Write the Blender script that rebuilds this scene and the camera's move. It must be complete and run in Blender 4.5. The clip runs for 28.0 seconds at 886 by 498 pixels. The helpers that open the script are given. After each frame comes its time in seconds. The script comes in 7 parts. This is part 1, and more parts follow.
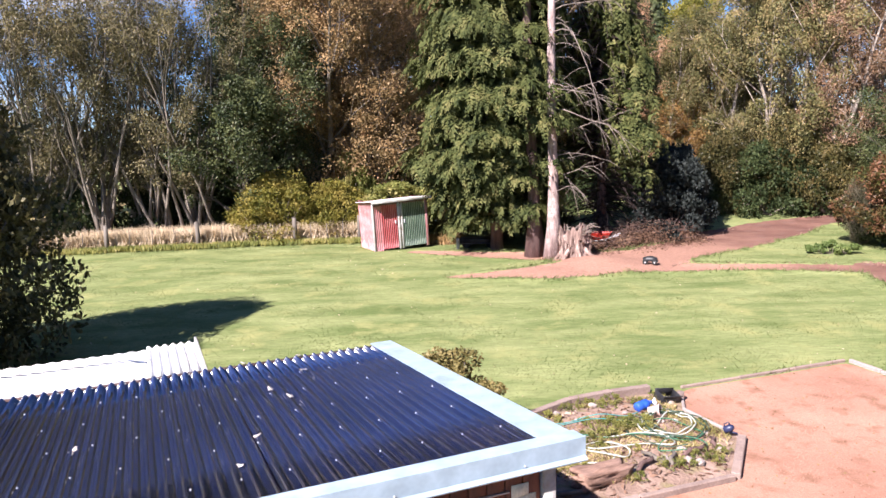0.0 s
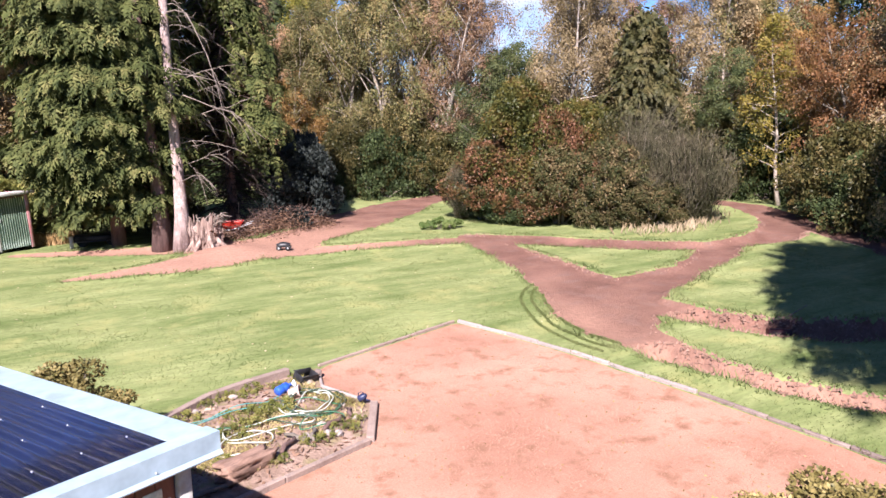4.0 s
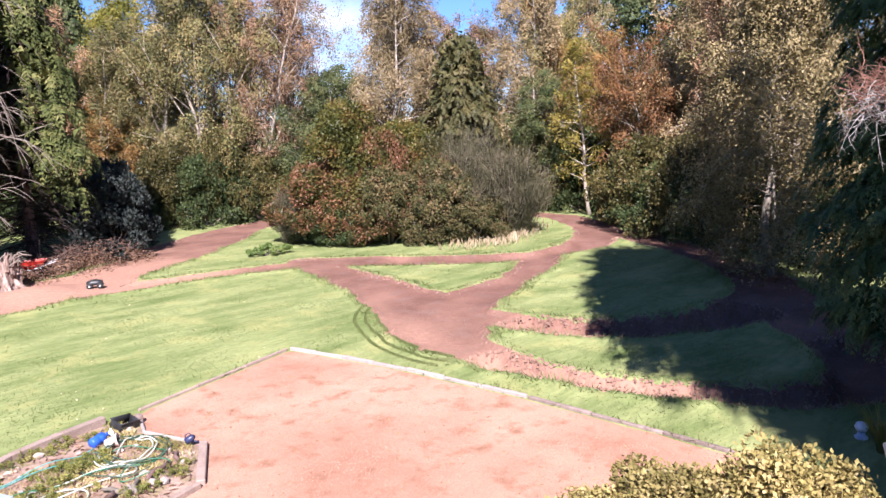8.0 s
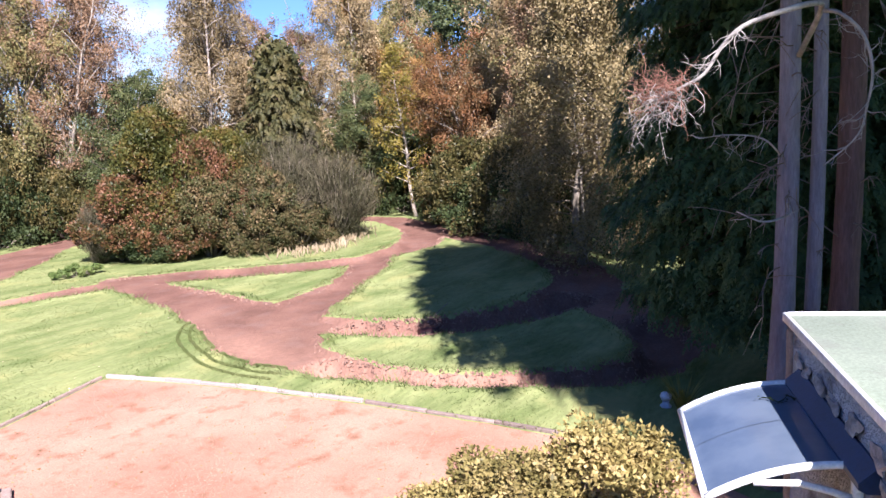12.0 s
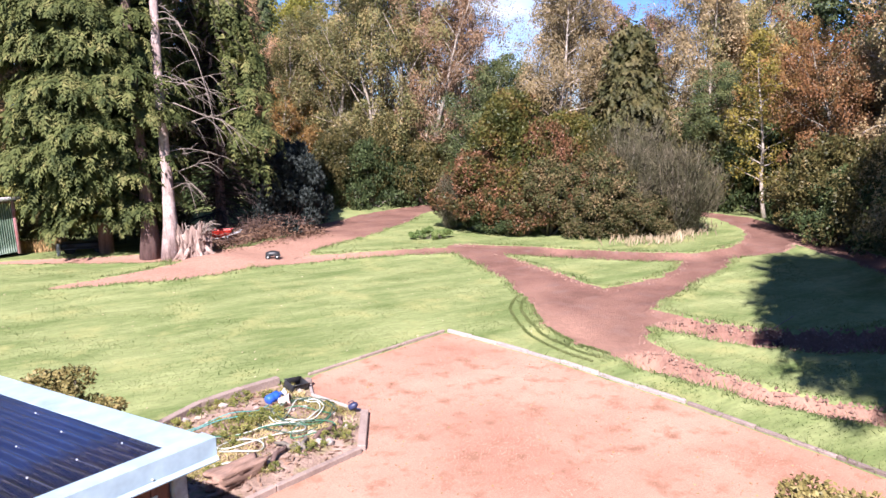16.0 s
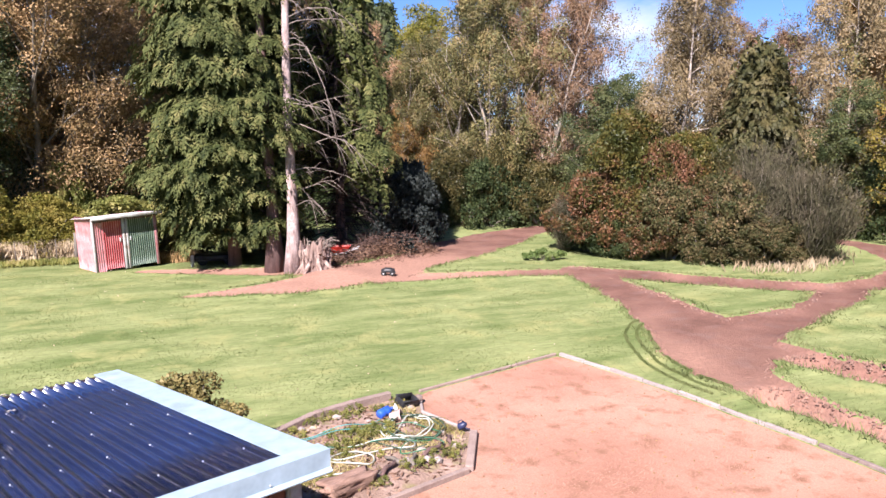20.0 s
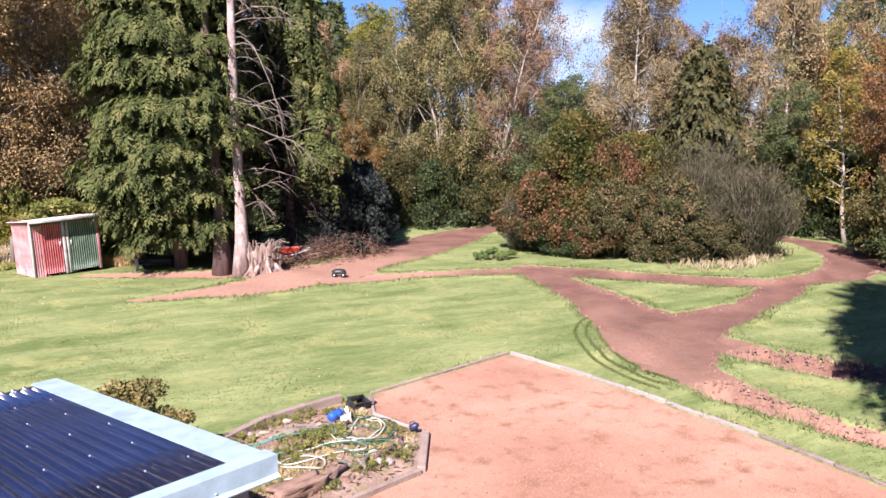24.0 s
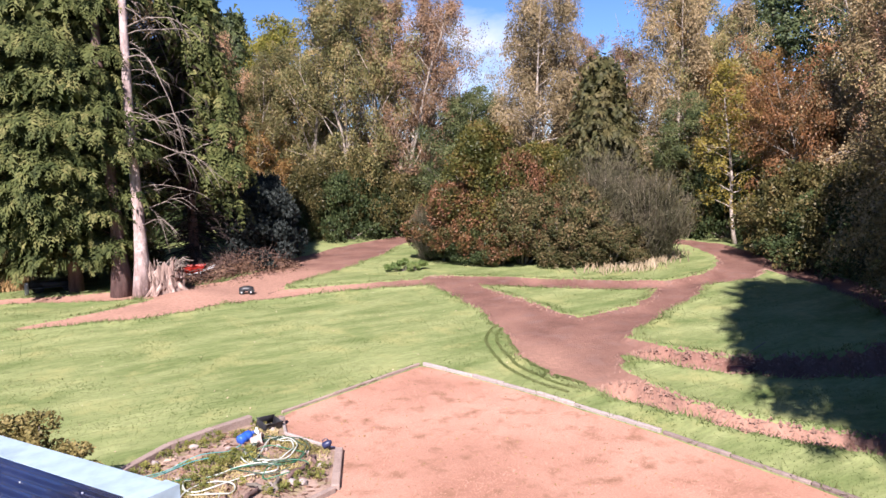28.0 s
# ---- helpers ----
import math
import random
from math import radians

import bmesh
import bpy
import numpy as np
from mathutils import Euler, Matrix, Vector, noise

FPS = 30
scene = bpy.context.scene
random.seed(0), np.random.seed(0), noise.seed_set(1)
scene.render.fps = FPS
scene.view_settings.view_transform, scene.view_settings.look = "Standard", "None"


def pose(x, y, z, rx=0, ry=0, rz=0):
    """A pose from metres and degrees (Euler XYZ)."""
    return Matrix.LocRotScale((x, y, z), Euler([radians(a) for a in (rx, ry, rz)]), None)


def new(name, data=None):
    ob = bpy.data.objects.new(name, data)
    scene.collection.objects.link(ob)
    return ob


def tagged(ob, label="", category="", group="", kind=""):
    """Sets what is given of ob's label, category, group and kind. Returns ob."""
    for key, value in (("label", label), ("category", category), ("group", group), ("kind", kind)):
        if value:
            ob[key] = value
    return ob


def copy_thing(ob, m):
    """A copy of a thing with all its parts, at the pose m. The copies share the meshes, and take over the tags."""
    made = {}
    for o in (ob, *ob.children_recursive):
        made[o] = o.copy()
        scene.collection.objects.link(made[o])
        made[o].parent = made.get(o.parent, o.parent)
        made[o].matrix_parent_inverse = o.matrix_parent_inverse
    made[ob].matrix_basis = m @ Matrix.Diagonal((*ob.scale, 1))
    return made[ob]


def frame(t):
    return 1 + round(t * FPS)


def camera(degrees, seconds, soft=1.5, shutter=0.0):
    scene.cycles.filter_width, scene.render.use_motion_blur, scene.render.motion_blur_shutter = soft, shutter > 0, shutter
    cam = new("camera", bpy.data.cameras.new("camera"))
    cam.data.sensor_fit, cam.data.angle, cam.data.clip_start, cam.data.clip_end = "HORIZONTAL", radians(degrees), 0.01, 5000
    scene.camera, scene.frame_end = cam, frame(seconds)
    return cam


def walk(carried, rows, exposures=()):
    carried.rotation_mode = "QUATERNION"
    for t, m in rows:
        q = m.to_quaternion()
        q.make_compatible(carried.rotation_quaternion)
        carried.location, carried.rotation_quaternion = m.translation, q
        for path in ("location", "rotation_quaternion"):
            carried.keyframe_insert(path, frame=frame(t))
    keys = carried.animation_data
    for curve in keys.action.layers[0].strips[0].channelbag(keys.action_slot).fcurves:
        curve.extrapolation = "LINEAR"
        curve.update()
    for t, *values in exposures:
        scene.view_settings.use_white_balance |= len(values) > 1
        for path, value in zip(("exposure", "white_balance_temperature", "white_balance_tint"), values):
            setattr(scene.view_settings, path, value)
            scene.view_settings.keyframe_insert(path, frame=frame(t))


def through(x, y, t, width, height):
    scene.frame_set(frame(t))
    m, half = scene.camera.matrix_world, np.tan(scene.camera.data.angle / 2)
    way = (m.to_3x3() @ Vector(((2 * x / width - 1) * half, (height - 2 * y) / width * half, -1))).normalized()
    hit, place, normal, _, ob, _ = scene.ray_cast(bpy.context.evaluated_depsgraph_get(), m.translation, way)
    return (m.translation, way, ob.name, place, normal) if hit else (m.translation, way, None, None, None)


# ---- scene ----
cam = camera(62.63, 28.0)
ROWS = [
    (0.0, -0.000, 0.000, 4.500, 81.00, 1.78, -0.28),
    (0.5, 0.012, -0.001, 4.496, 80.77, 0.84, -3.80),
    (1.0, 0.025, -0.002, 4.498, 79.70, 0.71, -7.48),
    (1.5, 0.034, -0.028, 4.507, 79.76, 0.83, -10.90),
    (2.0, 0.052, -0.038, 4.516, 79.54, 1.02, -15.94),
    (2.5, 0.067, -0.061, 4.521, 79.47, 1.20, -20.69),
    (3.0, 0.081, -0.086, 4.524, 79.46, 0.96, -24.26),
    (3.5, 0.082, -0.100, 4.532, 79.16, 0.74, -27.20),
    (5.5, 0.163, -0.043, 4.478, 80.04, 1.54, -30.19),
    (6.0, 0.168, -0.048, 4.492, 80.21, 1.49, -31.82),
    (6.5, 0.183, -0.056, 4.502, 79.83, 1.66, -33.85),
    (7.0, 0.189, -0.069, 4.506, 80.01, 1.68, -36.65),
    (7.5, 0.200, -0.093, 4.501, 80.81, 2.24, -38.73),
    (8.0, 0.201, -0.100, 4.505, 80.56, 2.25, -41.99),
    (8.5, 0.197, -0.105, 4.505, 80.79, 2.62, -44.56),
    (9.0, 0.211, -0.106, 4.498, 80.42, 2.50, -46.64),
    (9.5, 0.221, -0.117, 4.495, 80.33, 2.63, -48.80),
    (10.0, 0.232, -0.131, 4.496, 80.43, 2.89, -50.99),
    (10.5, 0.236, -0.141, 4.494, 80.44, 2.98, -53.42),
    (11.0, 0.233, -0.143, 4.495, 80.12, 3.61, -55.48),
    (11.5, 0.245, -0.140, 4.496, 80.02, 3.47, -55.94),
    (13.5, 0.146, -0.202, 4.553, 81.78, 2.14, -49.88),
    (14.0, 0.128, -0.182, 4.558, 81.68, 1.91, -45.56),
    (14.5, 0.093, -0.166, 4.551, 81.73, 1.24, -41.60),
    (15.0, 0.034, -0.146, 4.540, 80.78, 0.66, -37.62),
    (15.5, 0.018, -0.127, 4.527, 80.62, 0.35, -33.84),
    (16.0, 0.008, -0.106, 4.522, 80.06, 0.49, -29.46),
    (16.5, -0.001, -0.085, 4.527, 80.53, 0.39, -26.14),
    (17.0, -0.008, -0.076, 4.524, 80.29, 0.78, -22.36),
    (17.5, -0.012, -0.075, 4.523, 80.21, 0.25, -19.99),
    (18.0, -0.016, -0.067, 4.523, 80.23, 0.68, -17.55),
    (18.5, -0.019, -0.078, 4.533, 80.63, 0.23, -17.72),
    (19.0, -0.005, -0.098, 4.539, 81.57, -0.02, -19.77),
    (19.5, -0.001, -0.103, 4.536, 81.95, 0.43, -20.76),
    (20.0, -0.004, -0.097, 4.536, 81.68, 0.36, -20.48),
    (20.5, -0.005, -0.104, 4.538, 81.52, 0.29, -20.38),
    (21.0, -0.007, -0.107, 4.539, 81.74, 0.31, -20.78),
    (21.5, -0.003, -0.111, 4.542, 82.01, 0.35, -21.69),
    (23.5, 0.035, -0.097, 4.538, 81.62, 0.16, -24.35),
    (24.0, 0.034, -0.096, 4.540, 81.67, 0.40, -24.28),
    (24.5, 0.045, -0.097, 4.542, 81.65, 0.69, -24.52),
    (25.0, 0.045, -0.101, 4.544, 81.74, 0.75, -24.42),
    (25.5, 0.049, -0.105, 4.547, 81.88, 0.97, -24.76),
    (26.0, 0.041, -0.101, 4.547, 81.91, 0.73, -24.92),
    (26.5, 0.031, -0.102, 4.549, 82.00, 0.29, -25.31),
    (27.0, 0.043, -0.110, 4.557, 82.32, 0.85, -26.17),
    (27.5, 0.067, -0.130, 4.563, 82.59, 1.00, -27.97),
    (28.0, 0.086, -0.136, 4.572, 82.40, 1.25, -31.37),
]
walk(cam, [(t, pose(x, y, z, rx, ry, rz)) for t, x, y, z, rx, ry, rz in ROWS], exposures=[(0.0, 1.63, 6300, 21), (3.0, 1.63, 6300, 21), (5.5, 1.59, 6200, 21), (7.0, 1.67, 6150, 21), (9.0, 1.83, 6050, 21), (11.5, 1.85, 6050, 21), (15.0, 1.73, 6050, 21), (18.0, 1.75, 6150, 21), (20.0, 1.59, 6250, 21), (24.0, 1.53, 6250, 21), (28.0, 1.48, 6250, 21)])

# ---- sky and sun ----
SUN_EL, SUN_AZ = radians(42), radians(41)      # light travels to +x +y
sun = new("sun", bpy.data.lights.new("sun", "SUN"))
sun.data.energy, sun.data.angle, sun.data.color = 5.0, radians(0.53), (1.0, 0.95, 0.87)
ldir = Vector((math.sin(SUN_AZ) * math.cos(SUN_EL), math.cos(SUN_AZ) * math.cos(SUN_EL), -math.sin(SUN_EL)))
sun.matrix_world = Matrix.Translation((-20, -30, 30)) @ ldir.to_track_quat("-Z", "Y").to_matrix().to_4x4()

world = bpy.data.worlds.new("world")
scene.world = world
world.use_nodes = True
wn, wl = world.node_tree.nodes, world.node_tree.links
wn.clear()
w_out, w_bg, w_sky = wn.new("ShaderNodeOutputWorld"), wn.new("ShaderNodeBackground"), wn.new("ShaderNodeTexSky")
w_sky.sky_type, w_sky.sun_disc = "NISHITA", False
w_sky.sun_elevation, w_sky.sun_rotation = SUN_EL, SUN_AZ + math.pi
w_sky.air_density, w_sky.dust_density, w_sky.ozone_density, w_sky.altitude = 1.0, 0.0, 3.0, 1500
w_co, w_map, w_no, w_ra, w_mx = (wn.new("ShaderNodeTexCoord"), wn.new("ShaderNodeMapping"), wn.new("ShaderNodeTexNoise"),
                                 wn.new("ShaderNodeValToRGB"), wn.new("ShaderNodeMix"))
w_map.inputs["Scale"].default_value = (1.0, 1.0, 2.6)
w_map.inputs["Location"].default_value = (0.35, 0.1, 0.2)
w_no.inputs["Scale"].default_value, w_no.inputs["Detail"].default_value, w_no.inputs["Roughness"].default_value = 2.3, 7.0, 0.55
w_ra.color_ramp.elements[0].position, w_ra.color_ramp.elements[1].position = 0.42, 0.58
w_mx.data_type = "RGBA"
w_mx.inputs[7].default_value = (9.0, 9.4, 10.0, 1)
wl.new(w_co.outputs["Generated"], w_map.inputs["Vector"])
wl.new(w_map.outputs[0], w_no.inputs["Vector"])
w_se, w_ma = wn.new("ShaderNodeSeparateXYZ"), wn.new("ShaderNodeMath")      # clouds stand low, the sky is clear overhead
w_ma.operation, w_ma.inputs[1].default_value = "MULTIPLY_ADD", -0.75
wl.new(w_co.outputs["Generated"], w_se.inputs[0])
wl.new(w_se.outputs["Z"], w_ma.inputs[0])
wl.new(w_no.outputs["Fac"], w_ma.inputs[2])
wl.new(w_ma.outputs[0], w_ra.inputs["Fac"])
wl.new(w_ra.outputs["Color"], w_mx.inputs[0])
w_ti = wn.new("ShaderNodeMix")      # a deep clear blue
w_ti.data_type, w_ti.blend_type, w_ti.inputs[0].default_value, w_ti.inputs[7].default_value = "RGBA", "MULTIPLY", 1.0, (0.70, 0.92, 1.20, 1)
wl.new(w_sky.outputs[0], w_ti.inputs[6])
wl.new(w_ti.outputs[2], w_mx.inputs[6])
wl.new(w_mx.outputs[2], w_bg.inputs["Color"])
w_bg.inputs["Strength"].default_value = 0.046
wl.new(w_bg.outputs[0], w_out.inputs["Surface"])


# ---- materials ----
def shader(name):
    m = bpy.data.materials.new(name)
    m.use_nodes = True
    nt = m.node_tree
    return m, nt.nodes, nt.links, nt.nodes["Principled BSDF"]


def ramp(nodes, stops):
    r = nodes.new("ShaderNodeValToRGB")
    e = r.color_ramp.elements
    while len(e) < len(stops):
        e.new(0.5)
    for el, (p, c) in zip(e, stops):
        el.position, el.color = p, (*c, 1)
    return r


def tex(nodes, links, scale, detail=4.0, rough=0.55, coord="Object", stretch=None):
    co, no = nodes.new("ShaderNodeTexCoord"), nodes.new("ShaderNodeTexNoise")
    no.inputs["Scale"].default_value, no.inputs["Detail"].default_value, no.inputs["Roughness"].default_value = scale, detail, rough
    if stretch:
        mp = nodes.new("ShaderNodeMapping")
        mp.inputs["Scale"].default_value = stretch
        links.new(co.outputs[coord], mp.inputs["Vector"])
        links.new(mp.outputs[0], no.inputs["Vector"])
    else:
        links.new(co.outputs[coord], no.inputs["Vector"])
    return no


def mixed(nodes, links, fac, a, b, how="MIX"):
    mx = nodes.new("ShaderNodeMix")
    mx.data_type, mx.blend_type = "RGBA", how
    for sock, v in ((mx.inputs[0], fac), (mx.inputs[6], a), (mx.inputs[7], b)):
        if isinstance(v, bpy.types.NodeSocket):
            links.new(v, sock)
        elif isinstance(v, (int, float)):
            sock.default_value = v
        else:
            sock.default_value = (*v, 1)
    return mx.outputs[2]


def surface(name, dark, light, scale=3.0, fine=40.0, rough=0.8, metal=0.0, bump=0.3, dist=0.01, stretch=None, spec=0.4, stain=None, stain_scale=1.2, rand=0.0):
    """Two-scale procedural surface: a coarse mix of two colours, fine grain, relief and, if given, stains."""
    m, n, l, b = shader(name)
    big = tex(n, l, scale, 5.0, 0.6, stretch=stretch)
    r = ramp(n, [(0.32, dark), (0.68, light)])
    l.new(big.outputs["Fac"], r.inputs["Fac"])
    small = tex(n, l, fine, 3.0, 0.7, stretch=stretch)
    g = ramp(n, [(0.25, (0.72, 0.72, 0.72)), (0.75, (1.18, 1.18, 1.18))])
    l.new(small.outputs["Fac"], g.inputs["Fac"])
    col = mixed(n, l, 1.0, r.outputs["Color"], g.outputs["Color"], "MULTIPLY")
    if stain:
        s = tex(n, l, stain_scale, 6.0, 0.65)
        sr = ramp(n, [(0.52, (0, 0, 0)), (0.68, (1, 1, 1))])
        l.new(s.outputs["Fac"], sr.inputs["Fac"])
        col = mixed(n, l, sr.outputs["Color"], col, stain)
    if rand:
        oi, rr = n.new("ShaderNodeObjectInfo"), ramp(n, [(0, (1 - rand,) * 3), (1, (1 + rand,) * 3)])
        l.new(oi.outputs["Random"], rr.inputs["Fac"])
        col = mixed(n, l, 1.0, col, rr.outputs["Color"], "MULTIPLY")
    l.new(col, b.inputs["Base Color"])
    b.inputs["Roughness"].default_value, b.inputs["Metallic"].default_value = rough, metal
    b.inputs["Specular IOR Level"].default_value = spec
    if bump:
        bp = n.new("ShaderNodeBump")
        bp.inputs["Strength"].default_value, bp.inputs["Distance"].default_value = bump, dist
        l.new(small.outputs["Fac"], bp.inputs["Height"])
        l.new(bp.outputs[0], b.inputs["Normal"])
    return m


def leafy(name, colours, rough=0.55, through=0.25, spread=0.22, spec=0.2, patch=1.3, single=0.30):
    """Foliage: a colour for each leaf out of a ramp, drifting in patches over the crown and from tree to tree, partly translucent."""
    m, n, l, b = shader(name)
    geo, oi = n.new("ShaderNodeNewGeometry"), n.new("ShaderNodeObjectInfo")
    no = tex(n, l, patch, 2.0)
    mul = n.new("ShaderNodeMath")
    mul.operation = "MULTIPLY_ADD"
    mul.inputs[1].default_value = single
    l.new(geo.outputs["Random Per Island"], mul.inputs[0])
    sub = n.new("ShaderNodeMath")
    sub.operation = "MULTIPLY_ADD"
    sub.inputs[1].default_value, sub.inputs[2].default_value = 1.9, -0.60
    l.new(no.outputs["Fac"], sub.inputs[0])
    l.new(sub.outputs[0], mul.inputs[2])
    r = ramp(n, [(i / max(1, len(colours) - 1), c) for i, c in enumerate(colours)])
    l.new(mul.outputs[0], r.inputs["Fac"])
    rr = ramp(n, [(0, (1 - spread,) * 3), (1, (1 + spread, 1 + spread * 0.8, 1 + spread * 0.7))])
    l.new(oi.outputs["Random"], rr.inputs["Fac"])
    col = mixed(n, l, 1.0, r.outputs["Color"], rr.outputs["Color"], "MULTIPLY")
    l.new(col, b.inputs["Base Color"])
    b.inputs["Roughness"].default_value, b.inputs["Specular IOR Level"].default_value = rough, spec
    tr, mx = n.new("ShaderNodeBsdfTranslucent"), n.new("ShaderNodeMixShader")
    l.new(col, tr.inputs["Color"])
    mx.inputs[0].default_value = through
    l.new(b.outputs[0], mx.inputs[1])
    l.new(tr.outputs[0], mx.inputs[2])
    l.new(mx.outputs[0], n["Material Output"].inputs["Surface"])
    return m


M_LAWN = surface("lawn_grass", (0.107, 0.143, 0.047), (0.248, 0.269, 0.117), 0.7, 7.0, 0.9, bump=0.3, dist=0.02, stretch=(0.5, 1.5, 1.0), stain=(0.252, 0.252, 0.104), stain_scale=0.8, spec=0.1)
M_BLADE = leafy("grass_blades", [(0.107, 0.141, 0.049), (0.162, 0.194, 0.072), (0.231, 0.251, 0.109), (0.310, 0.308, 0.154)], 0.6, 0.45, 0.0, 0.1, 0.55, single=0.12)
M_DIRT = surface("bare_earth", (0.118, 0.06, 0.047), (0.225, 0.12, 0.093), 0.6, 14.0, 0.95, bump=0.9, dist=0.04, stain=(0.165, 0.10, 0.085), stain_scale=1.6, spec=0.1)
def dry_patches(m, dry):
    """Soil that is dry and pale towards the stump and damp further along."""
    n, l = m.node_tree.nodes, m.node_tree.links
    b = n["Principled BSDF"]
    co, sep, no = n.new("ShaderNodeTexCoord"), n.new("ShaderNodeSeparateXYZ"), tex(n, l, 0.5, 4.0)
    l.new(co.outputs["Object"], sep.inputs[0])
    ad = n.new("ShaderNodeMath")
    ad.operation = "MULTIPLY_ADD"
    ad.inputs[1].default_value = 7.0
    l.new(no.outputs["Fac"], ad.inputs[0])
    l.new(sep.outputs["X"], ad.inputs[2])
    mr = n.new("ShaderNodeMapRange")
    mr.interpolation_type = "SMOOTHSTEP"
    mr.inputs[1].default_value, mr.inputs[2].default_value, mr.inputs[3].default_value, mr.inputs[4].default_value = 11.5, 17.0, 1.0, 0.0
    l.new(ad.outputs[0], mr.inputs[0])
    old = b.inputs["Base Color"].links[0].from_socket
    gr = tex(n, l, 9.0, 4.0, 0.7)
    rr = ramp(n, [(0.3, tuple(0.8 * v for v in dry)), (0.7, tuple(1.15 * v for v in dry))])
    l.new(gr.outputs["Fac"], rr.inputs["Fac"])
    l.new(mixed(n, l, mr.outputs[0], old, rr.outputs["Color"]), b.inputs["Base Color"])


dry_patches(M_DIRT, (0.31, 0.175, 0.13))
M_GRAVEL = surface("red_gravel", (0.30, 0.152, 0.108), (0.43, 0.24, 0.178), 0.45, 55.0, 0.95, bump=0.8, dist=0.006, stain=(0.22, 0.115, 0.075), stain_scale=2.2, spec=0.1)
M_SOIL = surface("weedy_soil", (0.19, 0.125, 0.095), (0.35, 0.245, 0.20), 1.6, 22.0, 0.95, bump=0.9, dist=0.03, stain=(0.19, 0.17, 0.075), stain_scale=2.6, spec=0.1)
M_BARK = surface("grey_bark", (0.11, 0.09, 0.07), (0.26, 0.22, 0.18), 6.0, 50.0, 0.9, bump=0.9, dist=0.02, stretch=(1, 1, 0.25))
M_BIRCH = surface("birch_bark", (0.24, 0.195, 0.16), (0.48, 0.41, 0.35), 7.0, 30.0, 0.7, bump=0.4, stretch=(0.5, 0.5, 2.0), stain=(0.10, 0.085, 0.075), stain_scale=4.0)
M_PALEBARK = surface("bleached_bark", (0.15, 0.10, 0.09), (0.46, 0.345, 0.325), 7.0, 40.0, 0.85, bump=0.9, dist=0.02, stretch=(1, 1, 0.25), stain=(0.52, 0.42, 0.40), stain_scale=3.0)
M_REDBARK = surface("dark_red_bark", (0.085, 0.05, 0.045), (0.17, 0.105, 0.095), 5.0, 40.0, 0.9, bump=0.9, dist=0.02, stretch=(1, 1, 0.15))
M_DEAD = surface("dead_wood", (0.10, 0.078, 0.065), (0.25, 0.20, 0.17), 5.0, 60.0, 0.85, bump=0.5)
M_RUSTTWIG = surface("rusty_twigs", (0.16, 0.07, 0.05), (0.30, 0.15, 0.11), 5.0, 60.0, 0.85, bump=0.3)
L_CONIFER = leafy("conifer_sprays", [(0.016, 0.025, 0.008), (0.044, 0.055, 0.017), (0.084, 0.094, 0.030), (0.155, 0.144, 0.054)], 0.7, 0.05, 0.1, 0.12, patch=1.6, single=0.4)
L_CYPRESS = leafy("cypress_sprays", [(0.017, 0.041, 0.017), (0.035, 0.070, 0.026), (0.062, 0.107, 0.041), (0.102, 0.145, 0.058)], 0.6, 0.10, 0.1, 0.2)
L_WILLOW = leafy("willow_leaves", [(0.058, 0.055, 0.026), (0.115, 0.104, 0.048), (0.195, 0.162, 0.08), (0.30, 0.245, 0.14)], 0.5, 0.15, 0.15)
L_GREEN = leafy("mixed_green_leaves", [(0.049, 0.059, 0.022), (0.108, 0.109, 0.043), (0.190, 0.160, 0.067), (0.323, 0.234, 0.116)], 0.5, 0.16, single=0.3)
L_BROWN = leafy("autumn_brown_leaves", [(0.084, 0.067, 0.029), (0.187, 0.129, 0.057), (0.304, 0.196, 0.091), (0.430, 0.285, 0.152)], 0.55, 0.15, single=0.3)
L_RUST = leafy("rust_leaves", [(0.099, 0.076, 0.041), (0.218, 0.136, 0.078), (0.348, 0.209, 0.124), (0.487, 0.304, 0.196)], 0.55, 0.15, single=0.3)
L_ORANGE = leafy("orange_leaves", [(0.10, 0.07, 0.025), (0.21, 0.125, 0.042), (0.315, 0.175, 0.062), (0.38, 0.25, 0.105)], 0.55, 0.25)
L_RED = leafy("red_beech_leaves", [(0.018, 0.030, 0.009), (0.050, 0.050, 0.016), (0.105, 0.054, 0.024), (0.200, 0.095, 0.056)], 0.5, 0.10, patch=1.5, single=0.45)
L_YELLOW = leafy("yellow_leaves", [(0.085, 0.088, 0.02), (0.165, 0.142, 0.03), (0.26, 0.205, 0.045), (0.33, 0.262, 0.08)], 0.5, 0.35)
L_DARK = leafy("dark_evergreen_leaves", [(0.010, 0.018, 0.007), (0.022, 0.034, 0.013), (0.044, 0.062, 0.022), (0.080, 0.096, 0.036)], 0.6, 0.08, 0.15, 0.15, patch=2.0, single=0.45)
L_GORSE = leafy("olive_gorse", [(0.074, 0.081, 0.015), (0.135, 0.132, 0.024), (0.223, 0.189, 0.041), (0.311, 0.243, 0.068)], 0.6, 0.25)
L_GOLD = leafy("golden_shrub_leaves", [(0.07, 0.065, 0.025), (0.17, 0.145, 0.05), (0.31, 0.25, 0.10), (0.45, 0.36, 0.18)], 0.5, 0.25, patch=3.0)
L_STRAW = leafy("dry_grass", [(0.300, 0.225, 0.138), (0.450, 0.350, 0.231), (0.587, 0.475, 0.338), (0.725, 0.600, 0.463)], 0.7, 0.2, 0.1)
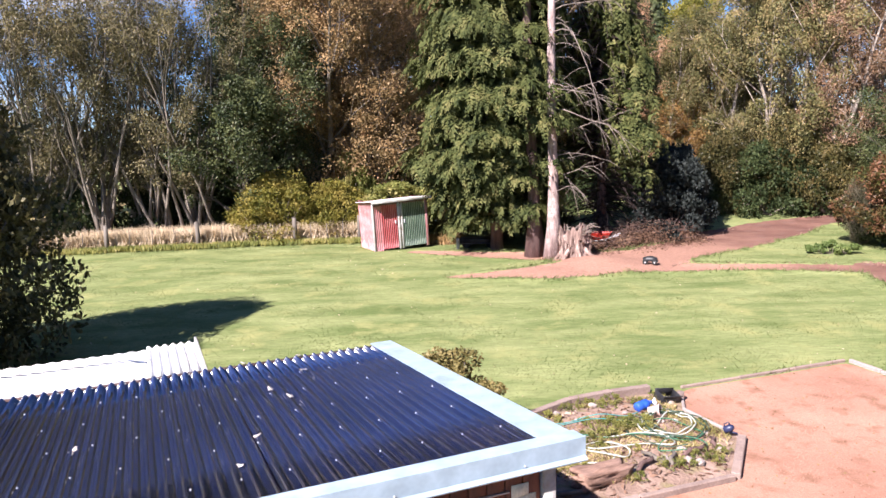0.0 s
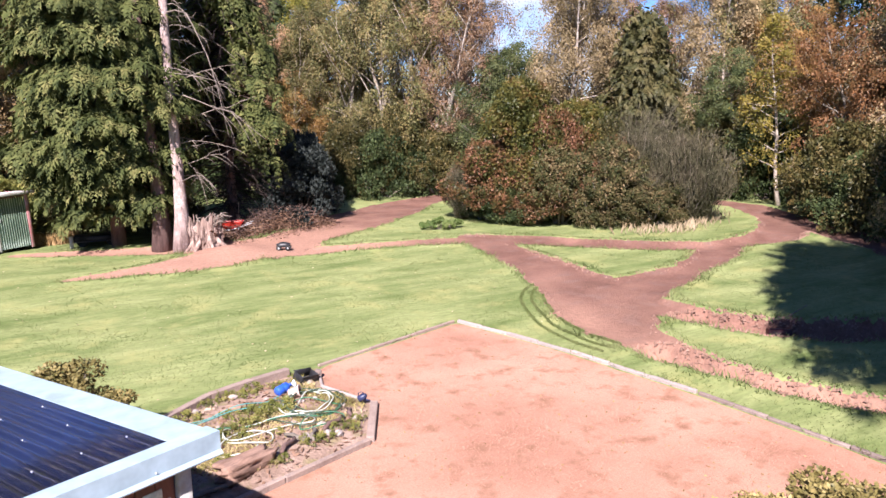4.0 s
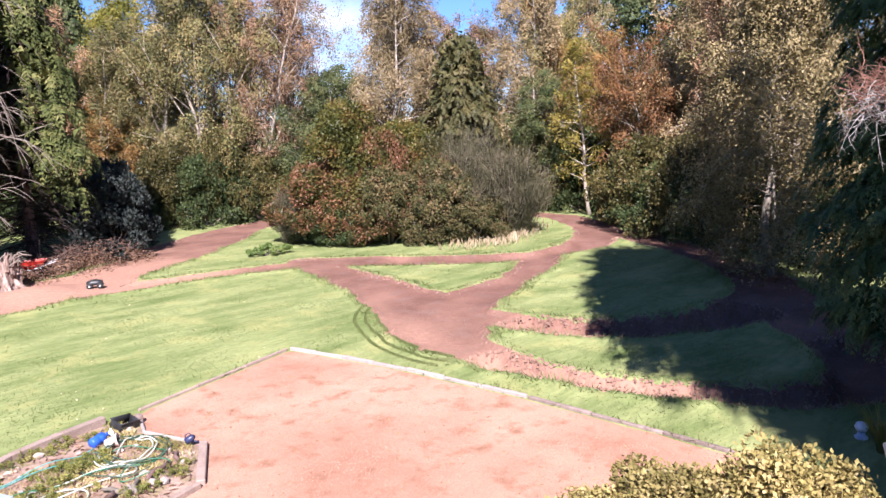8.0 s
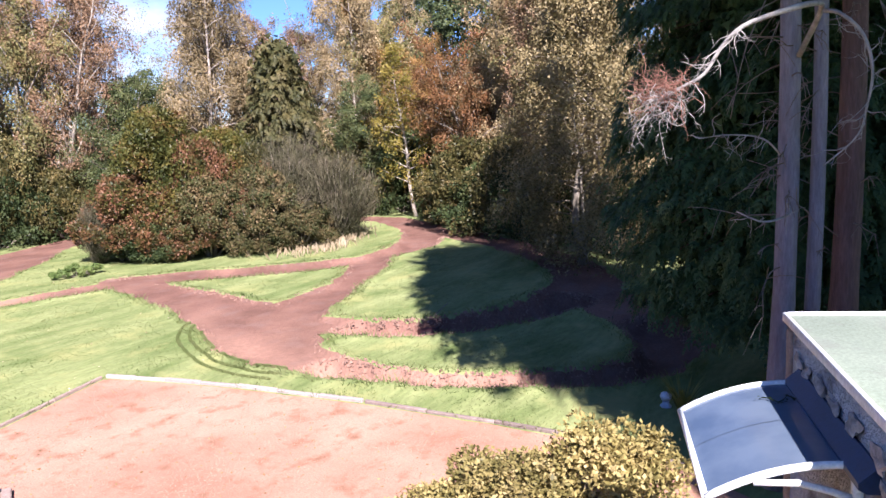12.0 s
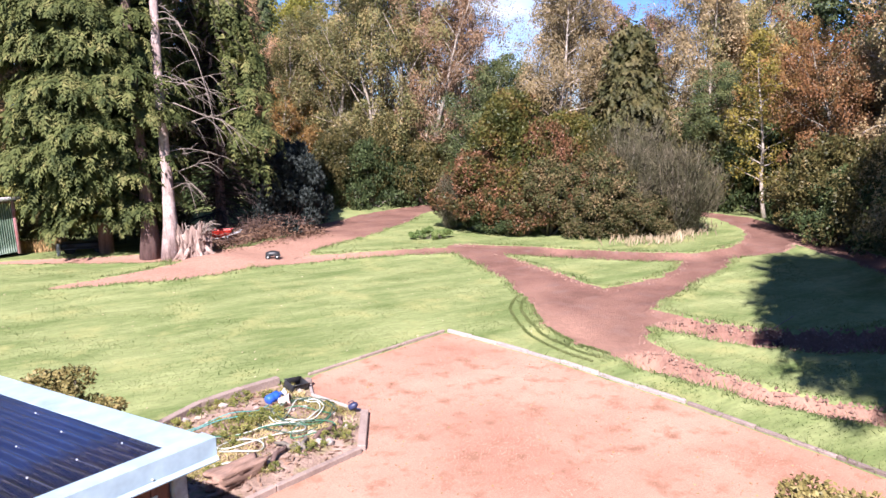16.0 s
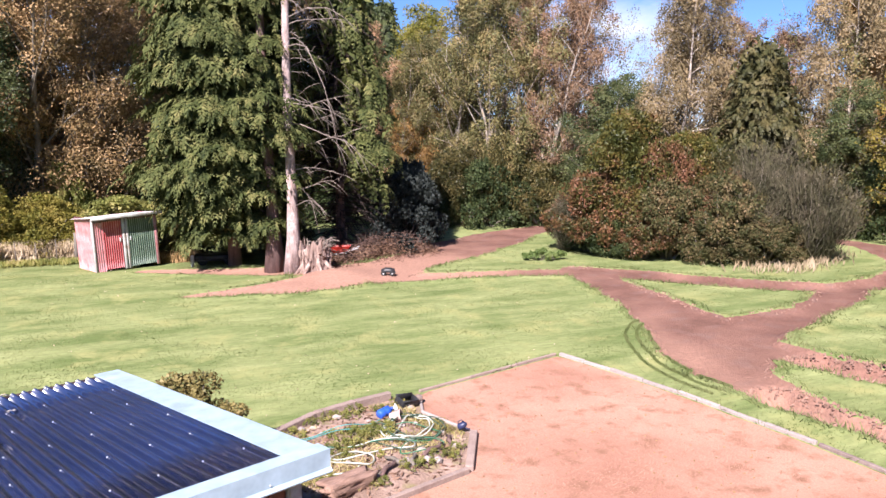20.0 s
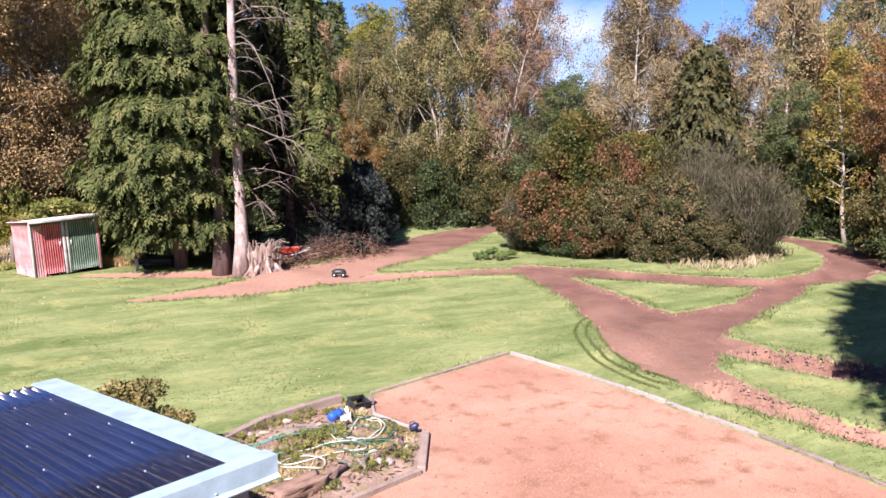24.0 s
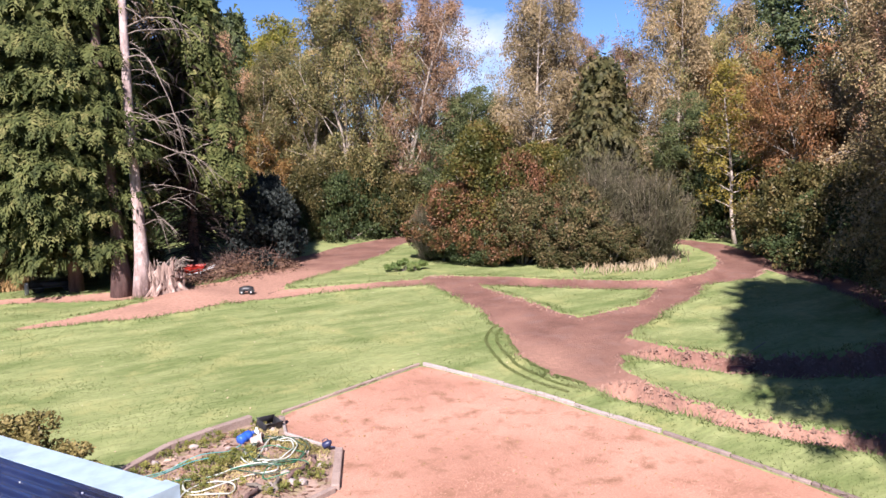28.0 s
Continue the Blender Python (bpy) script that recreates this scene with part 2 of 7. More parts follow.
L_SPECK = leafy("speckled_olive_leaves", [(0.055, 0.048, 0.019), (0.125, 0.102, 0.045), (0.220, 0.172, 0.082), (0.360, 0.285, 0.155)], 0.5, 0.2, single=0.5)
L_BRONZE = leafy("bronze_green_leaves", [(0.016, 0.024, 0.009), (0.040, 0.046, 0.017), (0.080, 0.070, 0.030), (0.160, 0.112, 0.058)], 0.55, 0.10, 0.15, 0.15, patch=1.6, single=0.5)
L_WEED = leafy("weeds", [(0.091, 0.111, 0.033), (0.169, 0.189, 0.052), (0.286, 0.273, 0.085), (0.390, 0.312, 0.143)], 0.55, 0.35)
L_TWIG = leafy("bare_twigs", [(0.022, 0.024, 0.012), (0.052, 0.05, 0.026), (0.092, 0.08, 0.05), (0.15, 0.125, 0.085)], 0.85, 0.05, 0.2, patch=0.9)


# ---- mesh helpers ----
def mesh(name, V, faces, smooth=True):
    """A mesh from an array of vertices and one or more arrays of faces."""
    me = bpy.data.meshes.new(name)
    faces = [np.asarray(f, np.int32) for f in (faces if isinstance(faces, list) else [faces]) if len(f)]
    V = np.asarray(V, np.float32)
    me.vertices.add(len(V))
    me.vertices.foreach_set("co", V.ravel())
    idx = np.concatenate([f.ravel() for f in faces])
    size = np.concatenate([np.full(len(f), f.shape[1], np.int32) for f in faces])
    me.loops.add(len(idx))
    me.loops.foreach_set("vertex_index", idx)
    me.polygons.add(len(size))
    me.polygons.foreach_set("loop_start", np.concatenate([[0], np.cumsum(size)[:-1]]).astype(np.int32))
    me.polygons.foreach_set("use_smooth", np.full(len(size), smooth))
    me.update(calc_edges=True)
    return me


class Geo:
    """Collects vertices and faces of one part."""
    def __init__(self):
        self.v, self.q, self.t, self.n = [], [], [], 0

    def add(self, V, F):
        V, F = np.asarray(V, float), np.asarray(F, int)
        (self.q if F.shape[1] == 4 else self.t).append(F + self.n)
        self.v.append(V)
        self.n += len(V)
        return self

    def mesh(self, name, smooth=True):
        fs = [np.concatenate(x) for x in (self.q, self.t) if x]
        return mesh(name, np.concatenate(self.v), fs, smooth)

    def tube(self, pts, radii, sides=6):
        pts, radii = np.asarray(pts, float), np.asarray(radii, float)
        k = len(pts)
        tan = np.gradient(pts, axis=0)
        tan /= np.linalg.norm(tan, axis=1)[:, None] + 1e-9
        ref = np.array([0.31, 0.95, 0.05]) if abs(tan[:, 2]).mean() > 0.5 else np.array([0.05, 0.1, 1.0])
        a = np.cross(tan, ref)
        a /= np.linalg.norm(a, axis=1)[:, None] + 1e-9
        b = np.cross(tan, a)
        th = np.arange(sides) * 2 * np.pi / sides
        V = pts[:, None] + radii[:, None, None] * (np.cos(th)[None, :, None] * a[:, None] + np.sin(th)[None, :, None] * b[:, None])
        i, j = np.meshgrid(np.arange(k - 1), np.arange(sides), indexing="ij")
        j2 = (j + 1) % sides
        F = np.stack([i * sides + j, i * sides + j2, (i + 1) * sides + j2, (i + 1) * sides + j], -1).reshape(-1, 4)
        self.add(V.reshape(-1, 3), F)
        base = self.n - k * sides
        cap = [[base + (k - 1) * sides, base + (k - 1) * sides + m, base + (k - 1) * sides + m + 1] for m in range(1, sides - 1)]
        cap += [[base, base + m + 1, base + m] for m in range(1, sides - 1)]
        self.t.append(np.array(cap))
        return self

    def box(self, lo, hi, bevel=0.0):
        bm = bmesh.new()
        bmesh.ops.create_cube(bm, size=1)
        lo, hi = np.array(lo, float), np.array(hi, float)
        for v in bm.verts:
            v.co = Vector((lo + hi) / 2) + Vector([v.co[i] * (hi[i] - lo[i]) for i in range(3)])
        if bevel:
            bmesh.ops.bevel(bm, geom=bm.edges[:], offset=bevel, segments=1, affect="EDGES")
        return self.bm(bm)

    def bm(self, bm):
        bmesh.ops.triangulate(bm, faces=[f for f in bm.faces if len(f.verts) > 4])
        bm.verts.index_update()
        V = [tuple(v.co) for v in bm.verts]
        q = [[v.index for v in f.verts] for f in bm.faces if len(f.verts) == 4]
        t = [[v.index for v in f.verts] for f in bm.faces if len(f.verts) == 3]
        base = self.n
        self.v.append(np.array(V))
        self.n += len(V)
        if q:
            self.q.append(np.array(q) + base)
        if t:
            self.t.append(np.array(t) + base)
        bm.free()
        return self


def part(name, geo, material, parent=None, label="", smooth=True, m=None):
    me = geo if isinstance(geo, bpy.types.Mesh) else geo.mesh(name, smooth)
    if not me.materials:
        me.materials.append(material)
    ob = new(name, me)
    if parent:
        ob.parent = parent
    if m is not None:
        ob.matrix_local = m
    if label:
        ob["label"] = label
    return ob


def thing(name, label, category, m=None, group="", kind=""):
    ob = new(name)
    ob.empty_display_size = 0.2
    if m is not None:
        ob.matrix_basis = m
    return tagged(ob, label, category, group, kind)


def unit(v):
    return v / (np.linalg.norm(v, axis=-1, keepdims=True) + 1e-9)


def leaves(rng, C, D, length, width, fold=0.25, face=None, tri=False):
    """Leaves at the centres C along the directions D, turned roughly towards face: folded diamonds, or triangles for far crowns."""
    n = len(C)
    D = unit(np.asarray(D, float))
    S = unit(np.cross(D, unit(rng.normal(size=(n, 3))) if face is None else face))
    N = np.cross(D, S)
    ln = (np.broadcast_to(length, (n,)) * rng.uniform(0.6, 1.3, n))[:, None]
    wd = (np.broadcast_to(width, (n,)) * rng.uniform(0.7, 1.25, n))[:, None]
    if tri:
        V = np.stack([C - D * ln * 0.4 - S * wd * 0.6, C - D * ln * 0.2 + S * wd * 0.6, C + D * ln * 0.6], 1).reshape(-1, 3)
        return V, np.arange(3 * n).reshape(-1, 3)
    mid = C + N * ln * fold * 0.3
    V = np.stack([C - D * ln / 2, mid + S * wd / 2, C + D * ln / 2, mid - S * wd / 2], 1).reshape(-1, 3)
    return V, np.arange(4 * n).reshape(-1, 4)


# ---- plants ----
def broadleaf(rng, H, R, base, limbs, n_leaf, leaf, material_bark, trunk_r, lean=0.06, rise=0.9, clump=0.38, stems=1, droop=0.0, profile=(0.55, 1.0, 0.25), subs=5, tall=0.9, trail=0.5, dense=0.75):
    """Trunk and limbs as one tube mesh, and a crown of leaf clumps along the twigs."""
    wood, tips = Geo(), []
    for s in range(stems):
        k = 9
        off = rng.normal(size=2) * (0.35 if stems > 1 else 0.0)
        dirn = rng.normal(size=2) * lean * (3.0 if stems > 1 else 1.0)
        hz = H * (1.0 if s == 0 else rng.uniform(0.7, 1.0))
        z = np.linspace(-0.15, hz, k)
        wob = np.cumsum(rng.normal(size=(k, 2)) * H * 0.012, 0)
        tp = np.column_stack([off[0] + dirn[0] * z + wob[:, 0], off[1] + dirn[1] * z + wob[:, 1], z])
        tr = trunk_r * (1 - 0.92 * np.linspace(0, 1, k) ** 0.9)
        tr[0] *= 1.35
        wood.tube(tp, tr, 7)
        for i in range(max(3, limbs // stems)):
            f = base + (0.97 - base) * (i + rng.uniform(0, 0.8)) / max(3, limbs // stems)
            p = np.array([np.interp(f * hz, z, tp[:, c]) for c in range(3)])
            az = i * 2.4 + rng.uniform(-0.7, 0.7)
            g = (f - base) / (1 - base)
            wid = np.interp(g, [0, 0.4, 1], profile)
            L = R * wid * rng.uniform(0.65, 1.15)
            up = rise * rng.uniform(0.5, 1.2)
            tt = np.linspace(0, 1, 5)
            out = np.column_stack([np.cos(az) * L * tt, np.sin(az) * L * tt, L * (up * tt - droop * tt ** 2)]) + np.cumsum(rng.normal(size=(5, 3)) * L * 0.035, 0)
            lp = p + out
            r0 = max(0.012, np.interp(f * hz, z, tr) * 0.5)
            wood.tube(lp, r0 * (1 - 0.85 * tt), 5)
            tips += [(lp[2], 0.7), (lp[3], 1.0), (lp[4], 1.0)]
            for j in range(subs):
                u = rng.uniform(0.35, 1.0)
                q = np.array([np.interp(u, tt, lp[:, c]) for c in range(3)])
                d2 = unit(out[-1] / (L + 1e-6) + rng.normal(size=3) * 0.75)
                l2 = L * rng.uniform(0.25, 0.5)
                sp = q + np.outer(np.linspace(0, 1, 4), d2 * l2) + np.outer(np.linspace(0, 1, 4) ** 2, (0, 0, -droop * l2))
                wood.tube(sp, r0 * 0.35 * (1 - 0.8 * np.linspace(0, 1, 4)), 4)
                tips += [(sp[1], 0.6), (sp[2], 1.0), (sp[3], 1.2)]
    P, wgt = np.array([t[0] for t in tips]), np.array([t[1] for t in tips])
    keep = rng.uniform(size=len(P)) < dense
    P, wgt = P[keep], wgt[keep]
    size = clump * rng.uniform(0.55, 1.45, len(P))
    pick = rng.choice(len(P), n_leaf, p=wgt * size ** 2 / (wgt * size ** 2).sum())
    outw = unit(P[pick] - np.column_stack([np.zeros(n_leaf), np.zeros(n_leaf), P[pick][:, 2] * 0.85]))
    dirs = unit(rng.normal(size=(n_leaf, 3)) + outw * 0.45 + np.array([0, 0, 0.55]))
    C = P[pick] + dirs * (size[pick] * (0.55 + 0.5 * rng.uniform(size=n_leaf) ** 0.6))[:, None] * np.array([1, 1, tall * 0.75])
    C[:, 2] -= np.abs(rng.normal(size=n_leaf)) * trail * clump * 0.8
    C[:, 2] = np.maximum(C[:, 2], 0.15)
    D = rng.normal(size=(n_leaf, 3)) * 0.8 + np.array([0, 0, -0.6])
    face = unit(dirs + rng.normal(size=(n_leaf, 3)) * 0.38)
    crown = Geo().add(*leaves(rng, C, D, leaf, leaf * 0.7, face=face, tri=True))
    return wood, crown


def lumpy(rng, size, lumps, n_leaf, leaf, shell=0.24, up=0.4, wide=0.6, tri=False):
    """A shrub: stems and many overlapping clumps of leaves with an uneven outline."""
    sx, sy, sz = size
    az, hgt = rng.uniform(0, 2 * np.pi, lumps), rng.uniform(0, 1, lumps) ** 0.8
    rad = np.sqrt(rng.uniform(0.05, 1, lumps)) * np.sqrt(np.clip(1.02 - hgt ** 2.2, 0.03, 1))
    L = np.column_stack([np.cos(az) * rad * sx, np.sin(az) * rad * sy, hgt * sz * 0.86 + 0.05 * sz])
    lr = rng.uniform(0.10, 0.22, lumps) * (sx + sy + sz) / 3
    pick = rng.choice(lumps, n_leaf, p=lr ** 2 / (lr ** 2).sum())
    dirs = unit(rng.normal(size=(n_leaf, 3)))
    C = L[pick] + dirs * (lr[pick] * (1 + rng.normal(size=n_leaf) * shell))[:, None] * np.array([1, 1, 0.8])
    keep = C[:, 2] > 0.03
    C, dirs = C[keep], dirs[keep]
    D = dirs + rng.normal(size=C.shape) * 0.8 + np.array([0, 0, up])
    stems = Geo()
    for i in range(min(lumps, 14)):
        e = L[i]
        tt = np.linspace(0, 1, 5)
        s = np.column_stack([e[0] * (0.15 + 0.85 * tt ** 1.3), e[1] * (0.15 + 0.85 * tt ** 1.3), e[2] * tt - 0.08 * (1 - tt)]) + rng.normal(size=(5, 3)) * 0.03
        stems.tube(s, 0.028 * sz ** 0.5 * (1 - 0.75 * tt), 5)
    return stems, Geo().add(*leaves(rng, C, D, leaf, leaf * wide, face=unit(dirs + rng.normal(size=C.shape) * 0.35), tri=tri))


def fronds(rng, H, radius, base, branches, n, size, gap=None, power=0.5, low=0.3, skirt=1.0, core=9000, hang=0.9, fan=0.20):
    """A conifer clothed in drooping feathery fronds, with dark sprays inside; gap(az, z) gives the share of branches left out."""
    wood, tt = Geo(), np.linspace(0, 1, 6)
    wood.tube(np.column_stack([np.zeros(10), np.zeros(10), np.linspace(-0.2, H, 10)]), 0.34 * (H / 16) * (1 - 0.93 * np.linspace(0, 1, 10)), 9)
    B, O, Q0 = [], [], []
    per = max(4, n // branches)
    for i in range(branches):
        f = base + (0.98 - base) * ((i + rng.uniform(0, 1)) / branches) ** 0.85
        az = i * 2.399 + rng.uniform(-0.5, 0.5)
        if gap and rng.uniform() < gap(az % (2 * math.pi), f * H):
            continue
        L = (radius * (1 - f) ** power * rng.uniform(0.74, 1.14) + 0.3) * max(0.12, min(1.0, skirt + 1.6 * f))
        sag = rng.uniform(0.2, 0.5)
        bp = np.array([0, 0, f * H]) + np.column_stack([np.cos(az) * L * tt, np.sin(az) * L * tt, L * (0.18 * tt - sag * tt ** 2)])
        bp[:, 2] = np.maximum(bp[:, 2], low)
        wood.tube(bp[:5], (0.035 * (1 - f) + 0.010) * (1 - 0.85 * tt[:5]), 5)
        k = max(4, int(per * (0.35 + L / radius)))
        u = 1.04 - 0.72 * rng.uniform(size=k) ** 1.5
        side = rng.normal(size=k) * fan * L * (1.2 - 0.6 * u)
        q = np.column_stack([np.interp(u, tt, bp[:, c]) for c in range(3)])
        q += np.column_stack([-np.sin(az) * side, np.cos(az) * side, -np.abs(side) * 0.3 + rng.normal(size=k) * 0.06])
        B.append(q), O.append(np.column_stack([np.cos(az) - np.sin(az) * np.sign(side) * 0.5, np.sin(az) + np.cos(az) * np.sign(side) * 0.5, np.zeros(k)]))
        Q0.append(np.array([np.interp(rng.uniform(0.1, 0.75), tt, bp[:, c]) for c in range(3)]) + rng.normal(size=(max(1, core // branches), 3)) * (0.35, 0.35, 0.3))
    B, O, Q0 = np.concatenate(B), unit(np.concatenate(O)), np.concatenate(Q0)
    m = len(B)
    O = unit(O + rng.normal(size=(m, 3)) * (0.3, 0.3, 0.1))
    S = unit(np.cross(O, np.array([0, 0, 1.0])))
    L = size * rng.uniform(0.6, 1.35, m)
    fall = hang * rng.uniform(0.55, 1.3, m)
    C, D, F, Z = [], [], [], []
    for a in (0.08, 0.26, 0.44, 0.62, 0.80, 0.95):
        p = B + O * (L * a * (1 - 0.35 * a))[:, None] - np.array([0, 0, 1.0]) * (L * fall * a ** 1.5)[:, None]
        tan = unit(O * (1 - 0.7 * a) - np.array([0, 0, 1.0]) * (fall * 1.5 * a ** 0.5)[:, None])
        nor = unit(np.cross(S, tan) * -1.0)
        nor *= np.where(nor[:, 2:] < 0, -1, 1)
        for sg in (-1, 1):
            d = unit(tan * 0.75 + S * sg * 0.8 * (1.1 - 0.6 * a) - np.array([0, 0, 0.25]) + rng.normal(size=(m, 3)) * 0.16)
            ln = L * 0.36 * (1.15 - 0.65 * a)
            C.append(p + d * (ln * 0.45)[:, None]), D.append(d), F.append(unit(nor + rng.normal(size=(m, 3)) * 0.22)), Z.append(ln)
    C, D, F, Z = np.concatenate(C), np.concatenate(D), np.concatenate(F), np.concatenate(Z)
    keep = C[:, 2] > max(0.1, low - 0.5)
    crown = Geo().add(*leaves(rng, C[keep], D[keep], Z[keep], Z[keep] * 0.34, face=F[keep], tri=True))
    crown.add(*leaves(rng, Q0, rng.normal(size=Q0.shape) - (0, 0, 0.6), size * 0.7, size * 0.3, tri=True))
    return wood, crown


def plant(name, label, category, wood, crown, bark, leaf_mat, spots, group="", wood_name="trunk", crown_name="crown"):
    """One plant built with its parts, then copied to the other spots (x, y, turn, scale)."""
    first = None
    for x, y, turn, s in spots:
        sx, sz = s if isinstance(s, tuple) else (s, s)
        m = pose(x, y, height(x, y), 0, 0, turn) @ Matrix.Diagonal((sx, sx, sz, 1))
        if first is None:
            first = thing(name, label, category, m, group)
            part(wood_name, wood, bark, first)
            part(crown_name, crown, leaf_mat, first)
        else:
            copy_thing(first, m @ Matrix.Diagonal((1 / first.scale[0], 1 / first.scale[1], 1 / first.scale[2], 1)))
    return first


# ---- ground plan ----
HOUSE = radians(22.8)                                    # the buildings' axes
AX, AY = np.array([math.cos(HOUSE), math.sin(HOUSE)]), np.array([-math.sin(HOUSE), math.cos(HOUSE)])
HOUSE_M = pose(0, 0, 0, 0, 0, 22.8)

# worn tracks: centre line and half width
TRACKS = [
    [(0.2, 22.5, 0.22), (1.8, 22.7, 0.5), (3.3, 22.6, 0.95), (5.2, 23.4, 1.15), (7.2, 24.4, 1.1)],
    [(4.6, 24.9, 0.9), (7.5, 25.3, 1.3), (9.8, 27.0, 1.5), (12.2, 29.3, 1.8), (14.8, 31.8, 1.5), (17.2, 33.5, 1.15), (20.0, 34.6, 1.0), (23.0, 33.6, 0.9)],
    [(6.2, 23.0, 0.7), (8.8, 22.7, 0.52), (10.5, 22.4, 0.5), (12.5, 22.0, 0.6), (13.8, 21.8, 0.75)],
    [(13.4, 22.0, 0.8), (15.7, 19.8, 0.95), (17.5, 17.5, 0.9), (19.5, 16.4, 0.75), (22.0, 16.4, 0.85), (24.6, 17.6, 1.0), (26.5, 19.6, 0.9), (27.6, 21.9, 0.8), (27.8, 25.0, 0.8), (25.5, 30.0, 0.8), (23.0, 33.4, 0.8)],
    [(13.4, 21.5, 0.7), (12.9, 19.2, 0.75), (12.6, 16.6, 0.95), (11.9, 14.1, 1.25), (10.9, 12.2, 1.25), (10.2, 11.0, 0.8)],
    [(11.9, 13.3, 1.3), (13.8, 13.75, 0.85), (15.6, 14.2, 0.55), (17.4, 15.0, 0.6), (19.3, 16.2, 0.7)],
    [(11.9, 12.2, 0.75), (12.35, 10.8, 0.6), (12.9, 9.5, 0.65), (13.7, 8.6, 0.7), (15.0, 7.95, 0.75), (16.6, 7.7, 0.9), (18.3, 7.7, 0.9), (19.8, 8.7, 0.8), (21.3, 10.6, 0.7), (23.0, 12.9, 0.7), (24.5, 15.6, 0.85), (24.9, 17.2, 0.8)],
    [(10.2, 11.0, 0.8), (9.95, 9.6, 0.5), (9.98, 8.4, 0.42), (10.25, 7.3, 0.38), (10.6, 6.3, 0.38), (11.1, 5.4, 0.4), (11.7, 4.6, 0.45), (12.6, 4.0, 0.55), (14.0, 4.1, 0.7), (15.4, 4.9, 0.8), (16.6, 6.3, 0.9), (17.3, 7.4, 0.9)],
    [(-1.0, 27.9, 0.35), (1.0, 27.0, 0.55), (3.0, 26.3, 0.8), (4.6, 25.2, 0.8)],
]
TRENCH = TRACKS[6][1:6]
DRIVE = [(4.1, 12.05), (7.55, 13.18), (7.95, 11.9), (8.35, 10.3), (8.8, 7.7), (9.05, 5.3), (9.15, 3.9), (8.9, 2.2), (7.5, -1.0), (1.5, -3.0), (-1.0, 3.0), (0.5, 7.6), (3.67, 8.79), (4.27, 10.03), (3.75, 11.1)]
BED = [(0.6, 10.6), (2.0, 11.75), (3.0, 12.0), (4.1, 12.05), (3.75, 11.1), (4.27, 10.03), (3.67, 8.79), (0.5, 7.6), (-0.4, 8.6)]


def wobble(x, y, scale, amp, seed):
    """Cheap smooth noise on arrays."""
    a = seed * 1.7
    return amp * (np.sin(x * scale + a + 1.3 * np.sin(y * scale * 0.7 + a)) + np.sin(y * scale * 1.13 + 2 * a + 1.1 * np.sin(x * scale * 0.6 - a)) + 0.6 * np.sin((x + y) * scale * 2.1 + a * 3)) / 2.6


def polygon_distance(x, y, poly):
    """Signed distance to a polygon: negative inside."""
    d, inside = np.full(x.shape, 1e9), np.zeros(x.shape, bool)
    for (x0, y0), (x1, y1) in zip(poly, poly[1:] + poly[:1]):
        ex, ey = x1 - x0, y1 - y0
        t = np.clip(((x - x0) * ex + (y - y0) * ey) / (ex * ex + ey * ey), 0, 1)
        d = np.minimum(d, np.hypot(x - x0 - t * ex, y - y0 - t * ey))
        cross = (y0 <= y) != (y1 <= y)
        inside ^= cross & (x < x0 + (y - y0) / (y1 - y0 if y1 != y0 else 1e-9) * ex)
    return np.where(inside, -d, d)


def line_distance(x, y, line):
    d = np.full(x.shape, 1e9)
    for (x0, y0, w0), (x1, y1, w1) in zip(line, line[1:]):
        ex, ey = x1 - x0, y1 - y0
        t = np.clip(((x - x0) * ex + (y - y0) * ey) / (ex * ex + ey * ey), 0, 1)
        d = np.minimum(d, np.hypot(x - x0 - t * ex, y - y0 - t * ey) - (w0 + (w1 - w0) * t))
    return d


def fields(x, y):
    drive = polygon_distance(x, y, DRIVE) + wobble(x, y, 5.0, 0.02, 2)
    bed = polygon_distance(x, y, BED)
    dirt = np.min([line_distance(x, y, t) for t in TRACKS], 0) + wobble(x, y, 1.9, 0.10, 1) + wobble(x, y, 6.5, 0.075, 4) + wobble(x, y, 15.0, 0.04, 7)
    return drive, bed, dirt


def ease(a, b, v):
    t = np.clip((v - a) / (b - a), 0, 1)
    return t * t * (3 - 2 * t)


def height(x, y):
    x, y = np.asarray(x, float), np.asarray(y, float)
    drive, bed, dirt = fields(x, y)
    near = np.exp(-((np.hypot(x - 8, y - 16) / 45) ** 4))
    z = (wobble(x, y, 0.35, 0.05, 3) + wobble(x, y, 1.1, 0.012, 5)) * near * ease(0.0, 1.5, np.minimum(drive, bed))
    sunk = ease(0.02, -0.28, dirt) * (0.05 + 0.03 * wobble(x, y, 0.9, 1.0, 6))
    ragged = dirt - np.min([line_distance(x, y, t) for t in TRACKS], 0)
    sunk += ease(-0.02, -0.26, line_distance(x, y, TRENCH) + ragged) * 0.50
    sunk += ease(-0.02, -0.26, line_distance(x, y, TRACKS[7][1:10]) + ragged) * 0.30
    sunk += ease(0.05, -0.5, line_distance(x, y, TRACKS[3][1:5])) * 0.10
    lip = np.exp(-((dirt - 0.12) / 0.14) ** 2) * 0.05 * near
    mound = 0.30 * np.exp(-((x - 5.2) ** 2 + (y - 24.2) ** 2) / 1.6) + 0.12 * np.exp(-((x - 3.2) ** 2 + (y - 22.9) ** 2) / 1.0)
    z = z - sunk + lip * (dirt < 0.6) + mound
    z = z - 0.03 * ease(0.0, -0.3, drive) + 0.05 * ease(0, -0.5, bed) * (1 + wobble(x, y, 2.5, 1.0, 8))
    return z if z.ndim else float(z)


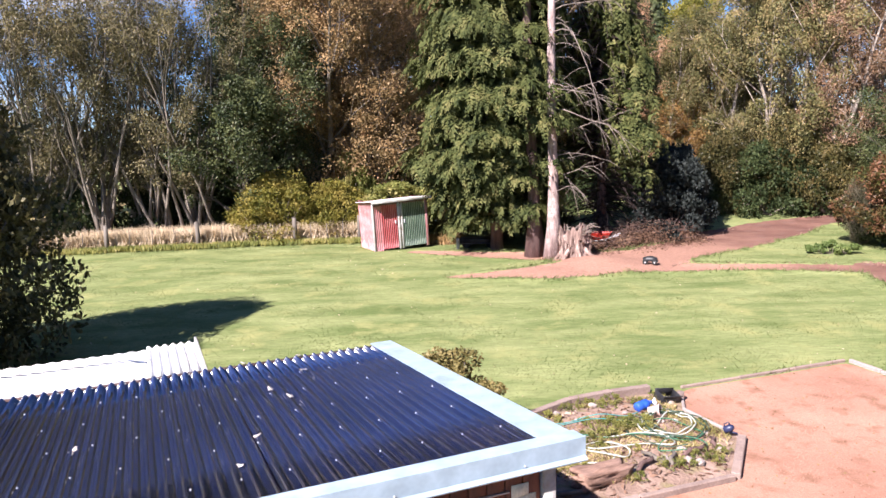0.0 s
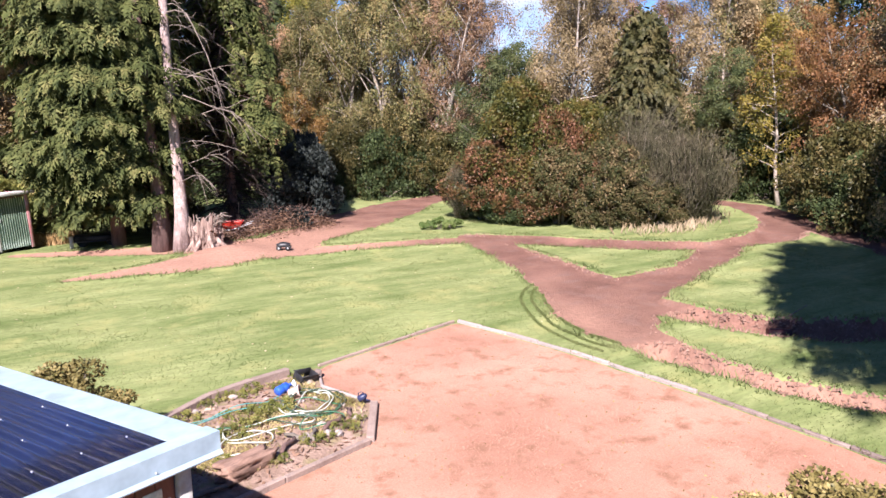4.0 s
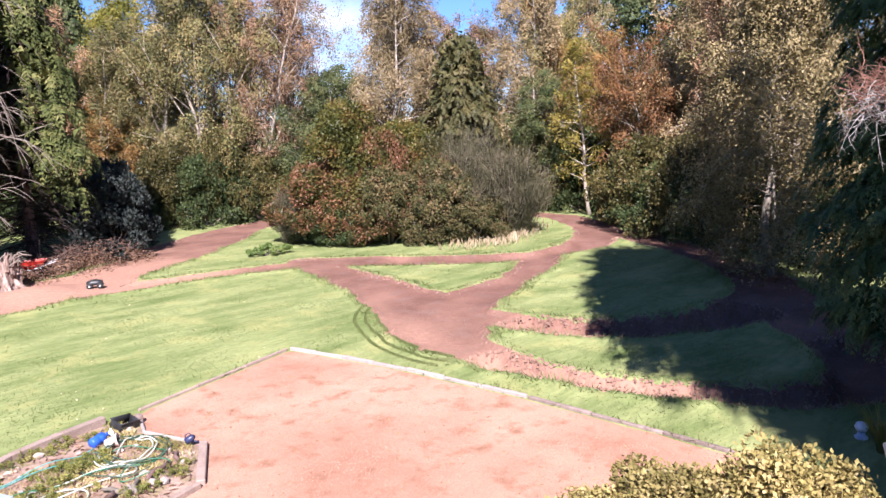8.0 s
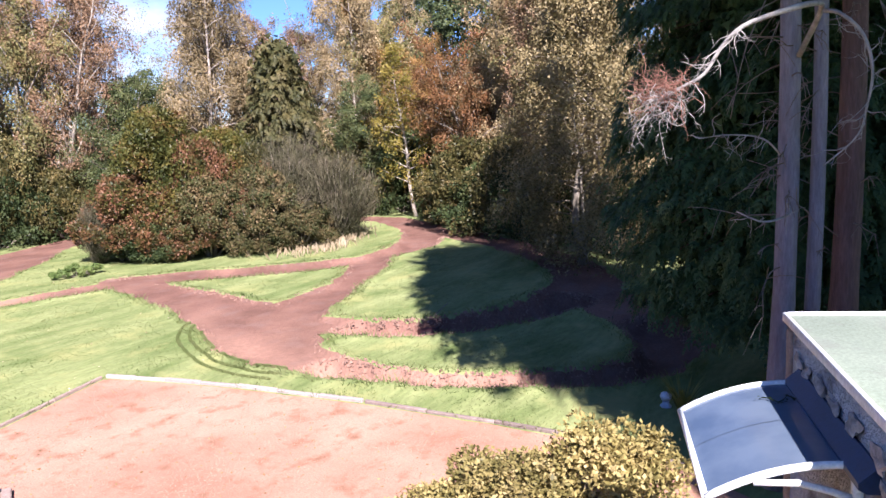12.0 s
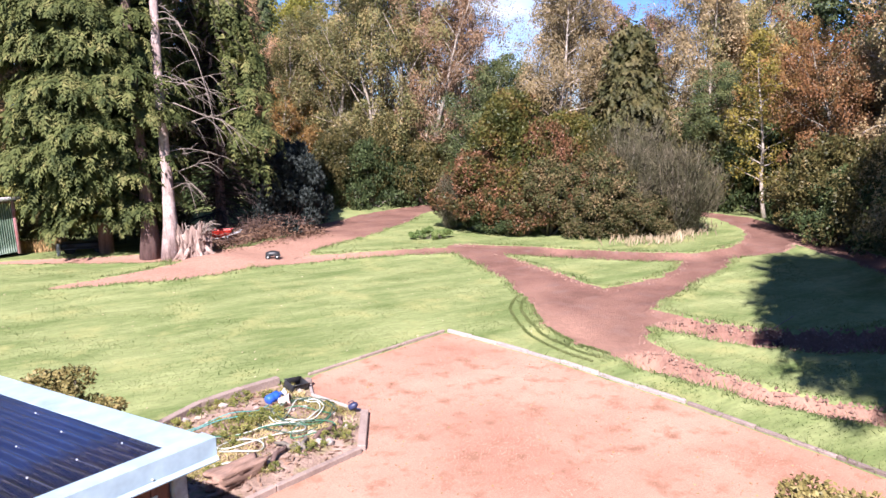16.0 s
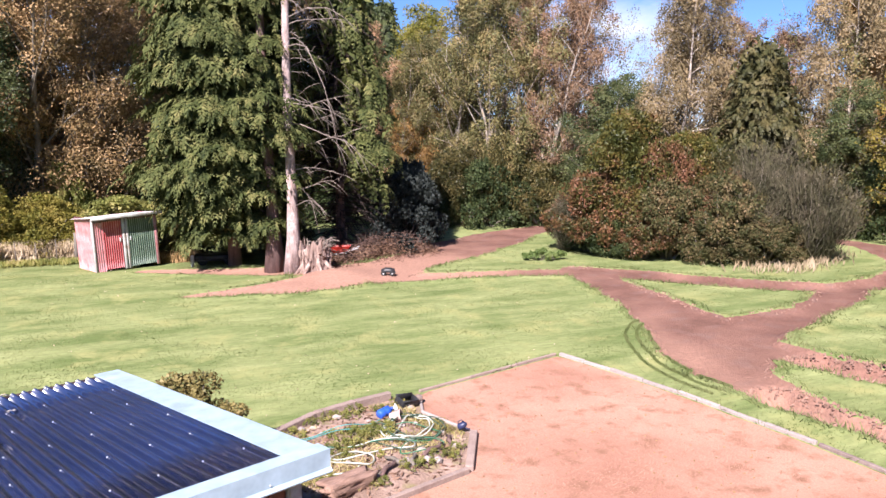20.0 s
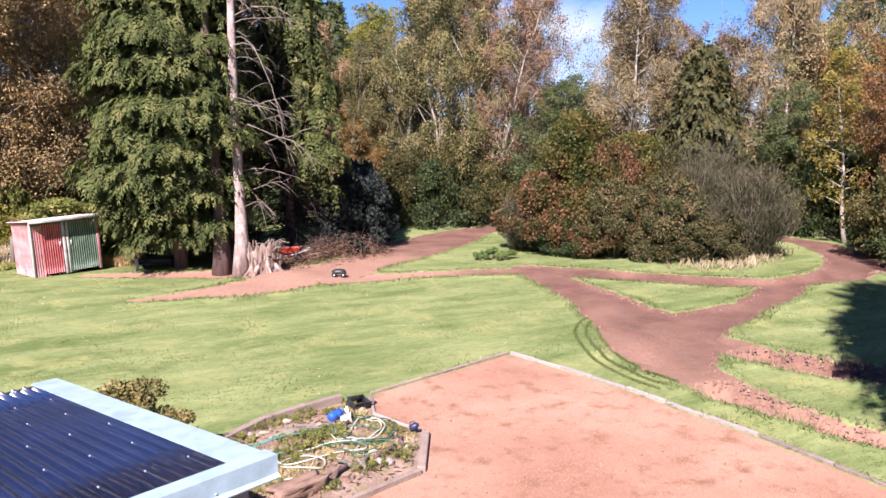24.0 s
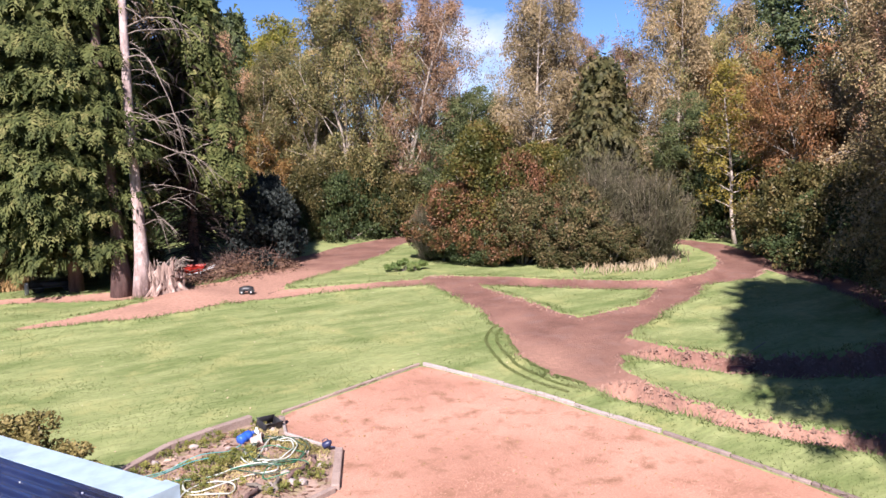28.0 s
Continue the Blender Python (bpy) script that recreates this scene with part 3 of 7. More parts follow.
def steps(a, b, h, far):
    g, out, back = list(np.arange(a, b + 1e-6, h)), [], []
    d, p = h, b
    while p < far:
        d *= 1.35
        p += d
        out.append(p)
    d, p = h, a
    while p > -far:
        d *= 1.35
        p -= d
        back.append(p)
    return np.array(back[::-1] + g + out)


def clip(tris, k):
    """Splits triangles (n, 3, fields) where field k changes sign: those below zero, those above."""
    f = tris[:, :, k]
    neg = f < 0
    count = neg.sum(1)
    low, high = [tris[count == 3]], [tris[count == 0]]
    for c, one, other in ((1, low, high), (2, high, low)):
        T = tris[count == c]
        if not len(T):
            continue
        lone = np.argmax(neg[count == c] if c == 1 else ~neg[count == c], 1)
        r = np.arange(len(T))
        A, B, D = T[r, lone], T[r, (lone + 1) % 3], T[r, (lone + 2) % 3]
        ab = A + (B - A) * (A[:, k] / (A[:, k] - B[:, k]))[:, None]
        ad = A + (D - A) * (A[:, k] / (A[:, k] - D[:, k]))[:, None]
        one.append(np.stack([A, ab, ad], 1))
        other += [np.stack([ab, B, D], 1), np.stack([ab, D, ad], 1)]
    return np.concatenate(low), np.concatenate(high)


def welded(name, tris):
    P = tris[:, :, :3].reshape(-1, 3)
    area = np.linalg.norm(np.cross(tris[:, 1, :3] - tris[:, 0, :3], tris[:, 2, :3] - tris[:, 0, :3]), axis=1)
    U, inv = np.unique(np.round(P, 4), axis=0, return_inverse=True)
    F = inv.reshape(-1, 3)
    ok = (area > 1e-9) & (F[:, 0] != F[:, 1]) & (F[:, 1] != F[:, 2]) & (F[:, 0] != F[:, 2])
    return mesh(name, U, F[ok])


gx, gy = steps(-14, 28, 0.16, 1500), steps(3, 37, 0.16, 1500)
GX, GY = np.meshgrid(gx, gy, indexing="ij")
grid = np.stack([GX, GY, height(GX, GY), *fields(GX, GY)], -1)
c00, c10, c11, c01 = grid[:-1, :-1].reshape(-1, 6), grid[1:, :-1].reshape(-1, 6), grid[1:, 1:].reshape(-1, 6), grid[:-1, 1:].reshape(-1, 6)
tri = np.concatenate([np.stack([c00, c10, c11], 1), np.stack([c00, c11, c01], 1)])
drive_t, rest = clip(tri, 3)
bed_t, rest = clip(rest, 4)
dirt_t, lawn_t = clip(rest, 5)
for nm, tr, mt, lb, ct in (("ground", lawn_t, M_LAWN, "mown green lawn with worn yellowish patches", "lawn"),
                           ("dirt_track", dirt_t, M_DIRT, "bare brown earth track worn through the lawn", "dirt track"),
                           ("driveway", drive_t, M_GRAVEL, "pinkish red gravel driveway beside the lawn", "driveway"),
                           ("planting_bed", bed_t, M_SOIL, "weedy soil bed edged with timber boards", "planting bed")):
    tagged(part(nm, welded(nm, tr), mt), lb, ct, kind="structure")

# ---- grass blades ----
rng = np.random.default_rng(11)


def blades(rng, n, box, test, h, w, lean=0.5):
    x, y = rng.uniform(box[0], box[2], n), rng.uniform(box[1], box[3], n)
    k = test(x, y)
    x, y = x[k], y[k]
    z = height(x, y)
    m = len(x)
    hh = h * rng.uniform(0.5, 1.4, m)
    az = rng.uniform(0, 2 * np.pi, m)
    hh = hh * (1 + 0.6 * wobble(x, y, 2.0, 1.0, 23))
    ln = (rng.normal(size=(m, 2)) * lean + 0.9 * np.column_stack([wobble(x, y, 1.3, 1.0, 21), wobble(x, y, 1.3, 1.0, 22)])) * hh[:, None]
    ww = w * rng.uniform(0.6, 1.4, m) / 2
    a = np.column_stack([x - np.cos(az) * ww, y - np.sin(az) * ww, z - 0.01])
    b = np.column_stack([x + np.cos(az) * ww, y + np.sin(az) * ww, z - 0.01])
    c = np.column_stack([x + ln[:, 0], y + ln[:, 1], z + hh])
    return np.stack([a, b, c], 1).reshape(-1, 3), np.arange(3 * m).reshape(-1, 3)


def on_lawn(x, y):
    d, b, t = fields(x, y)
    seen = (y > 6 - 0.6 * x) & (y > 0.28 * x) & (x > -0.62 * y - 1) & (np.abs(x) < 0.9 * y + 8)
    return (d > 0.03) & (b > 0.03) & (t > 0.04) & seen


def at_edge(x, y):
    d, b, t = fields(x, y)
    return ((t > 0.0) & (t < 0.28) & (d > 0) & (b > 0)) | ((d > 0.02) & (d < 0.2) & (t > 0) & (b > 0))


lawn = Geo().add(*blades(rng, 330000, (-14, 4, 24, 31), on_lawn, 0.015, 0.030, 1.4))
tagged(part("grass", lawn, M_BLADE), "short mown green grass blades of the lawn", "grass", kind="stuff")
edge = Geo().add(*blades(rng, 130000, (0, 3, 22, 31), at_edge, 0.085, 0.022, 0.7))
tagged(part("edge_grass", edge, M_BLADE), "longer uncut grass along the track edges", "grass", kind="stuff")

# ---- large trees and bushes, the sides of the garden ----
R_ = np.random.default_rng


def away(az, dist):
    """A place from its bearing (degrees from +y towards +x) and distance."""
    return dist * math.sin(radians(az)), dist * math.cos(radians(az))


# kind: (bearing, distance, turn, scale of width, height in metres)
PLACES = {
    "willow": [(-28.9, 36, 0, 1.0, 12.5), (-24.9, 35.2, 80, 0.95, 12), (-21.2, 36, 150, 1.05, 13), (-18.7, 35.3, 220, 1.0, 12.5), (-35.7, 35, 40, 1.0, 12.5), (-32.9, 40.5, 10, 1.1, 13.5), (-26.8, 39, 200, 1.0, 13), (-22.8, 40, 300, 1.0, 12)],
    "dark": [(-14.8, 35.8, 0, 0.95, 9.5), (-12.4, 37.3, 130, 0.9, 10.5), (-11.3, 41, 220, 1.1, 12.5), (-16.5, 42, 60, 1.1, 12), (31.9, 39.0, 20, 0.75, 7.2), (36.4, 44, 200, 0.9, 7.6), (33.6, 48, 100, 1.1, 7.8), (51.0, 39.5, 200, 0.7, 6.6)],
    "oak": [(-9.2, 37.7, 20, 1.05, 12.8), (-6.5, 38.6, 140, 1.15, 13.8), (-3.7, 37.1, 260, 1.1, 13.2), (-0.5, 42.5, 60, 1.2, 14.4), (-11.7, 42.4, 200, 1.15, 14), (-7.8, 45, 310, 1.2, 15), (-2.8, 46, 100, 1.2, 15), (4.5, 45, 30, 1.2, 15), (9.0, 47, 250, 1.2, 15)],
    "green": [(22.7, 43, 0, 1.0, 13.2), (24.6, 41.5, 120, 1.0, 14.2), (26.4, 44, 200, 1.05, 15.0), (20.9, 44.5, 300, 0.8, 9.6), (17.2, 44.0, 40, 0.85, 9.8), (50.4, 43, 150, 1.0, 14.2), (66.4, 33, 300, 0.9, 12.0), (71.0, 30, 70, 0.9, 11), (59.5, 38, 10, 0.8, 9.0), (78.0, 27, 20, 0.9, 10.5)],
    "larch": [(18.4, 42.5, 0, 0.85, 9.0), (53.0, 42, 90, 0.95, 11.2), (54.6, 40, 200, 0.7, 8.8)],
    "rust": [(28.3, 42, 0, 0.95, 12.2), (30.2, 43, 120, 0.95, 12.6), (42.4, 43, 70, 0.9, 10.2), (46.0, 44, 220, 1.0, 9.6), (15.2, 43, 300, 0.9, 10.6), (63.4, 31.0, 60, 0.8, 10.8)],
    "airy": [(34.4, 46, 0, 0.9, 12.2), (36.2, 45, 140, 0.7, 10.5), (22.0, 47, 60, 0.7, 10.5)],
    "brown": [(38.3, 41, 20, 1.0, 14.0), (40.1, 42.5, 160, 0.9, 15.0), (49.3, 41, 240, 0.88, 14.8), (61.6, 35, 280, 0.95, 12.4), (64.8, 31.5, 100, 1.0, 12.6), (68.4, 28, 200, 0.9, 11.6), (74.6, 27, 10, 0.9, 11.0), (51.6, 47, 60, 1.0, 12.5)],
    "golden": [(18.0, 49, 0, 1.0, 13.0), (19.6, 47, 150, 0.9, 11.6)],
    "yellow": [(53.7, 36.3, 0, 1.0, 8.4)],
    "beech": [(59.3, 34.7, 0, 0.74, 7.4)],
    "spruce": [(12.6, 52, 0, 1.0, 16.5), (14.2, 50, 90, 0.9, 14.8), (16.1, 50, 30, 0.8, 13.6)],
}


def wood_of(kind, H, name, label, trees, bark, leaf, group="trees round the garden"):
    """All trees of one kind, from one built tree of height H."""
    w, c = trees
    plant(name, label, "tree", w, c, bark, leaf, [(*away(a, d), turn, (k, top / H)) for a, d, turn, k, top in PLACES[kind]], group)


OLIVE = leafy("olive_brown_leaves", [(0.085, 0.071, 0.036), (0.187, 0.144, 0.075), (0.304, 0.227, 0.122), (0.442, 0.333, 0.200)], 0.5, 0.16, single=0.3)
DEEP = leafy("deep_green_leaves", [(0.018, 0.030, 0.013), (0.041, 0.057, 0.022), (0.083, 0.097, 0.037), (0.138, 0.138, 0.055)], 0.5, 0.15, single=0.3)
NEEDLE = leafy("pine_needles", [(0.022, 0.036, 0.016), (0.045, 0.064, 0.026), (0.08, 0.10, 0.038), (0.12, 0.135, 0.052)], 0.6, 0.12)
wood_of("willow", 12.5, "willow_tree", "tall thin-stemmed willow with sparse grey-green leaves", broadleaf(R_(1), 12.5, 2.3, 0.22, 90, 24000, 0.09, M_BARK, 0.085, lean=0.075, rise=1.9, clump=0.34, stems=13, profile=(0.4, 0.95, 0.4), tall=1.4, trail=0.6, dense=0.45), M_BARK, L_WILLOW)
wood_of("dark", 9.5, "elm_tree", "dense dark green tree between the brown ones", broadleaf(R_(11), 9.5, 2.8, 0.06, 60, 42000, 0.11, M_BARK, 0.14, rise=0.8, clump=0.50, stems=2, profile=(0.9, 1.0, 0.35)), M_BARK, DEEP)
wood_of("oak", 12.0, "oak_tree", "broad tree with dense brown autumn leaves", broadleaf(R_(2), 12.0, 3.2, 0.05, 66, 62000, 0.095, M_BARK, 0.18, rise=1.2, clump=0.50, stems=2, profile=(0.85, 1.0, 0.35), trail=0.6), M_BARK, L_BROWN)
wood_of("green", 12.0, "birch_tree", "pale-trunked birch with olive green leaves", broadleaf(R_(3), 12.0, 2.7, 0.04, 66, 60000, 0.092, M_BIRCH, 0.15, lean=0.05, rise=1.5, clump=0.45, stems=3, profile=(0.85, 1.0, 0.35), tall=1.2, trail=0.5, dense=0.62), M_BIRCH, L_GREEN)
wood_of("larch", 9.5, "larch_tree", "slender larch turning orange among the green trees", broadleaf(R_(4), 9.5, 2.0, 0.05, 60, 32000, 0.09, M_BIRCH, 0.10, rise=0.9, clump=0.34, stems=2, profile=(1.0, 0.9, 0.3), tall=1.2, trail=0.6), M_BIRCH, L_ORANGE)
wood_of("rust", 12.6, "birch_tree", "birch with white trunks and rusty brown leaves", broadleaf(R_(5), 12.6, 2.3, 0.12, 60, 38000, 0.088, M_BIRCH, 0.17, lean=0.04, rise=1.8, clump=0.40, stems=2, profile=(0.8, 1.0, 0.3), tall=1.3, trail=0.8, dense=0.5), M_BIRCH, L_RUST)
wood_of("airy", 13.0, "birch_tree", "nearly leafless airy birch against the sky", broadleaf(R_(6), 13.0, 2.2, 0.25, 54, 6500, 0.10, M_BIRCH, 0.09, rise=1.4, clump=0.40, profile=(0.8, 1.0, 0.4), tall=1.2, dense=0.5), M_BIRCH, L_WILLOW)
wood_of("brown", 12.0, "birch_tree", "weeping birch with drooping brownish olive leaves", broadleaf(R_(7), 12.0, 2.6, 0.05, 66, 58000, 0.088, M_BIRCH, 0.14, lean=0.04, rise=1.5, clump=0.42, stems=2, droop=0.7, profile=(0.9, 1.0, 0.3), tall=1.5, trail=1.1, dense=0.6), M_BIRCH, OLIVE)
wood_of("golden", 12.0, "lime_tree", "tall lime tree turning yellow behind the birches", broadleaf(R_(13), 12.0, 2.4, 0.1, 60, 22000, 0.14, M_BARK, 0.16, rise=0.9, clump=0.5, profile=(0.9, 1.0, 0.3), dense=0.6), M_BARK, leafy("yellow_green_leaves", [(0.06, 0.07, 0.016), (0.13, 0.135, 0.026), (0.22, 0.20, 0.04), (0.32, 0.27, 0.07)], 0.5, 0.3))
wood_of("yellow", 8.4, "birch_tree", "slim young birch with golden yellow leaves", broadleaf(R_(8), 8.4, 1.4, 0.16, 40, 6500, 0.11, M_BIRCH, 0.10, rise=0.5, clump=0.30, profile=(0.9, 1.0, 0.2), trail=0.7), M_BIRCH, L_YELLOW, "")
wood_of("beech", 7.8, "beech_tree", "rounded beech with copper red autumn leaves", broadleaf(R_(9), 7.8, 2.9, 0.05, 54, 34000, 0.11, M_BARK, 0.16, rise=0.9, clump=0.45, stems=2, profile=(1.0, 1.0, 0.5)), M_BARK, leafy("copper_leaves", [(0.04, 0.036, 0.014), (0.10, 0.058, 0.023), (0.18, 0.084, 0.036), (0.25, 0.13, 0.065)], 0.5, 0.15, single=0.3), "")
wood_of("spruce", 15.0, "spruce_tree", "dark spruce spire far behind the birches", fronds(R_(14), 15.0, 3.0, 0.05, 160, 5200, 0.75, power=0.8, hang=0.5), M_REDBARK, NEEDLE, "far conifers")
w, c = broadleaf(R_(10), 17.5, 4.4, 0.40, 40, 20000, 0.26, M_REDBARK, 0.32, rise=0.35, clump=0.85, profile=(0.8, 1.0, 0.5), dense=0.6)
plant("pine_tree", "tall dark pine with bare lower trunk far behind", "tree", w, c, M_REDBARK, NEEDLE, [(*away(56.2, 62), 0, 1.0), (*away(61.4, 60), 120, 0.95), (*away(64.0, 55), 60, 0.8)], "far pines")
w, c = fronds(R_(12), 9.0, 3.1, 0.02, 150, 5000, 0.55, power=0.7, hang=0.6)
plant("yew_tree", "dark olive conical yew among the birches", "tree", w, c, M_REDBARK, leafy("yew_sprays", [(0.024, 0.028, 0.010), (0.05, 0.052, 0.018), (0.085, 0.074, 0.027), (0.125, 0.10, 0.04)], 0.6, 0.15, 0.1, 0.3), [(*away(43.8, 37), 0, (0.95, 0.97))])


# the big conifer by the shed: a leafy stem, a second one with a bare side, and bare trunks in front
w, c = fronds(R_(21), 12.6, 2.85, 0.10, 165, 9500, 0.64, power=0.16, low=1.1, skirt=0.40, core=16000, hang=0.7, fan=0.27)
plant("conifer_tree", "tall drooping conifer with dense green sprays to the ground", "tree", w, c, M_REDBARK, L_CONIFER, [(2.12, 28.2, 0, 1.0)])
def bare_side(az, z):
    """Dead lower branches on the side that was shaded by the next trunks."""
    a = abs((az - radians(205) + math.pi) % (2 * math.pi) - math.pi)
    return 0.0 if z > 10.8 else (0.96 if a < radians(78) else (0.75 if a > radians(120) else 0.05))


w, c = fronds(R_(22), 11.4, 3.0, 0.29, 175, 6200, 0.66, gap=bare_side, power=0.5, low=1.2, core=14000, hang=1.3)
bare_conifer = plant("conifer_tree", "drooping conifer with a bare shaded side above brushwood", "tree", w, c, M_REDBARK, L_CONIFER, [(6.5, 29.5, 0, 0.95)])
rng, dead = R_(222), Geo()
# dense inner twigs; the crown's inner shade is put into their near-black colour
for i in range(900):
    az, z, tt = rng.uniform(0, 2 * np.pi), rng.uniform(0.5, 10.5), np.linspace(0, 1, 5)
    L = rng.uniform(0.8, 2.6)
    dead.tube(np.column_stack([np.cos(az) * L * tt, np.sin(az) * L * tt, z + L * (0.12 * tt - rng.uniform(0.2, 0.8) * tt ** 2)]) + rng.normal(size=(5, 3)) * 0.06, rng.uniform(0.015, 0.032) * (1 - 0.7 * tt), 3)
part("deadwood", dead, surface("shade_dark_twigs", (0.022, 0.014, 0.013), (0.06, 0.038, 0.034), 4.0, 40.0, 0.95, bump=0.3), bare_conifer, "dead inner twigs coloured dark for the shaded inside of the crown")
# dark cypresses on the other side
w, c = fronds(R_(23), 9.6, 2.75, 0.13, 420, 24000, 0.33, power=0.15, skirt=0.56, low=1.5, core=60000, hang=0.75)
plant("cypress_tree", "dark drooping cypress in shade beside the lawn", "tree", w, c, M_REDBARK, L_CYPRESS, [(12.95, 1.85, 0, (0.92, 1.06))], "dark cypresses")
w, c = fronds(R_(24), 12.6, 2.7, 0.57, 140, 5000, 0.5, power=0.35, core=12000)
high_crown = c
# three cypresses out of view, placed and sized to cast shade on the lawn
w, c = fronds(R_(25), 13.0, 2.85, 0.03, 220, 8000, 0.6, power=0.4, core=42000, skirt=-0.25)
plant("cypress_tree", "unseen cypress added to shade the lawn and trunks", "tree", w, c, M_REDBARK, L_CYPRESS, [(3.62, -6.60, 0, (1.35, 1.86)), (8.6, -6.6, 50, 0.9), (14.2, -1.6, 90, 0.66)], "dark cypresses")

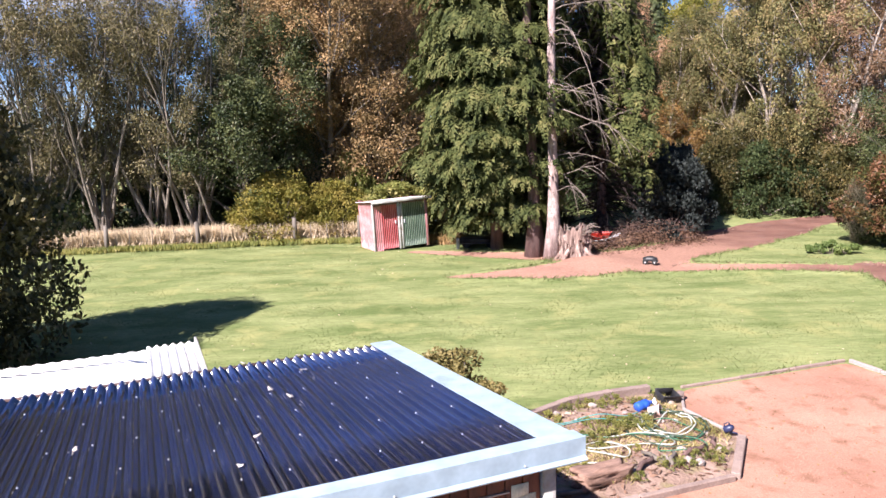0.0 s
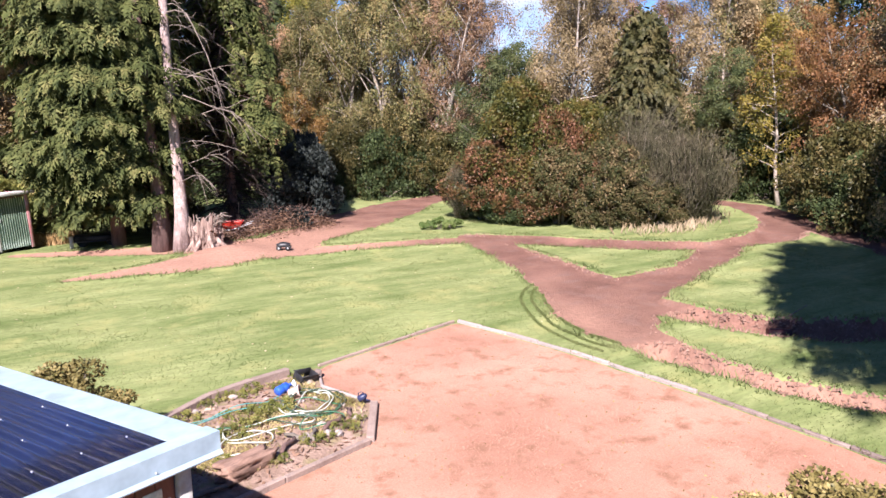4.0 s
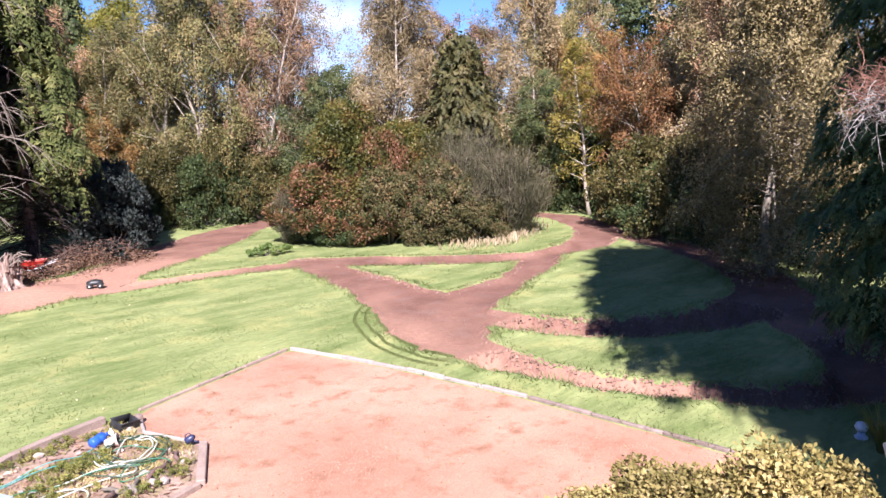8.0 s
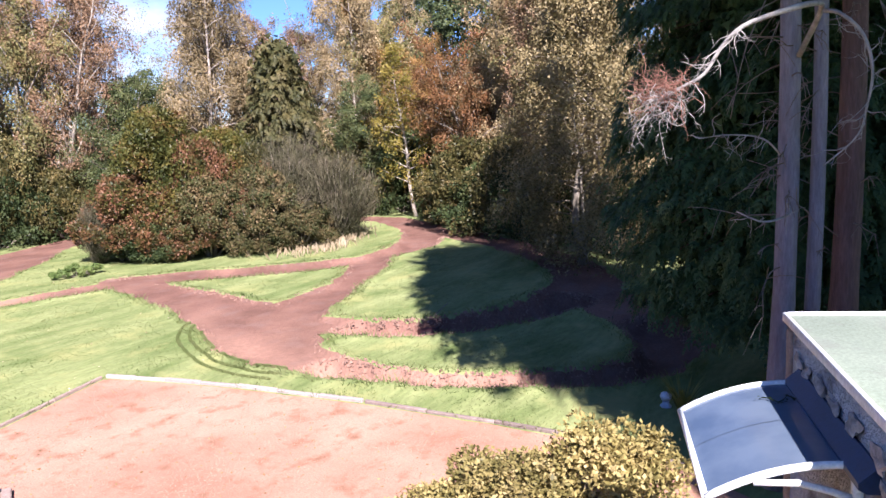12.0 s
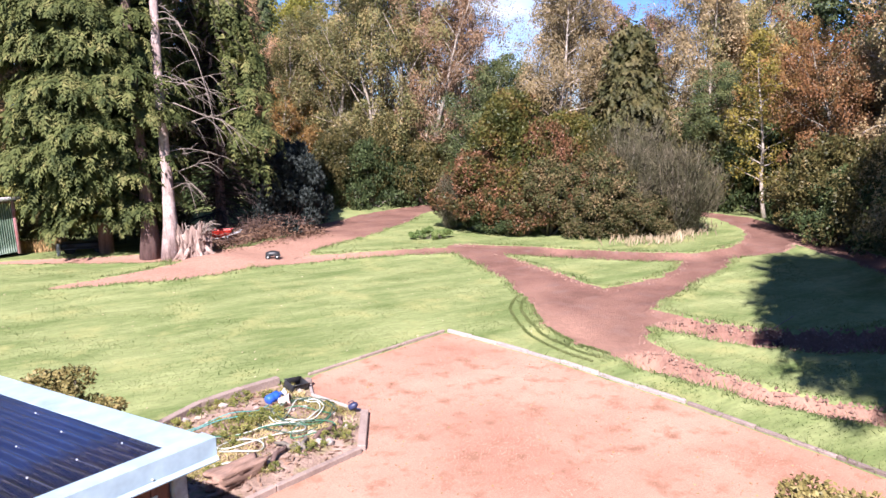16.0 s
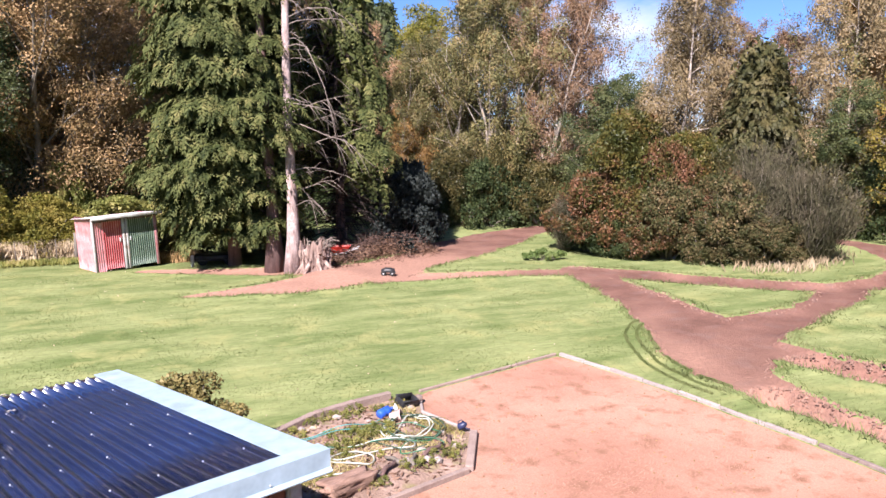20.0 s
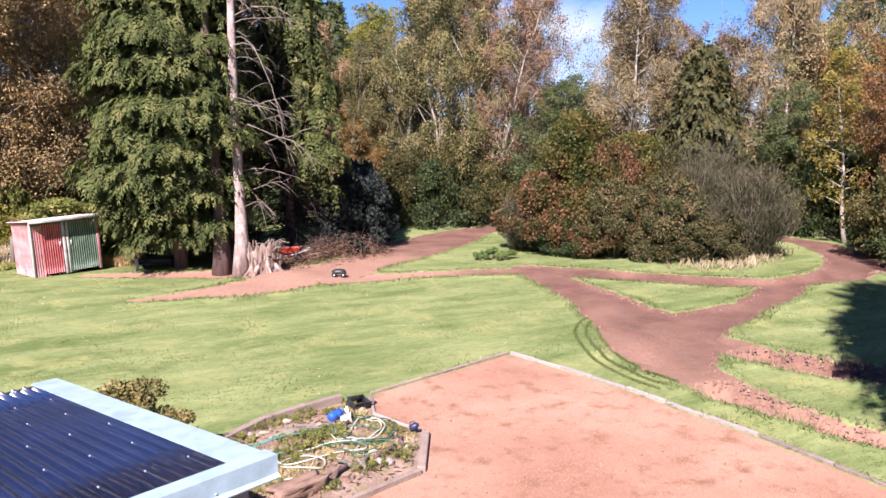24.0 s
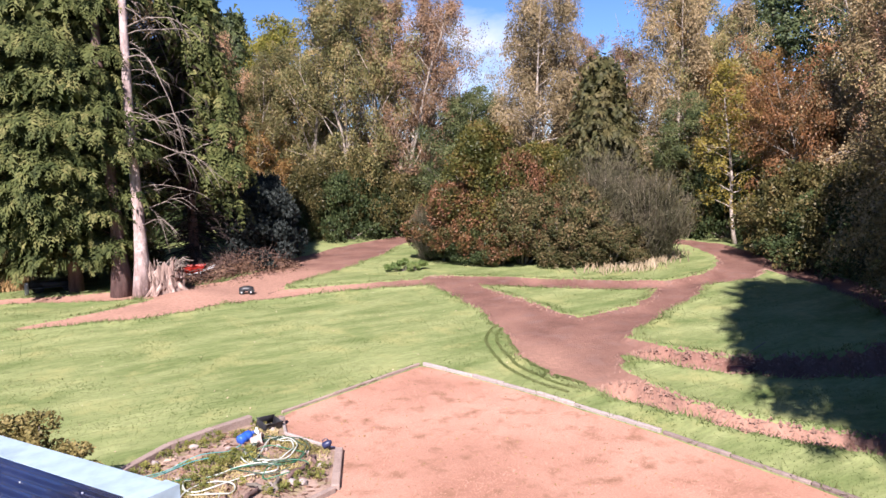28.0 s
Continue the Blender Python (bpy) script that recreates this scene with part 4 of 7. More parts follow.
# ---- island of bushes and the hedges ----
BUSHES = [
    ("maple_bush", "tall maple bush turning yellow and copper", leafy("maple_leaves", [(0.018, 0.028, 0.008), (0.05, 0.056, 0.014), (0.105, 0.09, 0.022), (0.14, 0.062, 0.028)], 0.5, 0.12, 0.1, patch=1.1), (2.3, 2.1, 5.4), 90, 32000, 0.12, [(17.6, 25.2, 0, (1.0, 1.08)), (19.6, 24.0, 140, (0.85, 0.92))]),
    ("beech_bush", "copper-leaved bush in the island", L_RED, (2.2, 2.0, 3.3), 80, 24000, 0.115, [(16.2, 25.8, 0, (0.95, 1.0)), (18.3, 23.7, 80, (0.75, 1.38)), (17.2, 24.4, 200, (0.7, 0.95)), (17.2, 23.6, 300, (0.6, 0.72)), (19.1, 22.5, 40, (0.55, 0.85)), (20.2, 22.6, 130, (0.6, 1.05))]),
    ("holly_bush", "glossy dark green holly bush", L_DARK, (2.2, 2.0, 3.0), 80, 24000, 0.11, [(21.6, 24.4, 200, (1.2, 1.1)), (16.6, 25.6, 60, (0.8, 0.55)), (20.6, 28.0, 30, 1.3), (17.3, 24.2, 150, (0.8, 0.6))]),
    ("laurel_bush", "bronze and dark green bush in the island", L_BRONZE, (2.2, 2.0, 3.0), 80, 24000, 0.10, [(18.0, 23.2, 0, (0.9, 1.05)), (19.6, 22.0, 120, (0.9, 1.08)), (20.6, 20.9, 10, (0.8, 0.62)), (19.0, 22.2, 290, (0.8, 0.6))]),
    ("evergreen_shrub", "dark evergreen shrub at the foot of the trees", L_DARK, (2.4, 2.0, 2.8), 100, 17000, 0.12,
     [(13.6, 38.0, 0, (1.0, 0.8)), (16.2, 36.6, 70, (1.1, 1.3)), (18.4, 36.0, 140, (0.9, 1.0)), (28.4, 18.4, 20, (0.95, 1.0)), (26.2, 15.4, 100, 1.0), (24.8, 12.6, 170, 1.05), (24.9, 10.9, 240, 1.0), (23.8, 8.3, 300, 1.0), (23.6, 5.5, 50, 1.1), (22.6, 2.4, 90, 1.2),
      (24.5, 38.0, 70, 1.9), (30.0, 33.5, 210, 1.9), (34.5, 25.0, 30, 1.8), (31.0, 15.5, 150, 1.6), (30.9, 23.2, 0, (1.1, 1.5)), (29.5, 29.5, 10, (1.2, 1.5)), (23.0, 36.0, 80, (1.2, 1.4)), (-16.5, 32.8, 40, 0.9), (-13.5, 35.5, 200, 1.1), (-10.0, 36.5, 100, 1.1), (-2.0, 39.5, 10, 1.3), (9.0, 40.5, 20, 1.2)]),
    ("hazel_bush", "hazel bush with olive and brown autumn leaves", leafy("hazel_leaves", [(0.018, 0.022, 0.008), (0.042, 0.042, 0.014), (0.085, 0.072, 0.026), (0.155, 0.112, 0.045)], 0.5, 0.12, patch=2.0), (2.4, 2.0, 3.2), 100, 17000, 0.115,
     # the last three are bushes added in place of the shade under the conifer
     [(20.1, 22.9, 200, (0.62, 1.3)), (14.8, 37.6, 0, (0.9, 1.3)), (17.4, 36.8, 90, (1.0, 1.6)), (20.8, 35.8, 210, (1.0, 1.1)), (19.0, 35.5, 20, (0.8, 1.1)), (21.0, 40.5, 0, 1.7), (27.0, 35.8, 140, (1.9, 1.5)), (32.4, 29.0, 280, 1.7), (34.0, 20.0, 90, 1.7), (30.2, 26.0, 60, (1.3, 1.5)), (26.0, 33.6, 30, (1.2, 1.5)), (27.2, 17.2, 130, (1.1, 1.2)), (25.4, 14.0, 30, (1.0, 1.2)), (-19.5, 30.5, 0, 1.1), (-6.0, 37.5, 30, 1.2), (4.0, 41.0, 60, 1.3), (2.4, 31.0, 10, (0.55, 0.5)), (0.4, 30.8, 70, (0.45, 0.45)), (4.6, 31.6, 130, (0.6, 0.4))]),
    ("gorse_bush", "rounded olive-yellow gorse bush behind the fence", L_GORSE, (2.0, 1.8, 3.1), 120, 24000, 0.10, [(-7.4, 32.6, 0, 1.0), (-4.9, 33.4, 90, (0.95, 0.85))]),
    ("ivy_bush", "light green bush behind the shed", L_WEED, (1.2, 1.1, 2.0), 36, 7000, 0.12, [(-4.2, 35.2, 0, (1.0, 1.9)), (-2.2, 33.2, 90, (1.7, 1.2)), (0.2, 34.5, 10, (1.6, 1.3))]),
    ("juniper_bush", "dark blue-green shrub beside the conifer", leafy("blue_evergreen", [(0.009, 0.013, 0.012), (0.018, 0.023, 0.021), (0.03, 0.037, 0.035), (0.045, 0.052, 0.048)], 0.6, 0.05, spec=0.12), (1.8, 1.8, 3.0), 80, 14000, 0.13, [(9.3, 29.6, 0, (0.9, 1.15)), (9.9, 30.9, 120, (0.8, 1.3))]),
    ("golden_shrub", "golden-green leafy garden shrub below the window", L_GOLD, (1.0, 1.0, 1.5), 80, 11000, 0.07, [(7.05, 2.75, 0, (0.97, 0.90)), (6.25, 3.42, 100, (0.95, 0.80)), (5.52, 3.78, 200, (0.87, 0.66))]),
    ("golden_shrub", "small golden shrub beside the corrugated roof", L_GOLD, (0.55, 0.5, 1.7), 30, 6000, 0.06, [(0.02, 10.0, 0, (1.1, 0.92)), (0.55, 9.72, 130, (0.85, 0.66))]),
    # second copy: an unseen tree added to cast the rest of the lawn shadow
    ("garden_tree", "leafy dark green tree overhanging the lawn", leafy("dusky_green_leaves", [(0.025, 0.028, 0.013), (0.075, 0.072, 0.03), (0.15, 0.13, 0.06), (0.27, 0.21, 0.12)], 0.45, 0.15, patch=2.4), (2.2, 2.0, 4.6), 170, 36000, 0.125, [(-10.2, 14.6, 0, (1.05, 1.36)), (-10.9, 11.0, 90, (1.1, 1.3))]),
    ("weed_clump", "low green weed clump on the grass", leafy("fresh_green_leaves", [(0.06, 0.10, 0.03), (0.10, 0.15, 0.045), (0.15, 0.20, 0.065), (0.21, 0.24, 0.09)]), (1.0, 0.5, 0.42), 30, 4000, 0.07, [(13.4, 24.6, -15, 1.0)]),
]


def twiggy(rng, R, H, stems):
    """A leafless bush: stems fanning up from the foot, each breaking into fine upright twigs."""
    wood, fine = Geo(), Geo()
    C, D, L = [], [], []
    for i in range(stems):
        az, out, top = rng.uniform(0, 2 * np.pi), R * rng.uniform(0.05, 1.0) ** 0.7, H * rng.uniform(0.5, 1.05)
        tt = np.linspace(0, 1, 6)
        sp = np.column_stack([np.cos(az) * out * tt ** 0.8, np.sin(az) * out * tt ** 0.8, top * (1 - 0.35 * (out / R) ** 2) * tt ** 1.15 - 0.05]) + np.cumsum(rng.normal(size=(6, 3)) * 0.05, 0)
        wood.tube(sp, 0.022 * (1 - 0.85 * tt), 4)
        k = 190
        u = 1.0 - 0.85 * rng.uniform(size=k) ** 1.4
        q = np.column_stack([np.interp(u, tt, sp[:, c]) for c in range(3)]) + rng.normal(size=(k, 3)) * (0.17, 0.17, 0.13)
        d = unit(np.array([np.cos(az) * 0.4, np.sin(az) * 0.4, 1.0])) + rng.normal(size=(k, 3)) * 0.42
        C.append(q), D.append(d), L.append(rng.uniform(0.2, 0.55, k))
    C, D, L = np.concatenate(C), np.concatenate(D), np.concatenate(L)
    keep = C[:, 2] > 0.15
    fine.add(*leaves(rng, C[keep], D[keep], L[keep], 0.022, tri=True))
    return wood, fine


w, c = twiggy(R_(43), 2.1, 4.4, 120)
plant("willow_bush", "grey-brown leafless willow bush of fine upright twigs", "bush", w, c, M_BARK, L_TWIG, [(20.9, 21.9, 0, (0.9, 0.9)), (22.5, 20.8, 100, (0.95, 0.86)), (21.9, 22.8, 200, (1.0, 1.04)), (15.3, 26.3, 60, (0.36, 0.55))], "", "stem", "crown")
FAR_BUSHES = {"evergreen_shrub", "hazel_bush", "maple_bush", "beech_bush", "holly_bush", "laurel_bush", "gorse_bush", "ivy_bush", "juniper_bush"}
for i, (nm, lb, mt, size, lumps, n, leaf, spots) in enumerate(BUSHES):
    s, c = lumpy(R_(40 + i), size, lumps, n, leaf, wide=0.62, tri=nm in FAR_BUSHES, shell=0.13)
    plant(nm, lb, "tree" if nm == "garden_tree" else "bush", s, c, M_BARK, mt, spots, wood_name="stem", crown_name="leaves")

# far woodland that closes the view between the stems
rng = R_(77)
az = rng.uniform(radians(-45), radians(100), 600)
rad_ = rng.uniform(47, 60, 600)
lc = np.column_stack([np.sin(az) * rad_, np.cos(az) * rad_, rng.uniform(0.5, 5.0, 600)])
k = rng.integers(0, 600, 52000)
dr = unit(rng.normal(size=(52000, 3)))
fc = lc[k] + dr * rng.uniform(0.8, 2.2, 52000)[:, None]
fc = fc[fc[:, 2] > 0]
far = Geo().add(*leaves(rng, fc, rng.normal(size=fc.shape), 0.5, 0.34))
tagged(part("far_woods", far, leafy("far_wood_leaves", [(0.02, 0.026, 0.011), (0.045, 0.044, 0.018), (0.08, 0.068, 0.029), (0.11, 0.085, 0.04)], 0.7, 0.15, 0.0, patch=0.15)), "distant mixed woodland behind the garden trees", "woodland", kind="stuff")

# ---- corrugated lean-to roof and outbuilding (house axes) ----
# black sheet; part of the sky's blue reflection is put into the base colour
M_ROOF = surface("sky_blue_bitumen", (0.007, 0.013, 0.046), (0.013, 0.022, 0.076), 1.5, 60.0, 0.25, bump=0.15, dist=0.002, spec=0.8)
M_ROOF.node_tree.nodes["Principled BSDF"].inputs["Coat Weight"].default_value = 1.0
M_ROOF.node_tree.nodes["Principled BSDF"].inputs["Coat Roughness"].default_value = 0.13
M_ROOF.node_tree.nodes["Principled BSDF"].inputs["Coat IOR"].default_value = 2.1
M_TRIM = surface("grey_blue_flashing", (0.315, 0.41, 0.487), (0.322, 0.417, 0.494), 0.8, 4.0, 0.35, bump=0.0)
M_WHITE = surface("white_sheet", (0.70, 0.71, 0.72), (0.82, 0.82, 0.82), 2.0, 30.0, 0.45, bump=0.1, dist=0.002, stain=(0.62, 0.56, 0.50), stain_scale=1.5)
M_CLAD = surface("brown_cladding", (0.13, 0.048, 0.028), (0.28, 0.105, 0.058), 3.0, 50.0, 0.7, bump=0.5, stretch=(1, 1, 0.2), stain=(0.05, 0.03, 0.025), stain_scale=3.0, rand=0.25)
M_PAINT = surface("worn_white_paint", (0.36, 0.35, 0.34), (0.55, 0.54, 0.52), 4.0, 40.0, 0.6, bump=0.3, stain=(0.33, 0.27, 0.22), stain_scale=5.0)
M_SCREW = surface("pale_screw_cap", (0.40, 0.40, 0.41), (0.55, 0.55, 0.56), 5.0, 60.0, 0.4, bump=0.0)
M_LEAFDRY = surface("dry_leaf", (0.36, 0.31, 0.27), (0.55, 0.50, 0.46), 8.0, 60.0, 0.8)


def corrugated(u0, u1, v0, v1, z0, z1, pitch, amp, thick=0.004, per=8, power=1.0):
    n = int((u1 - u0) / pitch * per)
    u = np.linspace(u0, u1, n + 1)
    s = np.sin((u - u0) / pitch * 2 * np.pi)
    w = amp * np.sign(s) * np.abs(s) ** power
    rows = 6
    vs, zs = np.linspace(v0, v1, rows), np.linspace(z0, z1, rows)
    top = np.stack([np.broadcast_to(u, (rows, n + 1)), np.broadcast_to(vs[:, None], (rows, n + 1)), zs[:, None] + w[None]], -1)
    V = np.concatenate([top.reshape(-1, 3), (top - np.array([0, 0, thick])).reshape(-1, 3)])
    i, j = np.meshgrid(np.arange(rows - 1), np.arange(n), indexing="ij")
    a = (i * (n + 1) + j).ravel()
    F = np.stack([a, a + 1, a + n + 2, a + n + 1], -1)
    o, e, far = rows * (n + 1), np.arange(n), (rows - 1) * (n + 1)
    F2 = np.stack([far + e + 1, far + e, o + far + e, o + far + e + 1], -1)
    F3 = np.stack([e, e + 1, o + e + 1, o + e], -1)
    return Geo().add(V, np.concatenate([F, F[:, ::-1] + o, F2, F3]))


def prism(poly, v0, v1):
    """A profile in (x, z), run from v0 to v1 along y."""
    bm = bmesh.new()
    a = [bm.verts.new((x, v0, z)) for x, z in poly]
    b = [bm.verts.new((x, v1, z)) for x, z in poly]
    k = len(poly)
    bm.faces.new(a)
    bm.faces.new(b[::-1])
    for i in range(k):
        bm.faces.new((a[i], b[i], b[(i + 1) % k], a[(i + 1) % k]))
    bmesh.ops.recalc_face_normals(bm, faces=bm.faces[:])
    return Geo().bm(bm)


def slab(p, q, width, z0, z1, bevel=0.01):
    """A board from p to q (x, y): its own mesh about its middle, and its pose."""
    p, q = np.array(p, float), np.array(q, float)
    L = np.linalg.norm(q - p)
    g = Geo().box((-L / 2, -width / 2, z0), (L / 2, width / 2, z1), bevel)
    return g, pose(*((p + q) / 2), 0, 0, 0, math.degrees(math.atan2(*(q - p)[::-1])))


outbuilding = thing("outbuilding", "timber outbuilding with a black corrugated roof", "outbuilding", HOUSE_M)
U0, U1, V0, V1, ZN, ZF = -7.0, 2.60, 4.17, 8.42, 2.286, 1.92
fall = (ZF - ZN) / (V1 - V0)
pitch_deg = math.degrees(math.atan(fall))
for k, (a, b) in enumerate(((U0, -5.0), (-5.0, -3.1), (-3.1, -1.2), (-1.2, 0.7), (0.7, U1))):
    part("roof_sheet", corrugated(a, b + 0.02, V0 + 0.1, V1, ZN + 0.002 * (k % 2), ZF + 0.002 * (k % 2), 0.108, 0.029, power=0.9), M_ROOF, outbuilding, "black corrugated bitumen roof sheet")
side = prism([(-0.14, 0.028), (0.13, 0.028), (0.13, -0.10), (0.118, -0.10), (0.118, 0.016), (-0.14, 0.016)], 0.0, math.hypot(V1 - V0 + 0.04, ZF - ZN))
part("verge_flashing", side, M_TRIM, outbuilding, "pale grey-blue verge flashing", False, pose(2.665, V0 - 0.02, ZN + 0.012, pitch_deg))
front = prism([(-0.055, -0.125), (-0.058, -0.115), (-0.03, -0.092), (-0.03, 0.045), (0.13, 0.036), (0.13, 0.026), (-0.018, 0.033), (-0.018, -0.098), (-0.045, -0.122)], 0.0, U1 - U0 + 0.21)
part("ridge_flashing", front, M_TRIM, outbuilding, "pale grey-blue fascia flashing", False, pose(U1 + 0.195, V0 - 0.0, ZN + 0.012, 0, 0, 90) @ Matrix.Diagonal((1, 1, 1, 1)))
cap = bmesh.new()
bmesh.ops.create_uvsphere(cap, u_segments=8, v_segments=5, radius=0.0075)
cap_mesh = Geo().bm(cap).mesh("screw_cap")
for r, v in enumerate((4.75, 5.45, 6.15, 6.85, 7.55, 8.25)):
    for j in range(26):
        u = 2.43 - 0.324 * j - (0.108 if r % 2 else 0.0)
        if u > -4.6:
            part("screw_cap", cap_mesh, M_SCREW, outbuilding, m=pose(u, v, ZN + fall * (v - V0) + 0.027))
for u in (2.3, 1.35, 0.3):
    part("screw_cap", cap_mesh, M_SCREW, outbuilding, m=pose(u, V0 - 0.034, ZN - 0.06))
part("front_wall", Geo().box((U0 + 0.1, V0 + 0.13, -0.1), (U1 - 0.1, V0 + 0.2, 2.14)), M_CLAD, outbuilding)
part("side_wall", Geo().box((U1 - 0.1, V0 + 0.13, -0.1), (U1 - 0.03, V1 - 0.15, 1.84)), M_CLAD, outbuilding)
part("back_wall", Geo().box((U0 + 0.1, V1 - 0.25, -0.1), (U1 - 0.1, V1 - 0.18, 1.80)), M_CLAD, outbuilding)
plank = Geo().box((0.0, 0.0, 0.0), (0.135, 0.022, 2.12), 0.004).mesh("plank")
for j in range(26):
    part("plank", plank, M_CLAD, outbuilding, m=pose(U1 - 0.24 - 0.142 * j, V0 + 0.105, 0.02))
part("corner_post", Geo().box((U1 - 0.095, V0 + 0.06, -0.1), (U1 + 0.005, V0 + 0.128, 2.15), 0.006), M_PAINT, outbuilding, "peeling white corner post")
bx = Geo()
for a, b, c_, d in ((2.26, 2.40, 1.93, 2.03), (2.31, 2.46, 1.86, 1.94), (2.22, 2.33, 1.87, 1.93)):
    bx.box((a, V0 + 0.098, c_), (b, V0 + 0.104, d), 0.002)
part("paint_patch", bx, surface("pale_green_paint", (0.45, 0.52, 0.44), (0.62, 0.66, 0.58), 9.0, 50.0, 0.7), outbuilding, "flaking pale green paint patch")
part("gutter", Geo().tube([(U0, V1 + 0.06, ZF - 0.06), (U1 + 0.1, V1 + 0.06, ZF - 0.06)], [0.05, 0.05], 8), M_REDBARK, outbuilding)

part("batten", Geo().box((U0 + 0.1, V0 + 0.085, 1.985), (U1 - 0.36, V0 + 0.104, 2.0), 0.003), M_PAINT, outbuilding, "thin pale batten under the eaves")

# dry leaves lying on the roof
leaf_rng = R_(91)
leaf_proto = None
for u, v in ((1.06, 7.02), (1.18, 6.66), (0.72, 5.62), (0.52, 5.02), (1.52, 7.62), (1.62, 8.38), (0.98, 8.42), (-0.62, 6.1), (-1.15, 5.1), (-2.4, 7.6), (-3.0, 8.3), (-0.2, 8.35)):
    px_, py_ = u * AX + v * AY
    m = pose(px_, py_, ZN + fall * (v - V0) + 0.03, leaf_rng.uniform(-20, 20), leaf_rng.uniform(-20, 20), leaf_rng.uniform(0, 360))
    if leaf_proto is None:
        bm = bmesh.new()
        ring = [bm.verts.new((0.036 * math.cos(a) * (1 + 0.25 * math.cos(5 * a)), 0.028 * math.sin(a) * (1 + 0.25 * math.sin(5 * a)), 0.008 * math.sin(2 * a))) for a in np.linspace(0, 2 * math.pi, 13)[:-1]]
        bm.faces.new(ring)
        ex = bmesh.ops.extrude_face_region(bm, geom=bm.faces[:])
        bmesh.ops.translate(bm, verts=[v_ for v_ in ex["geom"] if isinstance(v_, bmesh.types.BMVert)], vec=(0, 0, 0.004))
        leaf_proto = tagged(part("fallen_leaf", Geo().bm(bm), M_LEAFDRY), "curled pale dry leaf on the black roof", "leaf", "leaves on the roof")
        leaf_proto.matrix_basis = m
    else:
        copy_thing(leaf_proto, m)

# lower white roof beyond
white_shed = thing("white_shed", "low shed with a white sheet roof beyond the black roof", "shed", HOUSE_M)
part("roof_sheet", corrugated(-7.0, -0.02, 8.82, 10.48, 1.76, 1.70, 0.16, 0.007, power=0.5), M_WHITE, white_shed, "white profiled roof sheet")
part("roof_sheet", corrugated(-0.04, 0.59, 8.82, 10.46, 1.80, 1.74, 0.105, 0.018), M_WHITE, white_shed, "white corrugated roof sheet")
part("ridge_cap", Geo().tube([(-7.0, 9.95, 1.765), (-3.0, 9.98, 1.77), (-0.3, 9.97, 1.775), (-0.02, 9.6, 1.80)], [0.035, 0.035, 0.03, 0.02], 7), M_WHITE, white_shed)
part("verge_trim", Geo().box((0.585, 8.82, 1.60), (0.62, 10.48, 1.80), 0.006), M_PAINT, white_shed)
part("wall", Geo().box((-6.9, 8.9, -0.1), (0.5, 10.35, 1.66)), M_CLAD, white_shed)

# ---- flat-roofed annexe with the door canopy ----
M_FELT = surface("green_felt", (0.35, 0.41, 0.30), (0.44, 0.50, 0.38), 1.3, 60.0, 0.85, bump=0.15, dist=0.004, stain=(0.33, 0.34, 0.28), stain_scale=2.5)
M_RENDER = surface("rough_white_render", (0.48, 0.50, 0.55), (0.70, 0.72, 0.76), 3.0, 25.0, 0.9, bump=1.0, dist=0.03, stain=(0.25, 0.24, 0.24), stain_scale=3.0)
NEAR_M = Matrix.Translation((0, 0, 4.5)) @ Matrix.Scale(0.90, 4) @ Matrix.Translation((0, 0, -4.5)) @ HOUSE_M
annexe = thing("annexe", "white rendered annexe with a flat green felt roof", "annexe", NEAR_M)
UE, VE = 4.96, -1.44
part("wall", Geo().box((-2.0, -6.0, -0.7), (UE - 0.06, VE - 0.0, 3.10)), M_RENDER, annexe)
part("felt_roof", Geo().box((-2.0, -6.0, 3.125), (UE, VE + 0.02, 3.19), 0.01), M_FELT, annexe, "pale green felt roof")
part("roof_trim", Geo().box((-2.0, VE + 0.022, 3.15), (UE + 0.012, VE + 0.05, 3.205), 0.004), M_WHITE, annexe, "white painted roof edge trim")
part("roof_trim", Geo().box((UE + 0.002, -6.0, 3.15), (UE + 0.03, VE + 0.02, 3.205), 0.004), M_WHITE, annexe, "white painted roof edge trim")
part("corner_board", Geo().box((UE - 0.06, VE - 0.10, -0.7), (UE + 0.03, VE + 0.021, 3.095), 0.006), surface("brown_board", (0.20, 0.14, 0.11), (0.36, 0.27, 0.22), 4.0, 40.0, 0.8), annexe)
rk = R_(95)
M_STONE = surface("weathered_stone", (0.16, 0.15, 0.16), (0.42, 0.41, 0.44), 9.0, 40.0, 0.9, bump=0.8, dist=0.01)
for u, z, s in ((4.72, 2.98, 0.10), (4.55, 2.96, 0.09), (4.60, 2.86, 0.08), (4.30, 2.98, 0.10), (4.22, 2.88, 0.09), (4.05, 2.95, 0.10), (3.98, 2.84, 0.09), (3.75, 2.98, 0.11), (3.66, 2.86, 0.10), (3.42, 2.96, 0.11), (3.30, 2.85, 0.10), (3.10, 2.95, 0.11), (2.85, 2.90, 0.10)):
    bm = bmesh.new()
    bmesh.ops.create_icosphere(bm, subdivisions=2, radius=s * 0.55)
    for v_ in bm.verts:
        v_.co = Vector((v_.co.x * 1.5, v_.co.y * 0.30, v_.co.z * 0.8)) * (1 + 0.9 * noise.noise(v_.co * 16 + Vector((u * 7, z * 9, 0))))
    part("stone", Geo().bm(bm), M_STONE, annexe, "rough stone set in the render", False, pose(u, VE + 0.015, z, 0, rk.uniform(-30, 30), 0))

